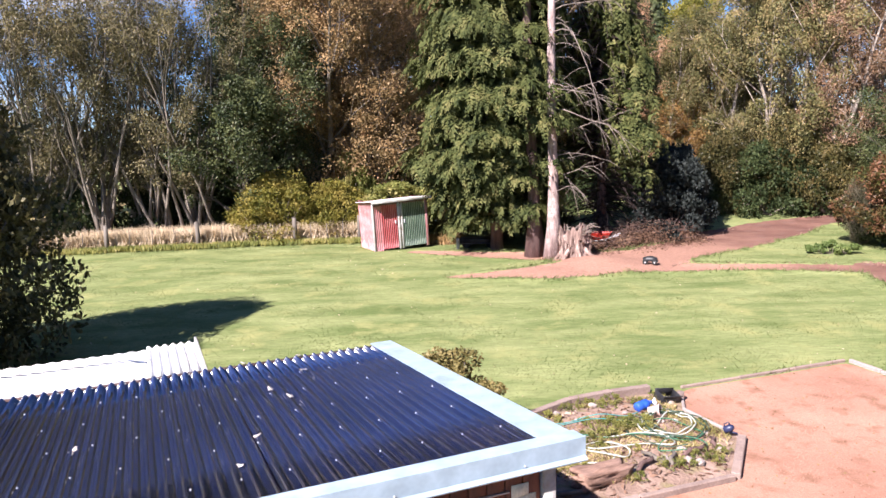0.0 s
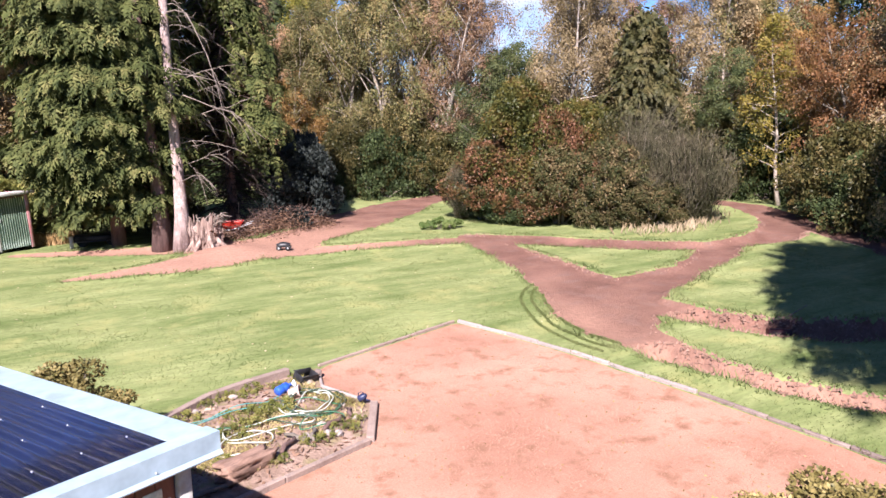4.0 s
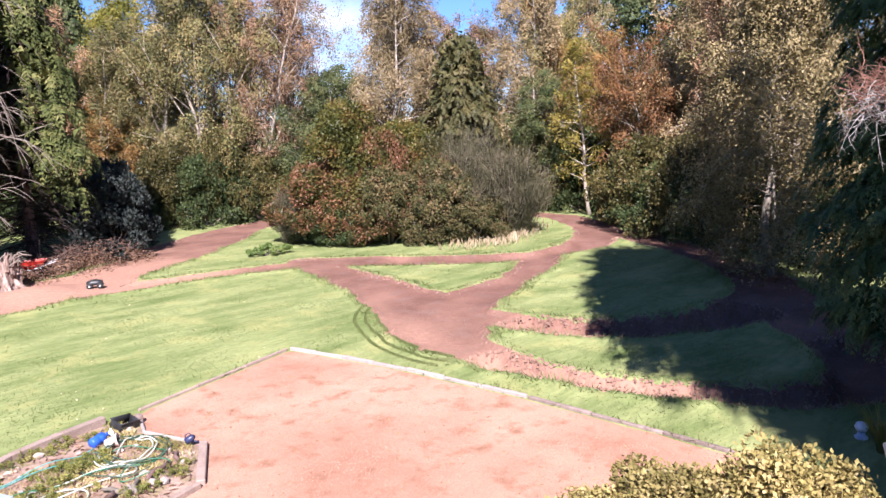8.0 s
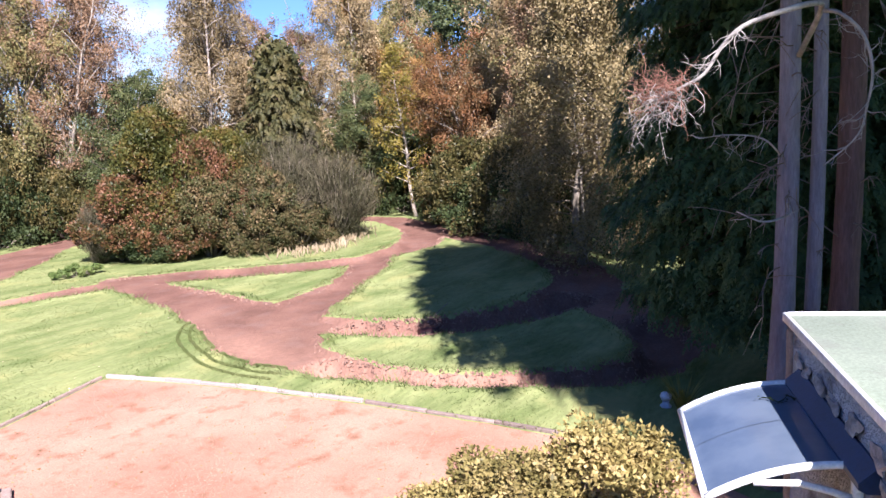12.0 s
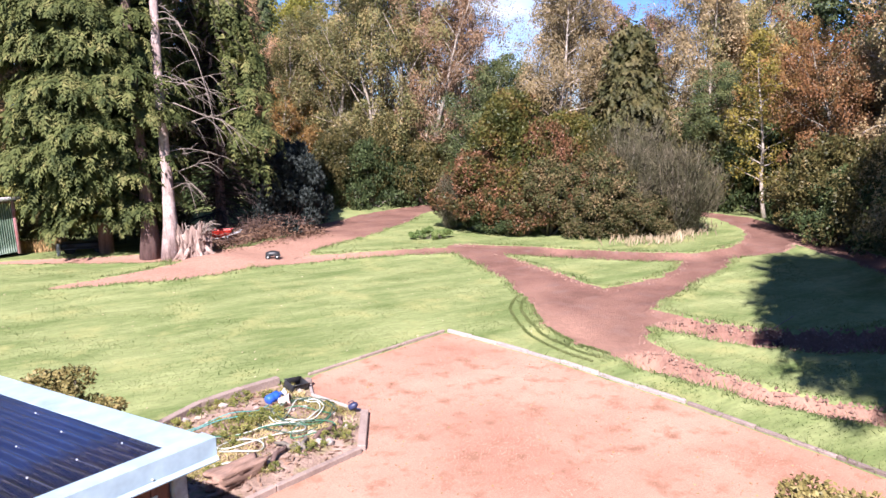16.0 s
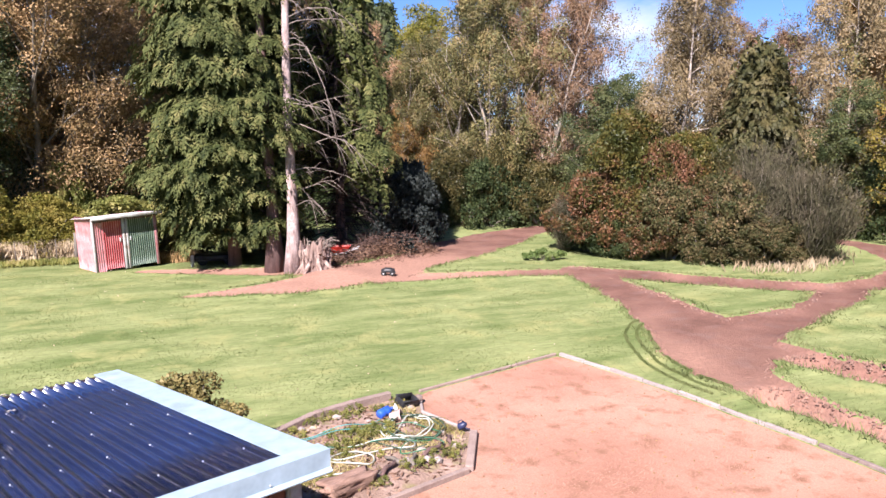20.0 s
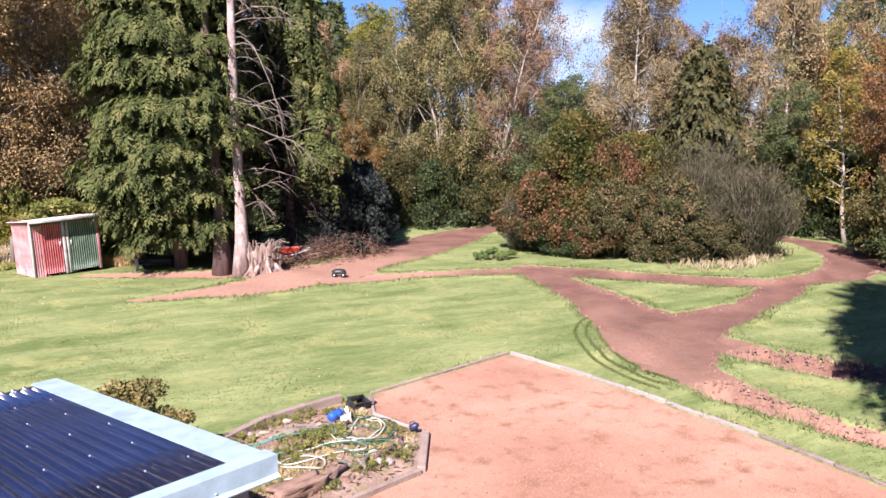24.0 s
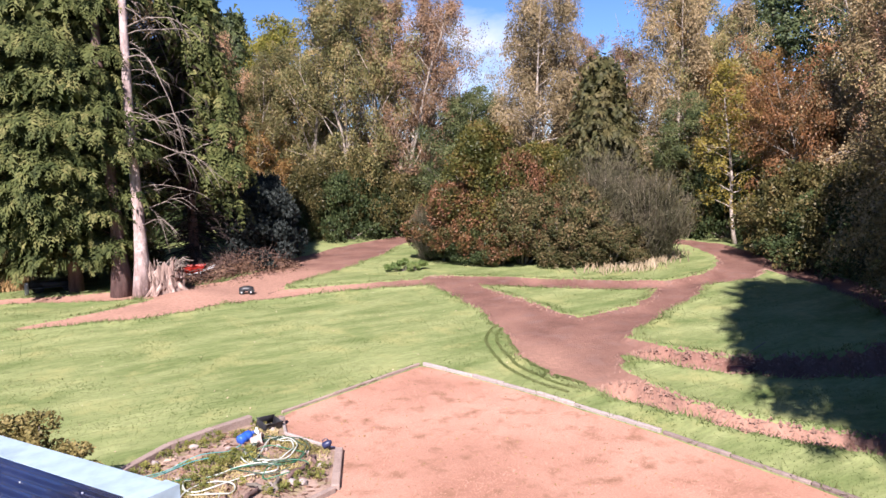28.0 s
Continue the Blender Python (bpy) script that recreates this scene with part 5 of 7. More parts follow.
M_POLY = bpy.data.materials.new("sky_blue_polycarbonate")
M_POLY.use_nodes = True
pb = M_POLY.node_tree.nodes["Principled BSDF"]
pb.inputs["Base Color"].default_value = (0.42, 0.45, 0.50, 1)
pb.inputs["Roughness"].default_value, pb.inputs["Transmission Weight"].default_value, pb.inputs["IOR"].default_value = 0.16, 0.2, 1.5
pn = tex(M_POLY.node_tree.nodes, M_POLY.node_tree.links, 3.0, 5.0)
# the blue of the panel colour stands in for the reflected sky
pr = ramp(M_POLY.node_tree.nodes, [(0.35, (0.085, 0.12, 0.19)), (0.65, (0.14, 0.18, 0.25))])
M_POLY.node_tree.links.new(pn.outputs["Fac"], pr.inputs["Fac"])
M_POLY.node_tree.links.new(pr.outputs["Color"], pb.inputs["Base Color"])
M_PLASTIC = surface("white_plastic", (0.74, 0.75, 0.76), (0.84, 0.84, 0.84), 2.0, 40.0, 0.35, bump=0.05)
M_DARKALU = surface("dark_blue_profile", (0.008, 0.022, 0.07), (0.014, 0.034, 0.10), 3.0, 40.0, 0.4, bump=0.1)
canopy = thing("door_canopy", "arched polycarbonate door canopy with white arms", "canopy", NEAR_M)
CU0, CU1 = 3.63, 4.70


def arch(s):
    """The canopy's profile: share 0 at the wall, 1 at the front: (v, z)."""
    return VE + 0.06 + 0.64 * s, 2.835 - 0.195 * s ** 2.1

ss = np.linspace(0, 1, 13)
prof = np.array([arch(s) for s in ss])
for k in range(2):
    a, b = (CU0 + 0.02, (CU0 + CU1) / 2 - 0.004) if k == 0 else ((CU0 + CU1) / 2 + 0.004, CU1 - 0.02)
    us = np.linspace(a, b, 5)
    top = np.array([[(u, v, z) for u in us] for v, z in prof]).reshape(-1, 3)
    i, j = np.meshgrid(np.arange(12), np.arange(4), indexing="ij")
    q = (i * 5 + j).ravel()
    F = np.stack([q, q + 1, q + 6, q + 5], -1)
    part("panel", Geo().add(np.concatenate([top, top - (0, 0, 0.006)]), np.concatenate([F, F[:, ::-1] + 65])), M_POLY, canopy, "polycarbonate panel with the sky's blue in its colour")
for u in (CU0, CU1):
    part("end_arm", Geo().tube([(u, v, z) for v, z in prof], np.full(13, 0.020), 8), M_PLASTIC, canopy, "white arched end arm")
    pts = [(u, VE + 0.03, 2.66), (u, VE + 0.14, 2.70), (u, VE + 0.28, 2.735), (u, arch(0.66)[0], arch(0.66)[1] - 0.025)]
    part("bracket", Geo().tube(pts, [0.022, 0.018, 0.018, 0.016], 7), M_PLASTIC, canopy, "white plastic bracket")
    part("bracket_post", Geo().box((u - 0.025, VE + 0.004, 2.36), (u + 0.025, VE + 0.05, 2.80), 0.008), M_PLASTIC, canopy)
part("front_rail", Geo().tube([(CU0 - 0.01, *arch(1.0)), (CU1 + 0.01, *arch(1.0))], [0.018, 0.018], 8), M_PLASTIC, canopy)
part("wall_profile", prism([(VE + 0.003, 2.80), (VE + 0.003, 2.925), (VE + 0.015, 2.925), (VE + 0.095, 2.85), (VE + 0.095, 2.82), (VE + 0.06, 2.80)], 0.0, CU1 - CU0 + 0.22), M_DARKALU, canopy, "dark blue wall profile", False, Matrix.Translation((CU1 + 0.01, 0, 0)) @ pose(0, 0, 0, 0, 0, 90))
for u0, v0 in ((4.42, -1.34),):
    ivy = Geo()
    q = [(u0 + 0.05 * math.sin(k * 1.7), v0 + 0.035 * k, arch(min(1, (v0 + 0.035 * k - VE - 0.06) / 0.8))[1] + 0.012) for k in range(6)]
    ivy.tube(q, np.full(6, 0.004), 4)
    ivy.add(*leaves(R_(96), np.repeat(np.array(q), 4, 0) + R_(97).normal(size=(24, 3)) * (0.012, 0.012, 0.003), R_(98).normal(size=(24, 3)) * (1, 1, 0.1), 0.018, 0.010))
    tagged(part("ivy_sprig", ivy, L_DARK, m=NEAR_M), "dry dark ivy sprig lying on the canopy", "ivy")

# ---- red and green corrugated shed ----
M_PINK = surface("faded_pink_iron", (0.34, 0.17, 0.175), (0.52, 0.33, 0.33), 2.5, 30.0, 0.6, bump=0.2, stain=(0.30, 0.10, 0.09), stain_scale=2.0)
M_RED = surface("red_iron", (0.22, 0.018, 0.022), (0.34, 0.035, 0.04), 2.5, 30.0, 0.5, bump=0.2, stain=(0.32, 0.10, 0.10), stain_scale=2.5)
M_GREEN = surface("green_iron", (0.018, 0.045, 0.028), (0.035, 0.075, 0.045), 2.5, 30.0, 0.5, bump=0.2, stain=(0.08, 0.12, 0.075), stain_scale=2.5)


def worn_crests(m, pale, pitch=0.076):
    """Paint worn pale along the ribs of the sheet."""
    n, l = m.node_tree.nodes, m.node_tree.links
    b = n["Principled BSDF"]
    co, sep = n.new("ShaderNodeTexCoord"), n.new("ShaderNodeSeparateXYZ")
    l.new(co.outputs["Object"], sep.inputs[0])
    sn, no = n.new("ShaderNodeMath"), tex(n, l, 6.0, 3.0)
    ml = n.new("ShaderNodeMath")
    ml.operation, ml.inputs[1].default_value = "MULTIPLY", 2 * math.pi / pitch
    sn.operation = "SINE"
    l.new(sep.outputs["X"], ml.inputs[0])
    l.new(ml.outputs[0], sn.inputs[0])
    ad = n.new("ShaderNodeMath")
    ad.operation = "MULTIPLY_ADD"
    ad.inputs[1].default_value = 0.9
    l.new(no.outputs["Fac"], ad.inputs[0])
    l.new(sn.outputs[0], ad.inputs[2])
    mr = n.new("ShaderNodeMapRange")
    mr.inputs[1].default_value, mr.inputs[2].default_value, mr.inputs[4].default_value = 0.95, 1.35, 0.8
    l.new(ad.outputs[0], mr.inputs[0])
    l.new(mixed(n, l, mr.outputs[0], b.inputs["Base Color"].links[0].from_socket, pale), b.inputs["Base Color"])


worn_crests(M_RED, (0.50, 0.24, 0.24))
worn_crests(M_GREEN, (0.28, 0.34, 0.28))
worn_crests(M_PINK, (0.38, 0.08, 0.09))
shed = thing("garden_shed", "small leaning corrugated shed with red and green doors", "shed", pose(-2.66, 28.35, 0.0, 0, -2.2, 24.5) @ Matrix.Diagonal((1.01, 1.0, 1.08, 1)))


def upright(u0, u1, z0, z1, v, pitch=0.076, amp=0.010):
    g = corrugated(u0, u1, z0, z1, 0, 0, pitch, amp, 0.003)
    for a in g.v:
        a[:, 1], a[:, 2] = v - a[:, 2], a[:, 1].copy()
    g.q = [q[:, ::-1] for q in g.q]
    return g


SW, SD, SH = 2.32, 1.7, 1.80
part("left_wall", upright(0.0, SD, -0.05, SH - 0.02, 0.0), M_PINK, shed, "faded pink corrugated side", m=pose(0, 0, 0, 0, 0, 90) @ Matrix.Diagonal((1, -1, 1, 1)))
part("right_wall", upright(0.0, SD, -0.05, SH - 0.06, 0.0), M_RED, shed, m=pose(SW, 0, 0, 0, 0, 90))
part("back_wall", upright(0.0, SW, -0.05, SH - 0.1, SD), M_RED, shed)
part("front_panel", upright(0.02, 0.36, -0.02, SH - 0.1, 0.0), M_PINK, shed, "pink and white corrugated front strip")
red_door = part("door", upright(0.0, 0.66, 0.04, 1.66, -0.03), M_RED, shed, "red corrugated door", m=pose(0.34, 0, 0))
part("handle", Geo().box((0.56, -0.07, 0.92), (0.60, -0.03, 1.06), 0.008), M_SCREW, red_door)
part("door_post", Geo().box((1.02, -0.055, -0.02), (1.12, 0.03, SH - 0.1), 0.008), M_PAINT, shed, "white painted door post")
part("door_post", Geo().box((1.15, -0.05, -0.02), (1.22, 0.03, SH - 0.1), 0.008), M_PAINT, shed, "white painted door post")
green_door = part("door", upright(0.0, 0.96, 0.04, 1.66, -0.03), M_GREEN, shed, "dark green corrugated door", m=pose(1.22, 0, 0))
part("handle", Geo().box((0.05, -0.07, 0.92), (0.09, -0.03, 1.06), 0.008), M_SCREW, green_door)
part("corner_strip", Geo().box((2.19, -0.04, -0.03), (SW - 0.03, 0.02, SH - 0.1), 0.006), M_PINK, shed)
part("corner_strip", Geo().box((-0.03, -0.035, -0.05), (0.03, 0.03, SH - 0.06), 0.006), M_PAINT, shed)
part("lintel", Geo().box((0.0, -0.03, SH - 0.17), (SW, 0.03, SH - 0.04), 0.006), M_REDBARK, shed)
roof = corrugated(-0.12, SW + 0.1, -0.30, SD + 0.1, SH + 0.03, SH - 0.12, 0.076, 0.012)
part("roof", roof, surface("pale_iron_roof", (0.48, 0.40, 0.40), (0.64, 0.57, 0.57), 2.0, 30.0, 0.5, bump=0.2, stain=(0.30, 0.20, 0.18)), shed, "pale weathered corrugated roof")
part("fascia", Geo().box((-0.13, -0.325, SH - 0.05), (SW + 0.11, -0.303, SH + 0.05), 0.005), M_PAINT, shed, "peeling white fascia board")

# ---- bare trunks, dead branches and the splintered stump ----


def smooth_line(P, n):
    P = np.array(P, float)
    out = []
    Q = np.vstack([2 * P[0] - P[1], P, 2 * P[-1] - P[-2]])
    for i in range(len(P) - 1):
        a, b, c, d = Q[i:i + 4]
        t = np.linspace(0, 1, n, endpoint=False)[:, None]
        out.append(0.5 * (2 * b + (c - a) * t + (2 * a - 5 * b + 4 * c - d) * t ** 2 + (3 * b - a - 3 * c + d) * t ** 3))
    return np.vstack(out + [P[-1:]])


def dead_tree(name, label, x, y, r, H, bark, branches, reach, toward, spread, low, high, seed, lean=(0.0, 0.0), stout=1.0):
    rg = R_(seed)
    tree = thing(name, label, "tree", pose(x, y, height(x, y)))
    z = np.linspace(-0.2, H, 12)
    tp = np.column_stack([lean[0] * z + 0.03 * np.sin(z * 0.8), lean[1] * z + 0.03 * np.cos(z * 0.7), z])
    rr = r * (1 - 0.6 * np.linspace(0, 1, 12))
    rr[0] *= 1.9
    rr[1] *= 1.25
    part("trunk", Geo().tube(tp, rr, 12), bark, tree)
    for i in range(branches):
        h = low + (high - low) * (i + rg.uniform(0, 0.8)) / branches
        az = toward + rg.uniform(-spread, spread)
        L = reach * rg.uniform(0.2, 1.0) ** 1.2
        tt = np.linspace(0, 1, 7)
        rise, sag = rg.uniform(-0.2, 0.75), rg.choice([0.1, 0.35, 0.6, 1.3]) * rg.uniform(0.7, 1.2)
        bp = np.array([np.interp(h, z, tp[:, c]) for c in range(3)]) + np.column_stack([np.cos(az) * L * tt, np.sin(az) * L * tt, L * (rise * tt - sag * tt ** 2.2)]) + np.cumsum(rg.normal(size=(7, 3)) * 0.05 * L, 0) * tt[:, None]
        g = Geo().tube(bp, 0.0060 * stout * reach ** 0.7 * (0.5 + 0.5 * L / reach) * (1 - 0.8 * tt) + 0.003, 5)
        for j in range(5):
            u = rg.uniform(0.3, 0.95)
            q = np.array([np.interp(u, tt, bp[:, c]) for c in range(3)])
            d = unit(np.array([np.cos(az), np.sin(az), -0.3]) + rg.normal(size=3) * 0.7) * L * rg.uniform(0.15, 0.4)
            t4 = np.linspace(0, 1, 4)
            g.tube(q + np.outer(t4, d) + np.outer(t4 ** 2, (0, 0, -0.12 * L)), 0.0026 * stout * reach ** 0.7 * (1 - 0.7 * t4) + 0.002, 4)
        part("branch", g, M_DEAD, tree)
    return tree


dead_tree("bare_tree", "tall bare trunk with bleached bark and dead branches", 3.98, 26.0, 0.205, 15.0, M_PALEBARK, 46, 3.3, 0.1, 1.3, 2.2, 11.5, 31, stout=1.9)
dead_tree("bare_tree", "dark red-brown trunk behind the bleached one", 3.41, 26.6, 0.23, 15.0, M_REDBARK, 16, 2.0, 1.2, 2.2, 3.0, 11.0, 32, lean=(-0.025, 0.0))
# grey bark with the bluish shade on these trunks painted into its colour
M_SHADEBARK = surface("shade_violet_bark", (0.15, 0.14, 0.17), (0.29, 0.265, 0.31), 4.0, 40.0, 0.9, bump=0.9, dist=0.02, stretch=(1, 1, 0.18))
grey_tree = dead_tree("bare_tree", "straight grey conifer with bare lower trunk and high dark crown", 9.13, 1.33, 0.135, 14.0, M_SHADEBARK, 24, 1.3, 2.6, 1.5, 2.6, 7.5, 33)
part("crown", high_crown, L_CYPRESS, grey_tree)
dead_tree("bare_tree", "slender grey conifer trunk with bare twigs", 9.35, 1.06, 0.095, 13.0, M_SHADEBARK, 16, 1.1, 2.2, 1.8, 2.8, 7.5, 34)
dead_tree("bare_tree", "dark brown conifer trunk in deep shade", 9.75, 0.78, 0.17, 14.0, M_REDBARK, 14, 1.2, 2.6, 1.8, 2.8, 7.0, 35)

# the pale dead bough that reaches out in the sun
M_BONE = surface("bleached_dead_wood", (0.20, 0.18, 0.17), (0.40, 0.37, 0.35), 6.0, 60.0, 0.85, bump=0.4)
bough = thing("dead_bough", "pale dead bough with a rusty tuft of twigs", "branch", pose(8.6, 1.0, 4.9))
rg = R_(36)
main = np.array([(9.0, 1.2, 5.0), (8.2, 0.9, 5.35), (7.4, 0.85, 5.33), (7.14, 1.04, 5.27), (7.09, 1.35, 5.18), (7.05, 1.52, 5.02), (7.01, 1.66, 4.80), (6.96, 1.84, 4.70), (6.90, 2.05, 4.58)]) - (8.6, 1.0, 4.9)
part("limb", Geo().tube(smooth_line(main, 4), np.linspace(0.030, 0.011, 33), 8), M_BONE, bough)
loop = np.array([(8.2, 0.9, 5.35), (7.70, 0.68, 5.25), (7.71, 0.50, 5.05), (7.72, 0.42, 4.75), (7.72, 0.45, 4.45), (7.72, 0.52, 4.18), (7.69, 0.78, 3.92)]) - (8.6, 1.0, 4.9)
part("limb", Geo().tube(smooth_line(loop, 5), np.linspace(0.020, 0.006, 31), 7), M_BONE, bough)
low = np.array([(9.1, 1.3, 3.4), (8.6, 1.2, 3.35), (8.1, 1.35, 3.33), (7.8, 1.55, 3.47)]) - (8.6, 1.0, 4.9)
part("limb", Geo().tube(smooth_line(low, 5), np.linspace(0.018, 0.007, 16), 7), M_BONE, bough)
mid = np.array([(9.1, 1.35, 3.9), (8.5, 1.45, 4.15), (8.1, 1.7, 4.22), (7.9, 1.95, 4.20)]) - (8.6, 1.0, 4.9)
part("limb", Geo().tube(smooth_line(mid, 5), np.linspace(0.012, 0.004, 16), 6), M_BONE, bough)
def crooked(rg, p, d, L, r, k=6):
    """A thin bent twig from p."""
    q, out = np.array(p, float), [np.array(p, float)]
    d = unit(np.array(d, float))
    for i in range(k - 1):
        d = unit(d + rg.normal(size=3) * 0.38 + (0, 0, -0.05))
        q = q + d * L / (k - 1)
        out.append(q)
    return np.array(out), r * (1 - 0.75 * np.linspace(0, 1, k))


for line, count, reach in ((main, 16, 0.34), (loop, 22, 0.40), (low, 7, 0.24), (mid, 14, 0.36)):
    curve = smooth_line(line, 6)
    for i in range(count):
        g = Geo()
        p = curve[rg.integers(len(curve) // 4, len(curve) - 1)]
        tw, rr = crooked(rg, p, rg.normal(size=3) + (-0.3, 0.2, -0.4), reach * rg.uniform(0.3, 1.2), 0.006)
        g.tube(tw, rr, 4)
        for j in range(2):
            t2, r2 = crooked(rg, tw[rg.integers(2, 5)], rg.normal(size=3), reach * rg.uniform(0.2, 0.5), 0.003, 4)
            g.tube(t2, r2, 3)
        part("twig", g, M_BONE, bough, "pale bent side twig")
for count, mat_, c0, aim, ln in ((26, M_BONE, (6.88, 2.10, 4.50), (0.0, 0.55, -0.75), 0.36), (46, M_BONE, (6.93, 1.98, 4.60), (0.0, 0.25, -0.35), 0.30), (110, M_RUSTTWIG, (6.92, 1.96, 4.66), (0.0, 0.30, 0.40), 0.32)):
    g = Geo()
    for i in range(count):
        p = np.array(c0) - (8.6, 1.0, 4.9) + rg.normal(size=3) * (0.05, 0.11, 0.07)
        tw, rr = crooked(rg, p, np.array(aim) * rg.uniform(0.2, 1.6) + rg.normal(size=3) * 0.5, ln * rg.uniform(0.35, 1.2), 0.0040)
        g.tube(tw, rr, 4)
        for j in range(3):
            t2, r2 = crooked(rg, tw[rg.integers(2, 6)], rg.normal(size=3) + aim, ln * rg.uniform(0.15, 0.4), 0.0022, 4)
            g.tube(t2, r2, 3)
    part("twig_tuft", g, mat_, bough)

M_STUMP = surface("splintered_wood", (0.11, 0.068, 0.055), (0.36, 0.25, 0.21), 7.0, 40.0, 0.85, bump=0.9, dist=0.02, stretch=(1, 1, 0.25), stain=(0.42, 0.32, 0.28), stain_scale=3.0)
stump = thing("tree_stump", "splintered bleached tree stump with torn roots", "stump", pose(4.68, 25.70, height(4.68, 25.70) - 0.1) @ Matrix.Diagonal((0.74, 0.80, 1.05, 1)))
rg = R_(37)
rings = []
for f in np.linspace(0, 1, 9):
    a = np.arange(40) * 2 * np.pi / 40
    torn = np.array([noise.noise((math.cos(t) * 2.6, math.sin(t) * 2.6, 0.3)) + 0.6 * noise.noise((math.cos(t) * 9, math.sin(t) * 9, 1.7)) for t in a])
    hgt = (0.95 + 0.30 * torn + 0.12 * np.cos(a + 2.6)) * f
    r = 0.50 + 0.22 * (1 - f) ** 2.2 + 0.07 * np.array([noise.noise((math.cos(t) * 5, math.sin(t) * 5, f * 1.5)) for t in a]) + 0.05 * np.abs(np.sin(a * 9 + 2 * np.sin(a * 3)))
    rings.append(np.column_stack([1.12 * r * np.cos(a), 0.85 * r * np.sin(a), hgt]))
rings.append(np.column_stack([0.25 * np.cos(a), 0.2 * np.sin(a), np.full(40, 0.62)]))
V = np.concatenate(rings)
ii, jj = np.meshgrid(np.arange(9), np.arange(40), indexing="ij")
j2 = (jj + 1) % 40
part("stump_core", Geo().add(V, np.stack([ii * 40 + jj, ii * 40 + j2, (ii + 1) * 40 + j2, (ii + 1) * 40 + jj], -1).reshape(-1, 4)), M_STUMP, stump, smooth=False)
for i in range(64):
    az, rad_ = rg.uniform(0, 2 * np.pi), rg.uniform(0.44, 0.62)
    b = np.array([np.cos(az) * rad_ * 1.12, np.sin(az) * rad_ * 0.85, rg.uniform(0.0, 0.75)])
    hgt = rg.uniform(0.25, 0.6)
    out = np.array([np.cos(az), np.sin(az), 0]) * rg.uniform(-0.1, 0.22)
    tw = np.linspace(0, 1, 4)
    part("splinter", Geo().tube(b + np.outer(tw, out + (0, 0, hgt)) + rg.normal(size=(4, 3)) * 0.02, rg.uniform(0.05, 0.12) * (1 - 0.93 * tw ** 1.4) + 0.004, 4), M_STUMP, stump, smooth=False)
for i in range(24):
    az = rg.uniform(-1.2, 1.9)
    tw = np.linspace(0, 1, 6)
    L = rg.uniform(0.35, 0.9)
    b = np.array([np.cos(az) * 0.4, np.sin(az) * 0.3, rg.uniform(0.7, 1.0)])
    part("root", Geo().tube(b + np.column_stack([np.cos(az) * L * tw, np.sin(az) * L * tw * 0.6, L * (1.0 * tw - 0.7 * tw ** 2)]) + np.cumsum(rg.normal(size=(6, 3)) * 0.04, 0), 0.028 * (1 - 0.8 * tw) + 0.004, 5), M_DEAD, stump)
for az, L in ((-2.2, 0.9), (-1.4, 0.7), (-2.9, 0.6), (-0.6, 0.8)):
    tw = np.linspace(0, 1, 5)
    part("root", Geo().tube(np.column_stack([np.cos(az) * (0.5 + L * tw), np.sin(az) * (0.45 + L * tw), 0.38 * (1 - tw) ** 1.3 + 0.02]), 0.13 * (1 - 0.8 * tw), 7), M_STUMP, stump)

# brushwood heaps
rg = R_(38)
g = Geo()
for i in range(520):
    c0 = np.array([rg.uniform(5.6, 10.2), 0, 0])
    c0[1] = 27.6 + 0.45 * (c0[0] - 5.6) + rg.normal() * 0.6
    hh = 0.15 + 0.75 * rg.uniform() * math.exp(-((c0[0] - 8.2) / 2.2) ** 2)
    c0[2] = height(c0[0], c0[1]) + hh
    d = rg.normal(size=3) * (0.55, 0.45, 0.22)
    t4 = np.linspace(-0.5, 0.5, 5)
    g.tube(c0 + np.outer(t4, d) + rg.normal(size=(5, 3)) * 0.03, np.full(5, rg.uniform(0.005, 0.014)), 4)
# the brown is darkened to hold the shade of the overhanging conifer
tagged(part("brushwood", g, surface("shade_dark_brushwood", (0.07, 0.04, 0.032), (0.15, 0.09, 0.07), 3.0, 30.0, 0.9)), "heap of brown brushwood under the conifers", "brushwood", kind="stuff")
g = Geo()
n = 9000
x = rg.uniform(5.2, 10.4, n)
y = 27.3 + 0.45 * (x - 5.2) + rg.normal(size=n) * 0.8
C = np.column_stack([x, y, height(x, y) + np.abs(rg.normal(size=n)) * 0.28 * np.exp(-((x - 8) / 2.4) ** 2) + 0.02])
g.add(*leaves(rg, C, rg.normal(size=(n, 3)) * (1, 1, 0.4), 0.13, 0.04))
tagged(part("leaf_litter", g, leafy("brown_litter", [(0.07, 0.04, 0.03), (0.13, 0.075, 0.05), (0.20, 0.12, 0.08), (0.28, 0.18, 0.12)], 0.8, 0.1)), "brown needle litter and dead fern heap", "litter", kind="stuff")

# ---- fence and dry grass ----
fence = thing("wire_fence", "low wire fence on weathered timber posts", "fence", pose(0, 0, 0))
FX = [-22.0, -18.0, -14.13, -10.4, -6.35, -3.6]
FY = [29.6, 30.0, 30.34, 30.68, 31.09, 31.35]
M_POST = surface("weathered_post", (0.10, 0.085, 0.07), (0.20, 0.17, 0.145), 6.0, 40.0, 0.9, bump=0.6, stretch=(1, 1, 0.2))
for i, (x, y) in enumerate(zip(FX, FY)):
    part("post", Geo().tube([(x, y, -0.1), (x + 0.01, y, 0.6), (x + 0.02 * (i % 3 - 1), y, 1.14)], [0.10, 0.095, 0.088], 8), M_POST, fence)
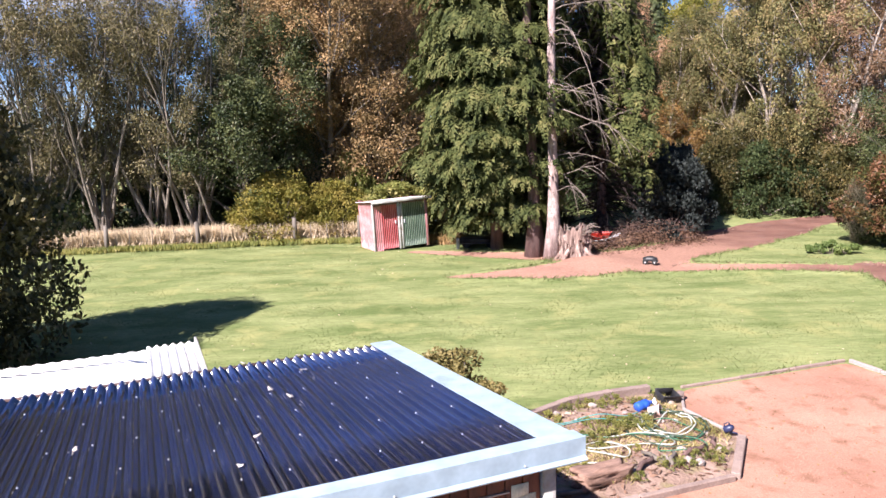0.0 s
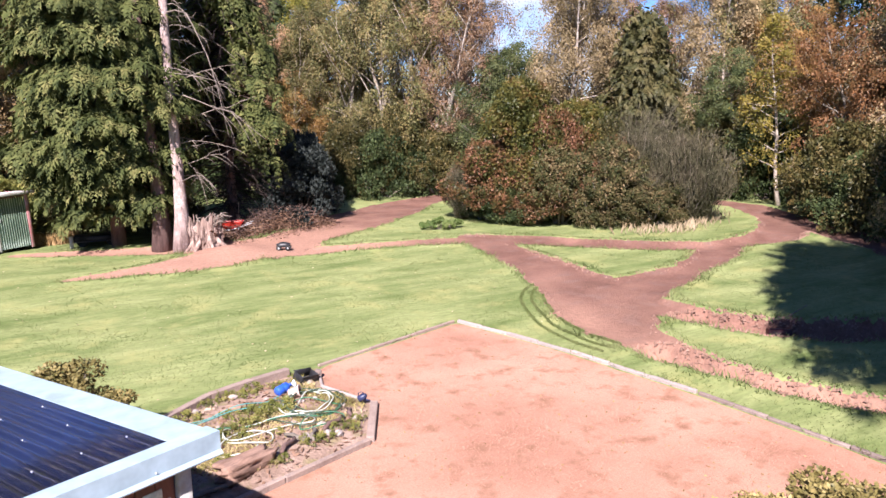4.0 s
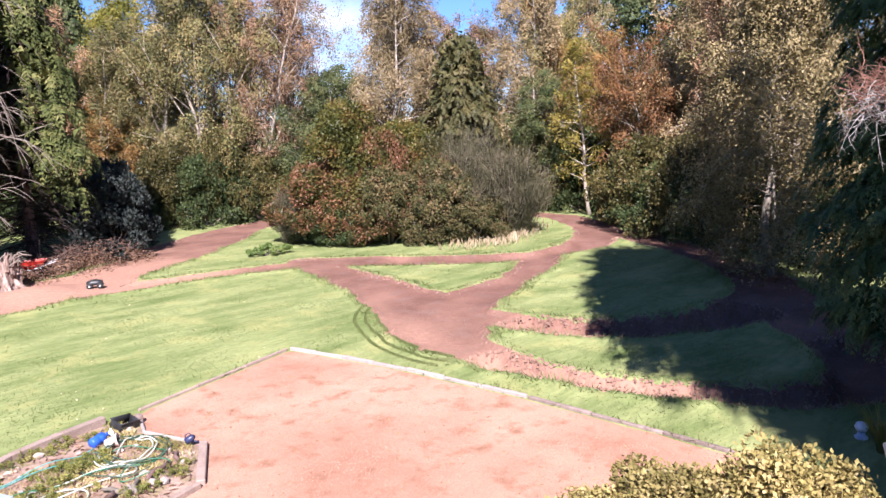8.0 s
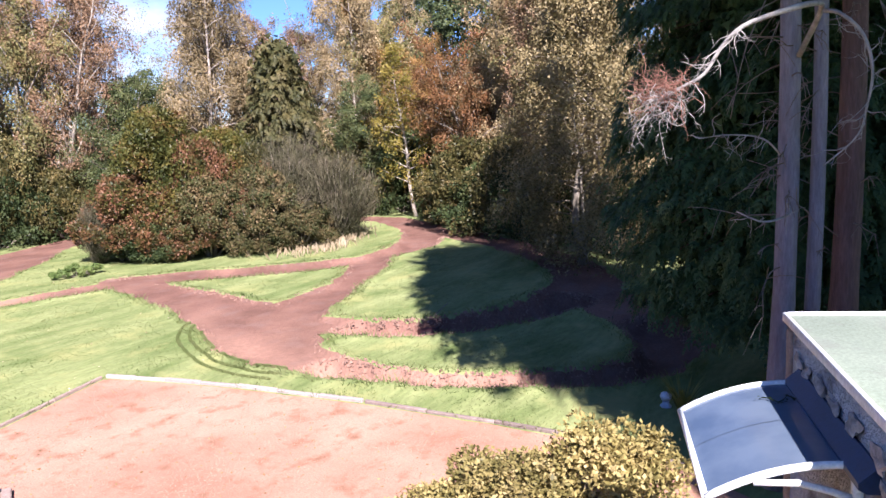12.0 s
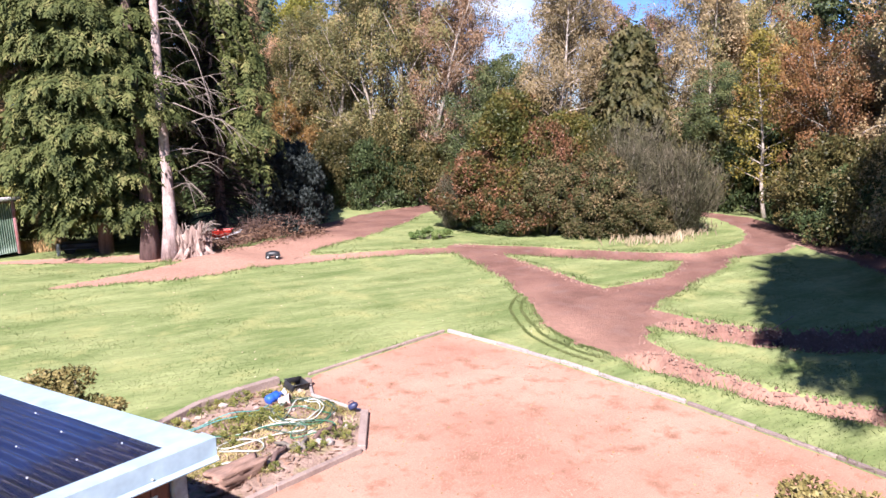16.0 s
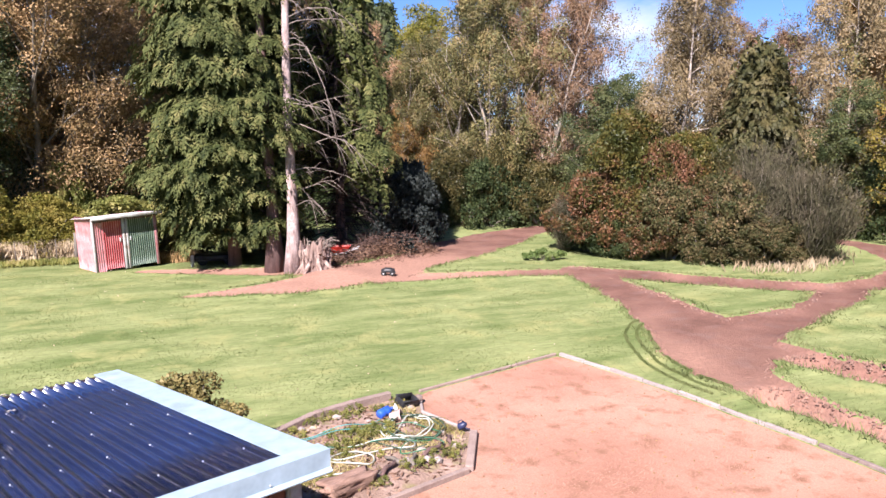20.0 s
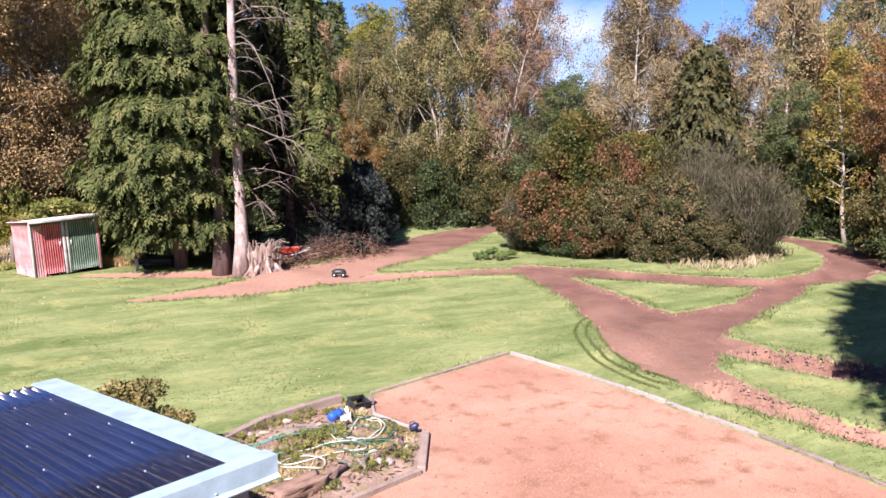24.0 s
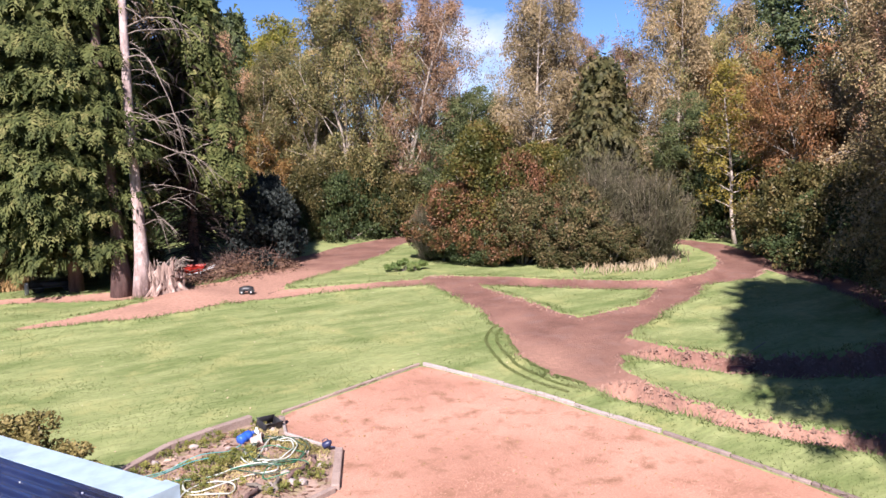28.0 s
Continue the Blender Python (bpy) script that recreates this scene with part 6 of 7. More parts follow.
for i in range(len(FX) - 1):
    for f in (0.25, 0.5, 0.75):
        x, y = FX[i] + f * (FX[i + 1] - FX[i]), FY[i] + f * (FY[i + 1] - FY[i])
        part("stake", Geo().tube([(x, y, -0.05), (x + 0.03 * math.sin(9 * x), y, 0.92)], [0.018, 0.015], 6), M_POST, fence)
for hgt in (0.2, 0.38, 0.56, 0.74, 0.9):
    part("wire", Geo().tube([(x, y, hgt + 0.01 * (i % 2)) for i, (x, y) in enumerate(zip(FX, FY))], np.full(6, 0.0025), 4), M_POST, fence)


def straw(n, seed, where, h):
    rg = R_(seed)
    x, y = where(rg, n)
    z = height(x, y)
    C = np.column_stack([x, y, z + h * 0.38])
    D = np.column_stack([rg.normal(size=n) * 0.35, rg.normal(size=n) * 0.35, np.ones(n)])
    return Geo().add(*leaves(rg, C, D, h, 0.045, face=unit(rg.normal(size=(n, 3)) * 0.45 + (-0.45, -0.6, 0.5))))


def along_fence(rg, n):
    x = rg.uniform(-19, -3.4, n)
    return x, np.interp(x, FX, FY) + 0.2 + np.abs(rg.normal(size=n)) * 0.9


def island_foot(rg, n):
    a = rg.choice(5, n, p=[0.3, 0.25, 0.2, 0.15, 0.1])
    cx, cy = np.array([20.4, 22.2, 23.6, 19.2, 25.0])[a], np.array([19.4, 20.0, 20.9, 20.2, 22.0])[a]
    return cx + rg.normal(size=n) * 0.6, cy + rg.normal(size=n) * 0.35


def shed_side(rg, n):
    return rg.uniform(-0.6, 0.9, n), 29.7 + np.abs(rg.normal(size=n)) * 0.5


tagged(part("dry_grass", straw(15000, 51, along_fence, 0.95), L_STRAW), "tall straw-coloured dry grass behind the fence", "dry grass", kind="stuff")
tagged(part("dry_grass", straw(420, 52, island_foot, 0.36), leafy("tan_grass", [(0.16, 0.12, 0.07), (0.25, 0.19, 0.12), (0.34, 0.27, 0.18), (0.42, 0.34, 0.25)], 0.7, 0.2, 0.1)), "pale dry grass tufts at the foot of the bushes", "dry grass", kind="stuff")
tagged(part("dry_grass", straw(1500, 53, shed_side, 0.5), L_BROWN), "dry grass beside the shed", "dry grass", kind="stuff")
tagged(part("fence_grass", straw(6000, 54, lambda rg, n: (lambda x: (x, np.interp(x, FX, FY) - 0.1 + rg.normal(size=n) * 0.25))(rg.uniform(-19, -3.2, n)), 0.30), L_WEED), "long green grass under the fence", "grass", kind="stuff")

# ---- timber edging of drive and bed ----
M_TIMBER = surface("weathered_edging", (0.20, 0.14, 0.12), (0.32, 0.245, 0.215), 3.0, 40.0, 0.9, bump=0.6, dist=0.01, stain=(0.25, 0.18, 0.15), stain_scale=3.0, rand=0.12)
M_KERB = surface("pale_concrete", (0.27, 0.22, 0.205), (0.38, 0.33, 0.31), 3.0, 50.0, 0.9, bump=0.5, stain=(0.22, 0.16, 0.14), stain_scale=3.0, rand=0.1)
M_DARKTIM = surface("dark_edging", (0.14, 0.10, 0.09), (0.26, 0.20, 0.18), 3.0, 40.0, 0.9, bump=0.6, rand=0.15)


def run(points, length, width, h0, h1, mat_, name, parent, gap=0.012):
    for p, q in zip(points, points[1:]):
        p, q = np.array(p, float), np.array(q, float)
        L = np.linalg.norm(q - p)
        k = max(1, round(L / length))
        for i in range(k):
            a, b = p + (q - p) * i / k, p + (q - p) * (i + 1) / k
            d = (b - a) / np.linalg.norm(b - a) * gap / 2
            g, m = slab(a + d, b - d, width, h0, h1, 0.012)
            part(name, g, mat_, parent, m=m @ pose(0, 0, 0.008 * math.sin(i * 2.3 + p[0])), smooth=False)


edging = thing("drive_edging", "weathered timber and concrete edging round the gravel drive", "edging", pose(0, 0, 0))
run([(4.05, 12.10), (7.53, 13.24)], 1.2, 0.055, -0.1, 0.055, M_TIMBER, "board", edging)
run([(7.61, 13.21), (8.02, 11.9), (8.42, 10.3), (8.88, 7.7)], 0.9, 0.075, -0.1, 0.06, M_KERB, "kerb", edging)
run([(8.88, 7.66), (9.13, 5.3), (9.23, 3.9), (9.0, 2.3)], 1.5, 0.07, -0.1, 0.05, M_DARKTIM, "board", edging)
bed_edging = thing("bed_edging", "timber sleepers edging the weedy bed", "edging", pose(0, 0, 0))
run([(1.15, 10.75), (2.0, 11.42), (2.75, 11.72), (3.45, 11.92)], 1.2, 0.12, -0.1, 0.15, M_TIMBER, "sleeper", bed_edging)
run([(3.95, 11.75), (3.78, 11.1), (4.24, 9.98)], 0.9, 0.05, -0.1, 0.05, M_KERB, "board", bed_edging)
run([(4.24, 9.96), (3.67, 8.77)], 1.5, 0.12, -0.1, 0.085, M_TIMBER, "sleeper", bed_edging)
run([(3.65, 8.75), (2.3, 8.28), (0.7, 7.66)], 1.4, 0.08, -0.1, 0.08, M_TIMBER, "board", bed_edging)

# ---- things in the bed ----
M_HOSEW = surface("white_hose", (0.36, 0.38, 0.34), (0.50, 0.51, 0.46), 4.0, 60.0, 0.4, bump=0.05)
M_HOSEG = surface("green_hose", (0.02, 0.11, 0.06), (0.04, 0.18, 0.10), 4.0, 60.0, 0.35, bump=0.05)
M_HOSED = surface("dark_green_hose", (0.03, 0.06, 0.04), (0.06, 0.10, 0.07), 4.0, 60.0, 0.4, bump=0.05)
M_HOSET = surface("teal_hose", (0.05, 0.24, 0.24), (0.10, 0.36, 0.36), 4.0, 60.0, 0.35, bump=0.05)


def hose(label, mat_, ctrl, r, lift=0.03, seed=0):
    L = smooth_line(ctrl, 10)
    z = height(L[:, 0], L[:, 1]) + lift + r + 0.02 * np.sin(np.arange(len(L)) * 0.37 + seed)
    return tagged(part("garden_hose", Geo().tube(np.column_stack([L, z]), np.full(len(L), 0.75 * r), 7), mat_), label, "hose", "hoses in the bed")


def coil(cx, cy, rx, ry, turns, turn, seed, tail=()):
    rg = R_(seed)
    a = np.arange(0, turns * 2 * math.pi, 0.7)
    c, s = math.cos(radians(turn)), math.sin(radians(turn))
    j = 1 + 0.10 * np.sin(a * 0.31 + seed) + rg.normal(size=len(a)) * 0.03
    x, y = rx * np.cos(a) * j, ry * np.sin(a) * j
    return [(cx + c * p - s * q, cy + s * p + c * q) for p, q in zip(x, y)] + list(tail)


hose("loosely coiled white garden hose on the weedy bed", M_HOSEW, coil(3.30, 10.42, 0.50, 0.34, 2.2, 40, 1, [(2.9, 10.1), (2.5, 9.98), (2.0, 10.05), (1.9, 9.75), (2.25, 9.62), (2.75, 9.75), (3.1, 9.55), (3.15, 9.9), (2.6, 10.02)]), 0.015, 0.04)
hose("white hose looping over bare soil", M_HOSEW, [(1.85, 9.95), (1.95, 9.62), (2.35, 9.35), (2.5, 9.6), (2.15, 9.9), (1.8, 9.6), (1.75, 9.3), (2.05, 9.2), (2.25, 9.35)], 0.014, 0.03, 2)
hose("dark green garden hose coiled on the weedy bed", M_HOSED, coil(3.38, 10.30, 0.56, 0.46, 2.6, 60, 3, [(2.9, 10.6), (2.6, 10.1), (2.9, 9.6), (3.3, 9.5)]), 0.011, 0.06, 1)
hose("green garden hose winding along the bed", M_HOSEG, [(1.2, 9.95), (1.8, 10.05), (2.3, 10.0), (2.8, 9.95), (3.25, 9.9), (3.6, 9.6), (3.2, 9.35), (2.9, 9.5), (3.1, 9.75), (3.5, 9.8), (3.7, 10.1), (3.4, 10.5), (3.0, 10.55)], 0.011, 0.05, 4)
hose("thin teal hose stretched out of the bed", M_HOSET, [(0.8, 10.05), (1.4, 10.4), (2.0, 10.55), (2.6, 10.65), (2.95, 10.75)], 0.009, 0.06, 5)
hose("thin teal hose stretched out of the bed", M_HOSET, [(0.8, 9.95), (1.4, 10.3), (2.0, 10.42), (2.7, 10.4)], 0.009, 0.08, 6)


def lathe(profile, n=20):
    """Turned shape from (radius, height) pairs."""
    th = np.arange(n) * 2 * np.pi / n
    V = np.array([[(r * math.cos(a), r * math.sin(a), z) for a in th] for r, z in profile]).reshape(-1, 3)
    k = len(profile)
    i, j = np.meshgrid(np.arange(k - 1), np.arange(n), indexing="ij")
    j2 = (j + 1) % n
    return Geo().add(V, np.stack([i * n + j, i * n + j2, (i + 1) * n + j2, (i + 1) * n + j], -1).reshape(-1, 4))


M_BLACK = surface("black_plastic", (0.012, 0.012, 0.014), (0.03, 0.03, 0.034), 4.0, 50.0, 0.45, bump=0.1)
M_BLUE = surface("blue_plastic", (0.015, 0.06, 0.36), (0.03, 0.11, 0.50), 4.0, 50.0, 0.4, bump=0.1)
M_NAVY = surface("navy_plastic", (0.012, 0.016, 0.05), (0.03, 0.036, 0.09), 4.0, 50.0, 0.4, bump=0.1)
tub = thing("plastic_crate", "black plastic crate tipped up in the bed", "crate", pose(3.62, 11.46, 0.11, 14, 8, 20) @ Matrix.Scale(0.8, 4))
part("base", Geo().box((-0.21, -0.14, -0.09), (0.21, 0.14, -0.075), 0.004), M_BLACK, tub)
for lo, hi in (((-0.22, -0.15, -0.09), (0.22, -0.135, 0.09)), ((-0.22, 0.135, -0.09), (0.22, 0.15, 0.09)), ((-0.22, -0.134, -0.09), (-0.205, 0.134, 0.09)), ((0.205, -0.134, -0.09), (0.22, 0.134, 0.09))):
    part("side", Geo().box(lo, hi, 0.004), M_BLACK, tub)
for y_ in (-0.16, 0.16):
    part("rim", Geo().tube([(-0.23, y_, 0.09), (0.23, y_, 0.09)], [0.012, 0.012], 6), M_BLACK, tub)
post_ = thing("bed_post", "short dark wooden peg at the bed corner", "peg", pose(3.88, 11.58, 0.0))
part("peg", Geo().box((-0.05, -0.05, -0.05), (0.05, 0.05, 0.14), 0.012), M_DARKTIM, post_)
can = thing("blue_can", "bright blue plastic can lying in the bed", "can", pose(3.10, 11.03, 0.14, 0, 82, 25) @ Matrix.Scale(0.66, 4))
part("body", lathe([(0.001, -0.21), (0.10, -0.21), (0.12, -0.18), (0.12, -0.04), (0.108, -0.02), (0.12, 0.0), (0.12, 0.12), (0.06, 0.18), (0.04, 0.20), (0.001, 0.20)]), M_BLUE, can)
part("cap", lathe([(0.001, 0.20), (0.045, 0.20), (0.045, 0.25), (0.001, 0.25)]), M_BLUE, can)
part("handle", Geo().tube([(0.11, 0, -0.12), (0.17, 0, -0.09), (0.17, 0, 0.05), (0.11, 0, 0.09)], np.full(4, 0.016), 6), M_BLUE, can)
jug = thing("white_bottle", "white plastic bottle beside the blue can", "bottle", pose(3.32, 11.17, 0.07) @ Matrix.Scale(0.55, 4))
part("body", lathe([(0.001, 0.0), (0.07, 0.0), (0.075, 0.02), (0.075, 0.14), (0.03, 0.19), (0.03, 0.21), (0.001, 0.21)]), M_PLASTIC, jug)
part("cap", lathe([(0.001, 0.205), (0.034, 0.205), (0.034, 0.235), (0.001, 0.235)]), M_PLASTIC, jug)
pot = thing("pink_pot", "pale pink flowerpot lying among the weeds", "flowerpot", pose(3.22, 10.82, 0.13, 75, 0, 60))
part("body", lathe([(0.001, -0.09), (0.065, -0.09), (0.09, 0.08), (0.10, 0.08), (0.10, 0.10), (0.085, 0.10), (0.06, -0.07), (0.001, -0.07)]), surface("pink_clay", (0.55, 0.38, 0.34), (0.68, 0.50, 0.45), 6.0, 40.0, 0.8), pot)
drill = thing("watering_jug", "dark blue plastic jug on the bed edge", "jug", pose(4.08, 10.05, 0.13, 0, 60, -30) @ Matrix.Scale(0.54, 4))
part("body", lathe([(0.001, -0.13), (0.085, -0.13), (0.10, -0.10), (0.10, 0.06), (0.06, 0.12), (0.045, 0.14), (0.001, 0.14)]), M_NAVY, drill)
part("spout", Geo().tube([(0.08, 0, 0.02), (0.16, 0, 0.08), (0.20, 0, 0.14)], [0.03, 0.022, 0.02], 8), M_NAVY, drill)
part("handle", Geo().tube([(-0.09, 0, -0.08), (-0.16, 0, -0.05), (-0.16, 0, 0.06), (-0.08, 0, 0.09)], np.full(4, 0.014), 6), M_NAVY, drill)
block = thing("timber_block", "rotting split timber block beside the outbuilding", "timber", pose(1.95, 8.72, 0.12, 0, 4, 34))
bm = bmesh.new()
bmesh.ops.create_cube(bm, size=1)
bmesh.ops.subdivide_edges(bm, edges=bm.edges[:], cuts=9, use_grid_fill=True)
for v in bm.verts:
    v.co = Vector((v.co.x * 0.78, v.co.y * 0.27, v.co.z * 0.24)) * (1 + 0.34 * noise.noise(v.co * 3.3) + 0.22 * noise.noise(Vector((v.co.x * 2, v.co.y * 14, v.co.z * 14))))
part("log", Geo().bm(bm), surface("rotten_timber", (0.16, 0.09, 0.065), (0.36, 0.23, 0.18), 4.0, 40.0, 0.9, bump=0.9, stretch=(0.3, 2, 2)), block)
for i, (x, y, s, tn) in enumerate(((1.45, 8.35, 0.8, 20), (2.6, 9.05, 0.5, 50), (3.0, 9.2, 0.45, 70), (3.35, 9.35, 0.5, 35), (2.3, 8.95, 0.45, 10), (3.75, 9.75, 0.3, 80), (2.75, 9.25, 0.4, 120))):
    g = Geo().tube([(-s / 2, 0, 0.05), (-s / 6, 0.03, 0.07), (s / 5, -0.02, 0.06), (s / 2, 0.02, 0.05)], [0.028, 0.034, 0.030, 0.018], 7)
    tagged(part("branch_piece", g, M_REDBARK if i % 2 else M_POST, m=pose(x, y, height(x, y), 0, 0, tn)), "short broken branch lying in the bed", "branch", "branches in the bed")
stones = R_(61)
for i in range(26):
    bm = bmesh.new()
    s = stones.uniform(0.03, 0.075)
    bmesh.ops.create_icosphere(bm, subdivisions=1, radius=s)
    for v in bm.verts:
        v.co = Vector((v.co.x * 1.3, v.co.y, v.co.z * 0.7)) * (1 + 0.4 * noise.noise(v.co * 20 + Vector((i, 0, 0))))
    x, y = stones.uniform(1.7, 4.0), stones.uniform(8.9, 11.4)
    if polygon_distance(np.array([x]), np.array([y]), BED)[0] > -0.15:
        x, y = 2.9, 9.0 + 0.05 * i
    tagged(part("stone", Geo().bm(bm), M_KERB, smooth=False, m=pose(x, y, height(x, y) + s * 0.4, 0, 0, stones.uniform(0, 360))), "small pale stone lying on the bed", "stone", "stones in the bed")
chips = R_(64)
x, y = chips.uniform(1.2, 4.1, 900), chips.uniform(8.3, 11.6, 900)
k = polygon_distance(x, y, BED) < -0.12
C = np.column_stack([x[k], y[k], height(x[k], y[k]) + 0.015])
tagged(part("bark_chips", Geo().add(*leaves(chips, C, chips.normal(size=C.shape) * (1, 1, 0.12), 0.11, 0.04)), leafy("bark_chip", [(0.09, 0.05, 0.035), (0.17, 0.10, 0.07), (0.27, 0.17, 0.13), (0.40, 0.31, 0.26)], 0.9, 0.0, 0.0)), "broken bark and wood chips on the bed", "bark", kind="stuff")
WEEDS = [(2.45, 10.25, 1.1), (2.9, 10.5, 1.0), (2.0, 9.95, 0.9), (1.6, 9.9, 0.9), (3.3, 10.9, 0.7), (2.75, 10.35, 0.8), (2.35, 10.1, 0.7), (3.0, 10.6, 0.6), (2.2, 11.35, 0.8), (2.7, 11.45, 0.7), (1.5, 10.75, 0.9), (1.25, 10.3, 0.8), (3.4, 9.25, 0.7), (2.9, 9.0, 0.7), (2.4, 8.75, 0.6), (3.75, 9.5, 0.6), (3.5, 11.6, 0.6), (1.75, 9.2, 0.6), (2.1, 10.5, 0.6), (3.9, 10.6, 0.45), (3.3, 9.75, 0.4), (2.55, 10.45, 0.7), (2.95, 10.25, 0.6), (2.15, 9.75, 0.5), (2.6, 9.7, 0.5), (3.1, 11.35, 0.6), (2.5, 11.2, 0.7), (1.9, 11.1, 0.6), (3.15, 9.05, 0.6), (3.6, 9.2, 0.5)]
def in_bed(rg, n):
    """Thin turf between the hoses, in patches."""
    x, y = rg.uniform(1.3, 4.1, 4 * n), rg.uniform(8.6, 11.6, 4 * n)
    k = (polygon_distance(x, y, BED) < -0.10) & (wobble(x, y, 1.6, 1.0, 67) + rg.normal(size=4 * n) * 0.15 > 0.12)
    return x[k][:n], y[k][:n]


x, y = in_bed(R_(66), 5200)
C = np.column_stack([x, y, height(x, y) + 0.03])
turf = R_(68)
D = np.column_stack([turf.normal(size=(len(C), 2)) * 0.8, np.ones(len(C))])
tagged(part("bed_grass", Geo().add(*leaves(turf, C, D, 0.085, 0.012, tri=True)), leafy("thin_bed_turf", [(0.10, 0.09, 0.035), (0.19, 0.18, 0.06), (0.31, 0.27, 0.11), (0.46, 0.38, 0.21)], 0.6, 0.3, single=0.5)), "thin yellow-green grass between the hoses in the bed", "grass", kind="stuff")
s_, c_ = lumpy(R_(62), (0.36, 0.30, 0.13), 22, 900, 0.035)
plant("weed", "low yellow-green weeds growing in the bed", "weed", s_, c_, M_BARK, L_WEED, [(x, y, 47 * i, s) for i, (x, y, s) in enumerate(WEEDS)], "weeds in the bed", "stem", "leaves")

# ---- things about the track ----
# unclear dark red thing, given a barrel's shape
barrel = thing("barrel", "barrel-shaped stand-in for the shaded dark red thing in the trench", "barrel", pose(13.42, 9.62, height(13.42, 9.62) + 0.15, 0, 90, -38) @ Matrix.Diagonal((0.62, 0.62, 0.62, 1)))
# the trench shade is put into this near-black red
M_BARREL = surface("shade_dark_red", (0.03, 0.008, 0.009), (0.055, 0.014, 0.014), 4.0, 40.0, 0.5, bump=0.2)
part("body", lathe([(0.001, -0.38), (0.22, -0.38), (0.24, -0.36), (0.25, 0.0), (0.24, 0.36), (0.22, 0.38), (0.001, 0.38)], 24), M_BARREL, barrel)
for z in (-0.36, -0.13, 0.13, 0.36):
    part("hoop", lathe([(0.238, z - 0.015), (0.258, z - 0.01), (0.258, z + 0.01), (0.238, z + 0.015)], 24), M_BARREL, barrel)
stick = tagged(part("stick", Geo().tube([(13.75, 9.7, 0.02), (13.85, 9.55, 0.18), (13.98, 9.4, 0.34)], [0.014, 0.012, 0.010], 6), M_DEAD), "thin pale stick leaning by the trench", "stick")

M_TYRE = surface("tyre_rubber", (0.012, 0.012, 0.012), (0.025, 0.025, 0.025), 6.0, 60.0, 0.85, bump=0.4)
M_GREYPL = surface("grey_shell", (0.04, 0.04, 0.05), (0.09, 0.09, 0.10), 6.0, 60.0, 0.3, bump=0.05)
CARX, CARY = 6.85, 23.75
rc = thing("toy_car", "small black radio-controlled toy truck on the dirt track", "toy car", pose(CARX, CARY, height(CARX, CARY), 0, 0, -20))
bm = bmesh.new()
bmesh.ops.create_cube(bm, size=1)
bmesh.ops.subdivide_edges(bm, edges=bm.edges[:], cuts=2, use_grid_fill=True)
for v in bm.verts:
    x, y, z = v.co
    v.co = Vector((x * 0.46, y * (0.22 if z < 0.2 else 0.15), 0.16 + z * 0.11 + (0.05 if z > 0.3 and abs(x) < 0.3 else 0)))
part("body", Geo().bm(bm), M_BLACK, rc)
part("bumper", Geo().box((0.22, -0.10, 0.08), (0.26, 0.10, 0.12), 0.008), M_GREYPL, rc)
part("windscreen", Geo().box((0.02, -0.075, 0.235), (0.10, 0.075, 0.265), 0.006), M_GREYPL, rc)
for sx in (-0.15, 0.15):
    for sy in (-0.15, 0.15):
        tyre = part("wheel", lathe([(0.03, -0.04), (0.075, -0.04), (0.085, -0.03), (0.085, 0.03), (0.075, 0.04), (0.03, 0.04)], 16), M_TYRE, rc, m=pose(sx, sy, 0.085, 90))
        part("rim", lathe([(0.001, -0.036), (0.04, -0.036), (0.04, 0.036), (0.001, 0.036)], 12), M_SCREW, tyre)

barrow = thing("wheelbarrow", "red wheelbarrow half hidden behind the stump", "wheelbarrow", pose(6.0, 27.5, height(6.0, 27.5), 0, 0, -20))
bm = bmesh.new()
for z, s in ((0.30, 0.6), (0.58, 1.0)):
    for x, y in ((-0.38, -0.28), (0.42, -0.28), (0.42, 0.28), (-0.38, 0.28)):
        bm.verts.new((x * s, y * s, z))
bm.verts.ensure_lookup_table()
vv = bm.verts
bm.faces.new([vv[i] for i in (3, 2, 1, 0)])
for i in range(4):
    bm.faces.new([vv[i], vv[(i + 1) % 4], vv[4 + (i + 1) % 4], vv[4 + i]])
bmesh.ops.solidify(bm, geom=bm.faces[:], thickness=0.015)
part("tray", Geo().bm(bm), surface("red_enamel", (0.50, 0.03, 0.02), (0.65, 0.06, 0.04), 4.0, 40.0, 0.45), barrow, "red enamelled tray", False)
for sy in (-0.22, 0.22):
    part("handle", Geo().tube([(-0.45, sy * 0.5, 0.2), (0.2, sy, 0.34), (0.75, sy * 1.2, 0.52)], np.full(3, 0.018), 7), M_SCREW, barrow)
    part("leg", Geo().tube([(0.25, sy, 0.34), (0.3, sy, 0.0)], [0.016, 0.016], 6), M_SCREW, barrow)
part("wheel", lathe([(0.05, -0.04), (0.15, -0.04), (0.18, -0.02), (0.18, 0.02), (0.15, 0.04), (0.05, 0.04)], 18), M_TYRE, barrow, m=pose(-0.5, 0, 0.18, 90))

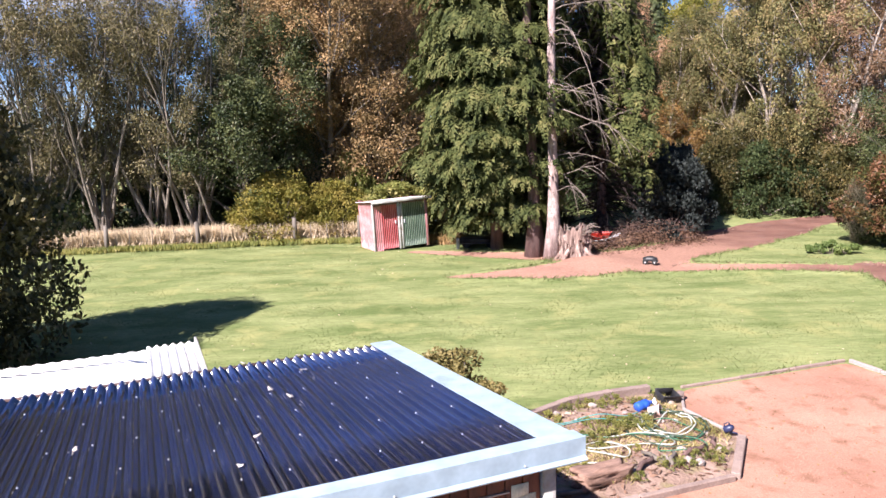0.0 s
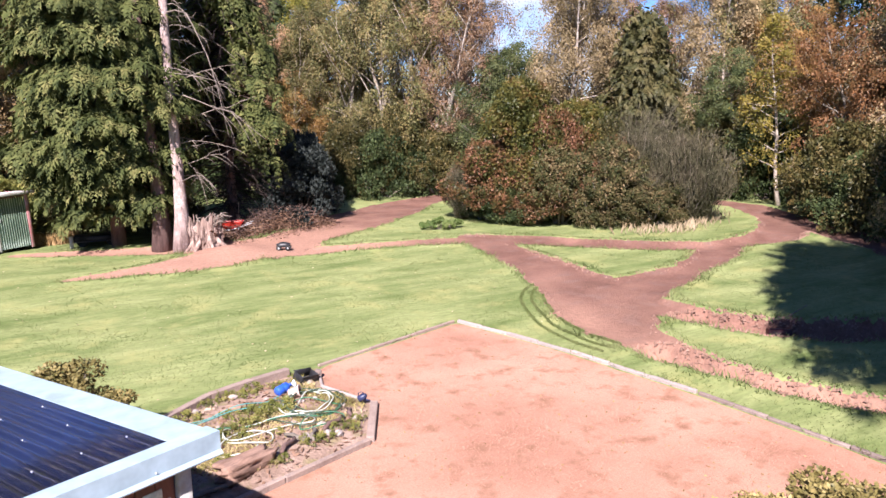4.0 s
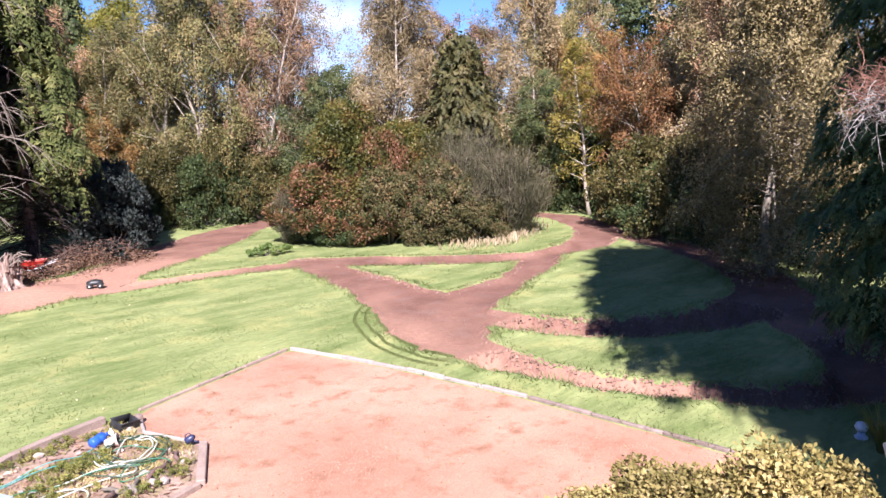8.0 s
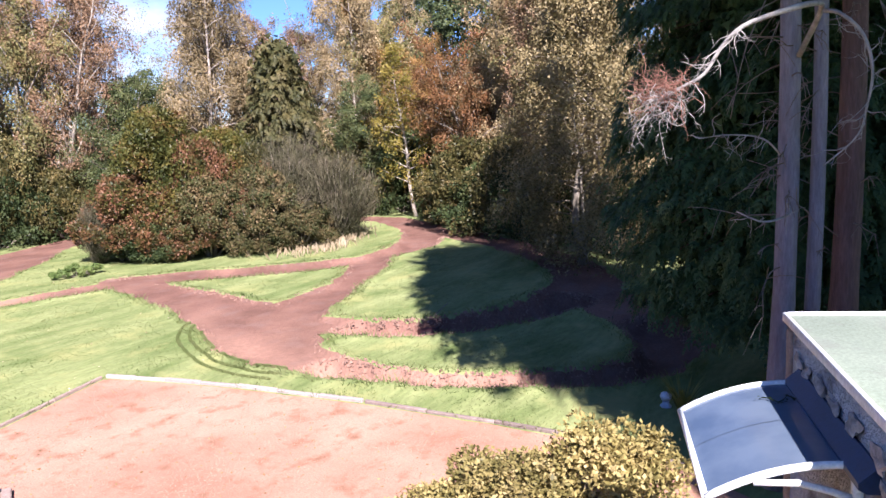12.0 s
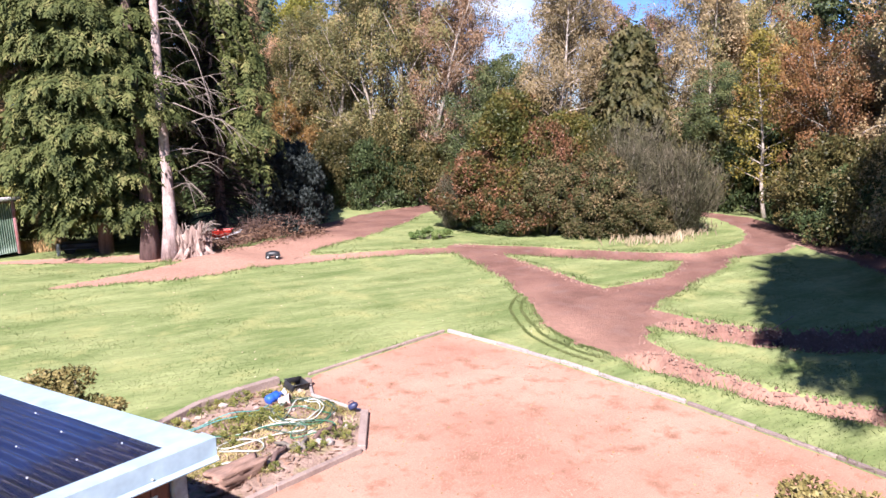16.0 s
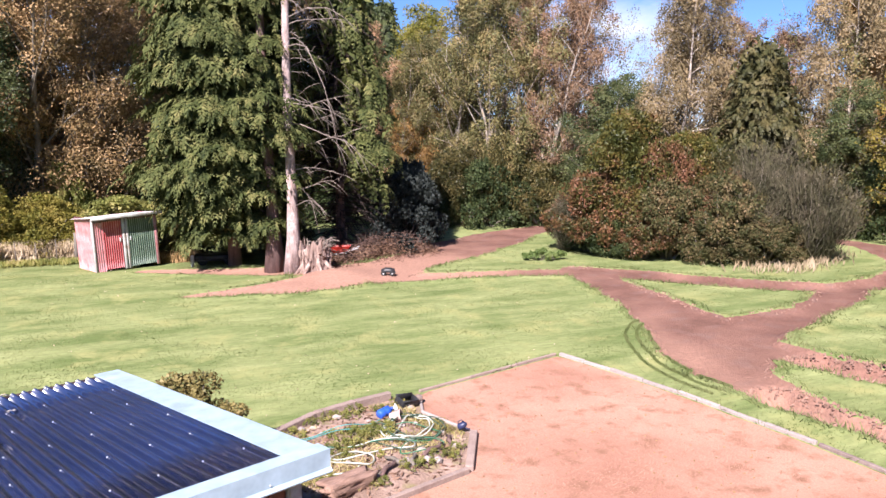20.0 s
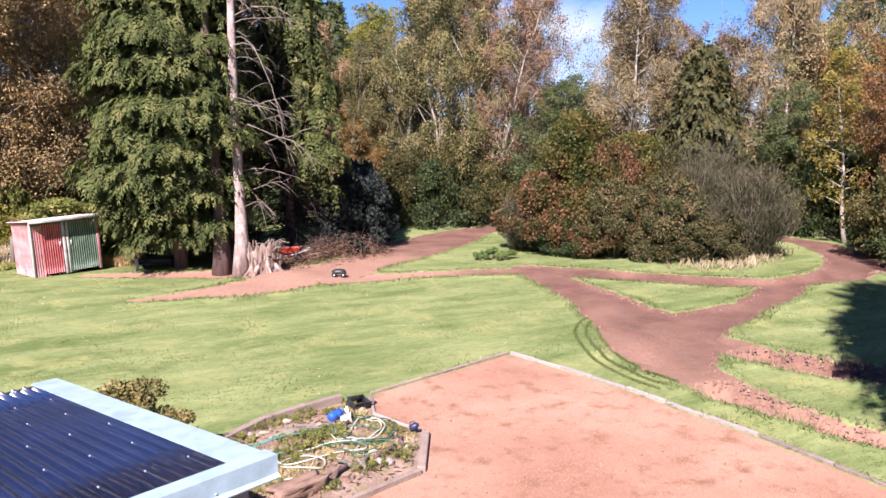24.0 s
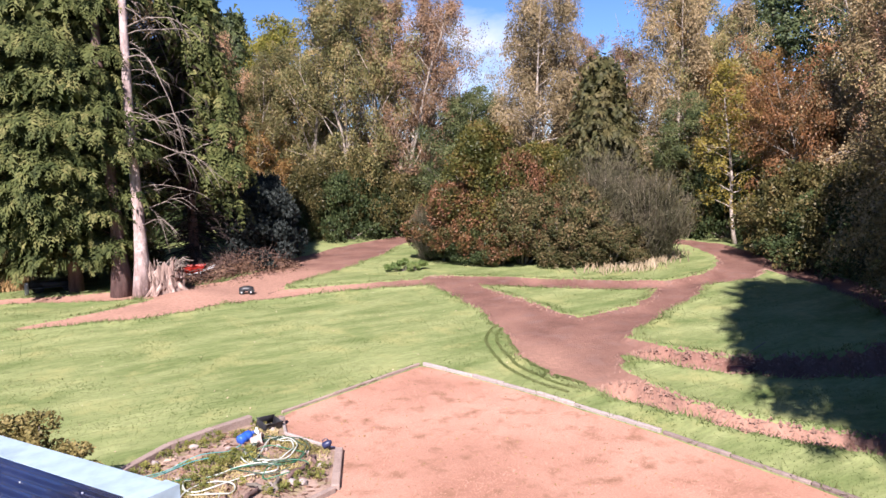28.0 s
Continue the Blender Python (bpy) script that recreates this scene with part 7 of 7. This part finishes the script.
trailer = thing("trailer", "garden trailer under the conifer, its body black for the shade", "trailer", pose(1.4, 28.5, height(1.4, 28.5), 0, 0, -8))
# only bar and post are known; the added black body stands for the shade
part("bed", Geo().box((-0.75, 0.0, 0.20), (0.75, 0.7, 0.38), 0.02), M_BLACK, trailer)
part("bar", Geo().tube([(-0.8, -0.05, 0.2), (0.8, -0.05, 0.2)], [0.016, 0.016], 8), M_GREYPL, trailer, "grey metal bar")
part("end_post", Geo().box((-0.86, -0.1, 0.0), (-0.74, 0.02, 0.42), 0.012), M_PAINT, trailer, "white end post")
for sx in (-0.45, 0.5):
    part("wheel", lathe([(0.04, -0.05), (0.17, -0.05), (0.20, -0.03), (0.20, 0.03), (0.17, 0.05), (0.04, 0.05)], 16), M_TYRE, trailer, m=pose(sx, 0.05, 0.2, 90))

iris = Geo()
rg = R_(63)
for i in range(60):
    az, L = rg.uniform(0, 2 * np.pi), rg.uniform(0.45, 0.85)
    tw = np.linspace(0, 1, 5)
    P = np.column_stack([np.cos(az) * (0.05 + 0.42 * L * tw ** 1.6), np.sin(az) * (0.05 + 0.42 * L * tw ** 1.6), L * (tw - 0.25 * tw ** 2)])
    wd = 0.016 * (1 - tw ** 2) + 0.002
    S = np.array([-np.sin(az), np.cos(az), 0])
    V = np.concatenate([P - S * wd[:, None], P + S * wd[:, None]])
    iris.add(V, [[k, k + 1, k + 6, k + 5] for k in range(4)])
tagged(part("strap_leaf_plant", iris, L_WEED, m=pose(10.55, 2.9, height(10.55, 2.9))), "strap-leaved garden plant in the shade", "plant")
toy = thing("garden_ornament", "small pale blue ornament on the shaded grass", "ornament", pose(10.82, 3.24, height(10.82, 3.24)))
part("base", lathe([(0.001, 0.0), (0.08, 0.0), (0.09, 0.02), (0.05, 0.06), (0.05, 0.10)]), surface("pale_blue_glaze", (0.35, 0.45, 0.70), (0.55, 0.62, 0.80), 6.0, 40.0, 0.3), toy)
part("globe", lathe([(0.02, 0.10), (0.07, 0.12), (0.09, 0.17), (0.07, 0.22), (0.001, 0.24)]), surface("pale_glaze", (0.60, 0.66, 0.80), (0.75, 0.78, 0.85), 6.0, 40.0, 0.3), toy)
leaner = thing("leaning_tree", "old leaning birch with speckled olive leaves by the track", "tree", pose(20.7, 8.95, height(20.7, 8.95)))
w, c = broadleaf(R_(65), 9.6, 2.3, 0.03, 70, 62000, 0.085, M_BARK, 0.06, lean=0.02, rise=0.9, clump=0.34, stems=1, droop=0.6, profile=(0.8, 1.0, 0.35), tall=1.4, trail=1.2, dense=0.8)
part("trunk", Geo().tube([(0.05, -0.05, -0.2), (-0.05, 0.05, 0.6), (-0.22, 0.1, 1.3), (-0.15, 0.1, 2.0), (0.0, 0.0, 3.0)], [0.20, 0.13, 0.115, 0.105, 0.09], 10), M_BARK, leaner)
part("branch", w, M_BARK, leaner)
part("crown", c, L_SPECK, leaner)

# ---- clods, pebbles and wheel ruts ----
rg = R_(71)


def crumbs(rg, x, y, size):
    """Small irregular lumps, four faces each."""
    n = len(x)
    s = size * rg.uniform(0.4, 1.5, n)
    c = np.column_stack([x, y, height(x, y) + s * 0.25])
    T = np.array([(1, 0, -0.5), (-0.5, 0.87, -0.5), (-0.5, -0.87, -0.5), (0, 0, 0.8)])
    a = rg.uniform(0, 2 * np.pi, n)
    R2 = np.stack([np.stack([np.cos(a), -np.sin(a)], -1), np.stack([np.sin(a), np.cos(a)], -1)], 1)
    V = np.broadcast_to(T, (n, 4, 3)).copy() * rg.uniform(0.6, 1.4, (n, 4, 3))
    V[:, :, :2] = np.einsum("nij,nkj->nki", R2, V[:, :, :2])
    V = V * s[:, None, None] + c[:, None]
    F = np.array([(0, 1, 3), (1, 2, 3), (2, 0, 3)])
    return V.reshape(-1, 3), (np.arange(n)[:, None, None] * 4 + F[None]).reshape(-1, 3)


x, y = rg.uniform(0, 26, 260000), rg.uniform(3.5, 32, 260000)
d = fields(x, y)[2]
k = (d < 0.08) & (d > -0.18) & (rg.uniform(size=len(x)) < 0.16 + 0.5 * (wobble(x, y, 0.8, 1.0, 9) > 0.35))
M_CLOD = surface("dry_clods", (0.16, 0.09, 0.068), (0.29, 0.175, 0.135), 2.0, 20.0, 0.95, bump=0.3)
tagged(part("earth_clods", Geo().add(*crumbs(rg, x[k], y[k], 0.026)), M_CLOD, smooth=False), "crumbled pinkish earth along the track edges", "earth", kind="stuff")
x, y = rg.uniform(9, 20, 90000), rg.uniform(3.5, 15, 90000)
rag = fields(x, y)[2] - np.min([line_distance(x, y, t) for t in TRACKS], 0)
d = np.minimum(line_distance(x, y, TRENCH), line_distance(x, y, TRACKS[7][1:10])) + rag
k = (np.abs(d + 0.10) < 0.16) & (rg.uniform(size=len(x)) < 0.40)
tagged(part("bank_clods", Geo().add(*crumbs(rg, x[k], y[k], 0.032)), M_CLOD, smooth=False), "lumps of pinkish earth crumbling off the cut banks", "earth", kind="stuff")
x, y = rg.uniform(-1, 9.4, 60000), rg.uniform(3.5, 13.5, 60000)
k = (fields(x, y)[0] < -0.03) & (y > 10 - 0.7 * x)
M_PEBBLE = surface("gravel_stones", (0.22, 0.115, 0.083), (0.37, 0.21, 0.155), 1.2, 20.0, 0.95, bump=0.2)
tagged(part("gravel_stones", Geo().add(*crumbs(rg, x[k], y[k], 0.009)), M_PEBBLE, smooth=False), "loose red gravel stones on the drive", "gravel", kind="stuff")
x, y = rg.uniform(-1, 9.4, 1300), rg.uniform(3.5, 13.5, 1300)
k = (fields(x, y)[0] < -0.05) & (y > 10 - 0.7 * x)
C = np.column_stack([x[k], y[k], height(x[k], y[k]) + 0.012])
tagged(part("drive_litter", Geo().add(*leaves(rg, C, rg.normal(size=C.shape) * (1, 1, 0.08), 0.035, 0.024)), L_BROWN), "dead brown leaves scattered on the gravel", "leaf litter", kind="stuff")
x, y = rg.uniform(-12, 14, 420), rg.uniform(9, 30, 420)
k = on_lawn(x, y)
C = np.column_stack([x[k], y[k], height(x[k], y[k]) + 0.035])
tagged(part("lawn_litter", Geo().add(*leaves(rg, C, rg.normal(size=C.shape) * (1, 1, 0.1), 0.045, 0.03)), L_STRAW), "pale fallen leaves scattered over the lawn", "leaf litter", kind="stuff")
RUT = [(11.35, 14.9), (10.75, 14.6), (10.1, 13.9), (9.6, 12.9), (9.25, 11.9), (9.15, 10.9), (9.25, 10.1)]
curve = smooth_line(RUT, 60)
nrm = np.gradient(curve, axis=0)
nrm = unit(np.column_stack([-nrm[:, 1], nrm[:, 0]]))
pts = np.vstack([np.repeat(curve + nrm * o, 9, 0) for o in (-0.30, -0.04, 0.24)])
pts = pts + rg.normal(size=pts.shape) * 0.018
C = np.column_stack([pts, height(pts[:, 0], pts[:, 1]) + 0.022])
k = fields(pts[:, 0], pts[:, 1])[2] > 0.0
D = np.column_stack([rg.normal(size=(len(C), 2)) * 0.5, np.ones(len(C))])
tagged(part("rut_grass", Geo().add(*leaves(rg, C[k], D[k], 0.055, 0.014)), M_BLADE), "ridges of longer grass along curved wheel ruts", "grass", kind="stuff")
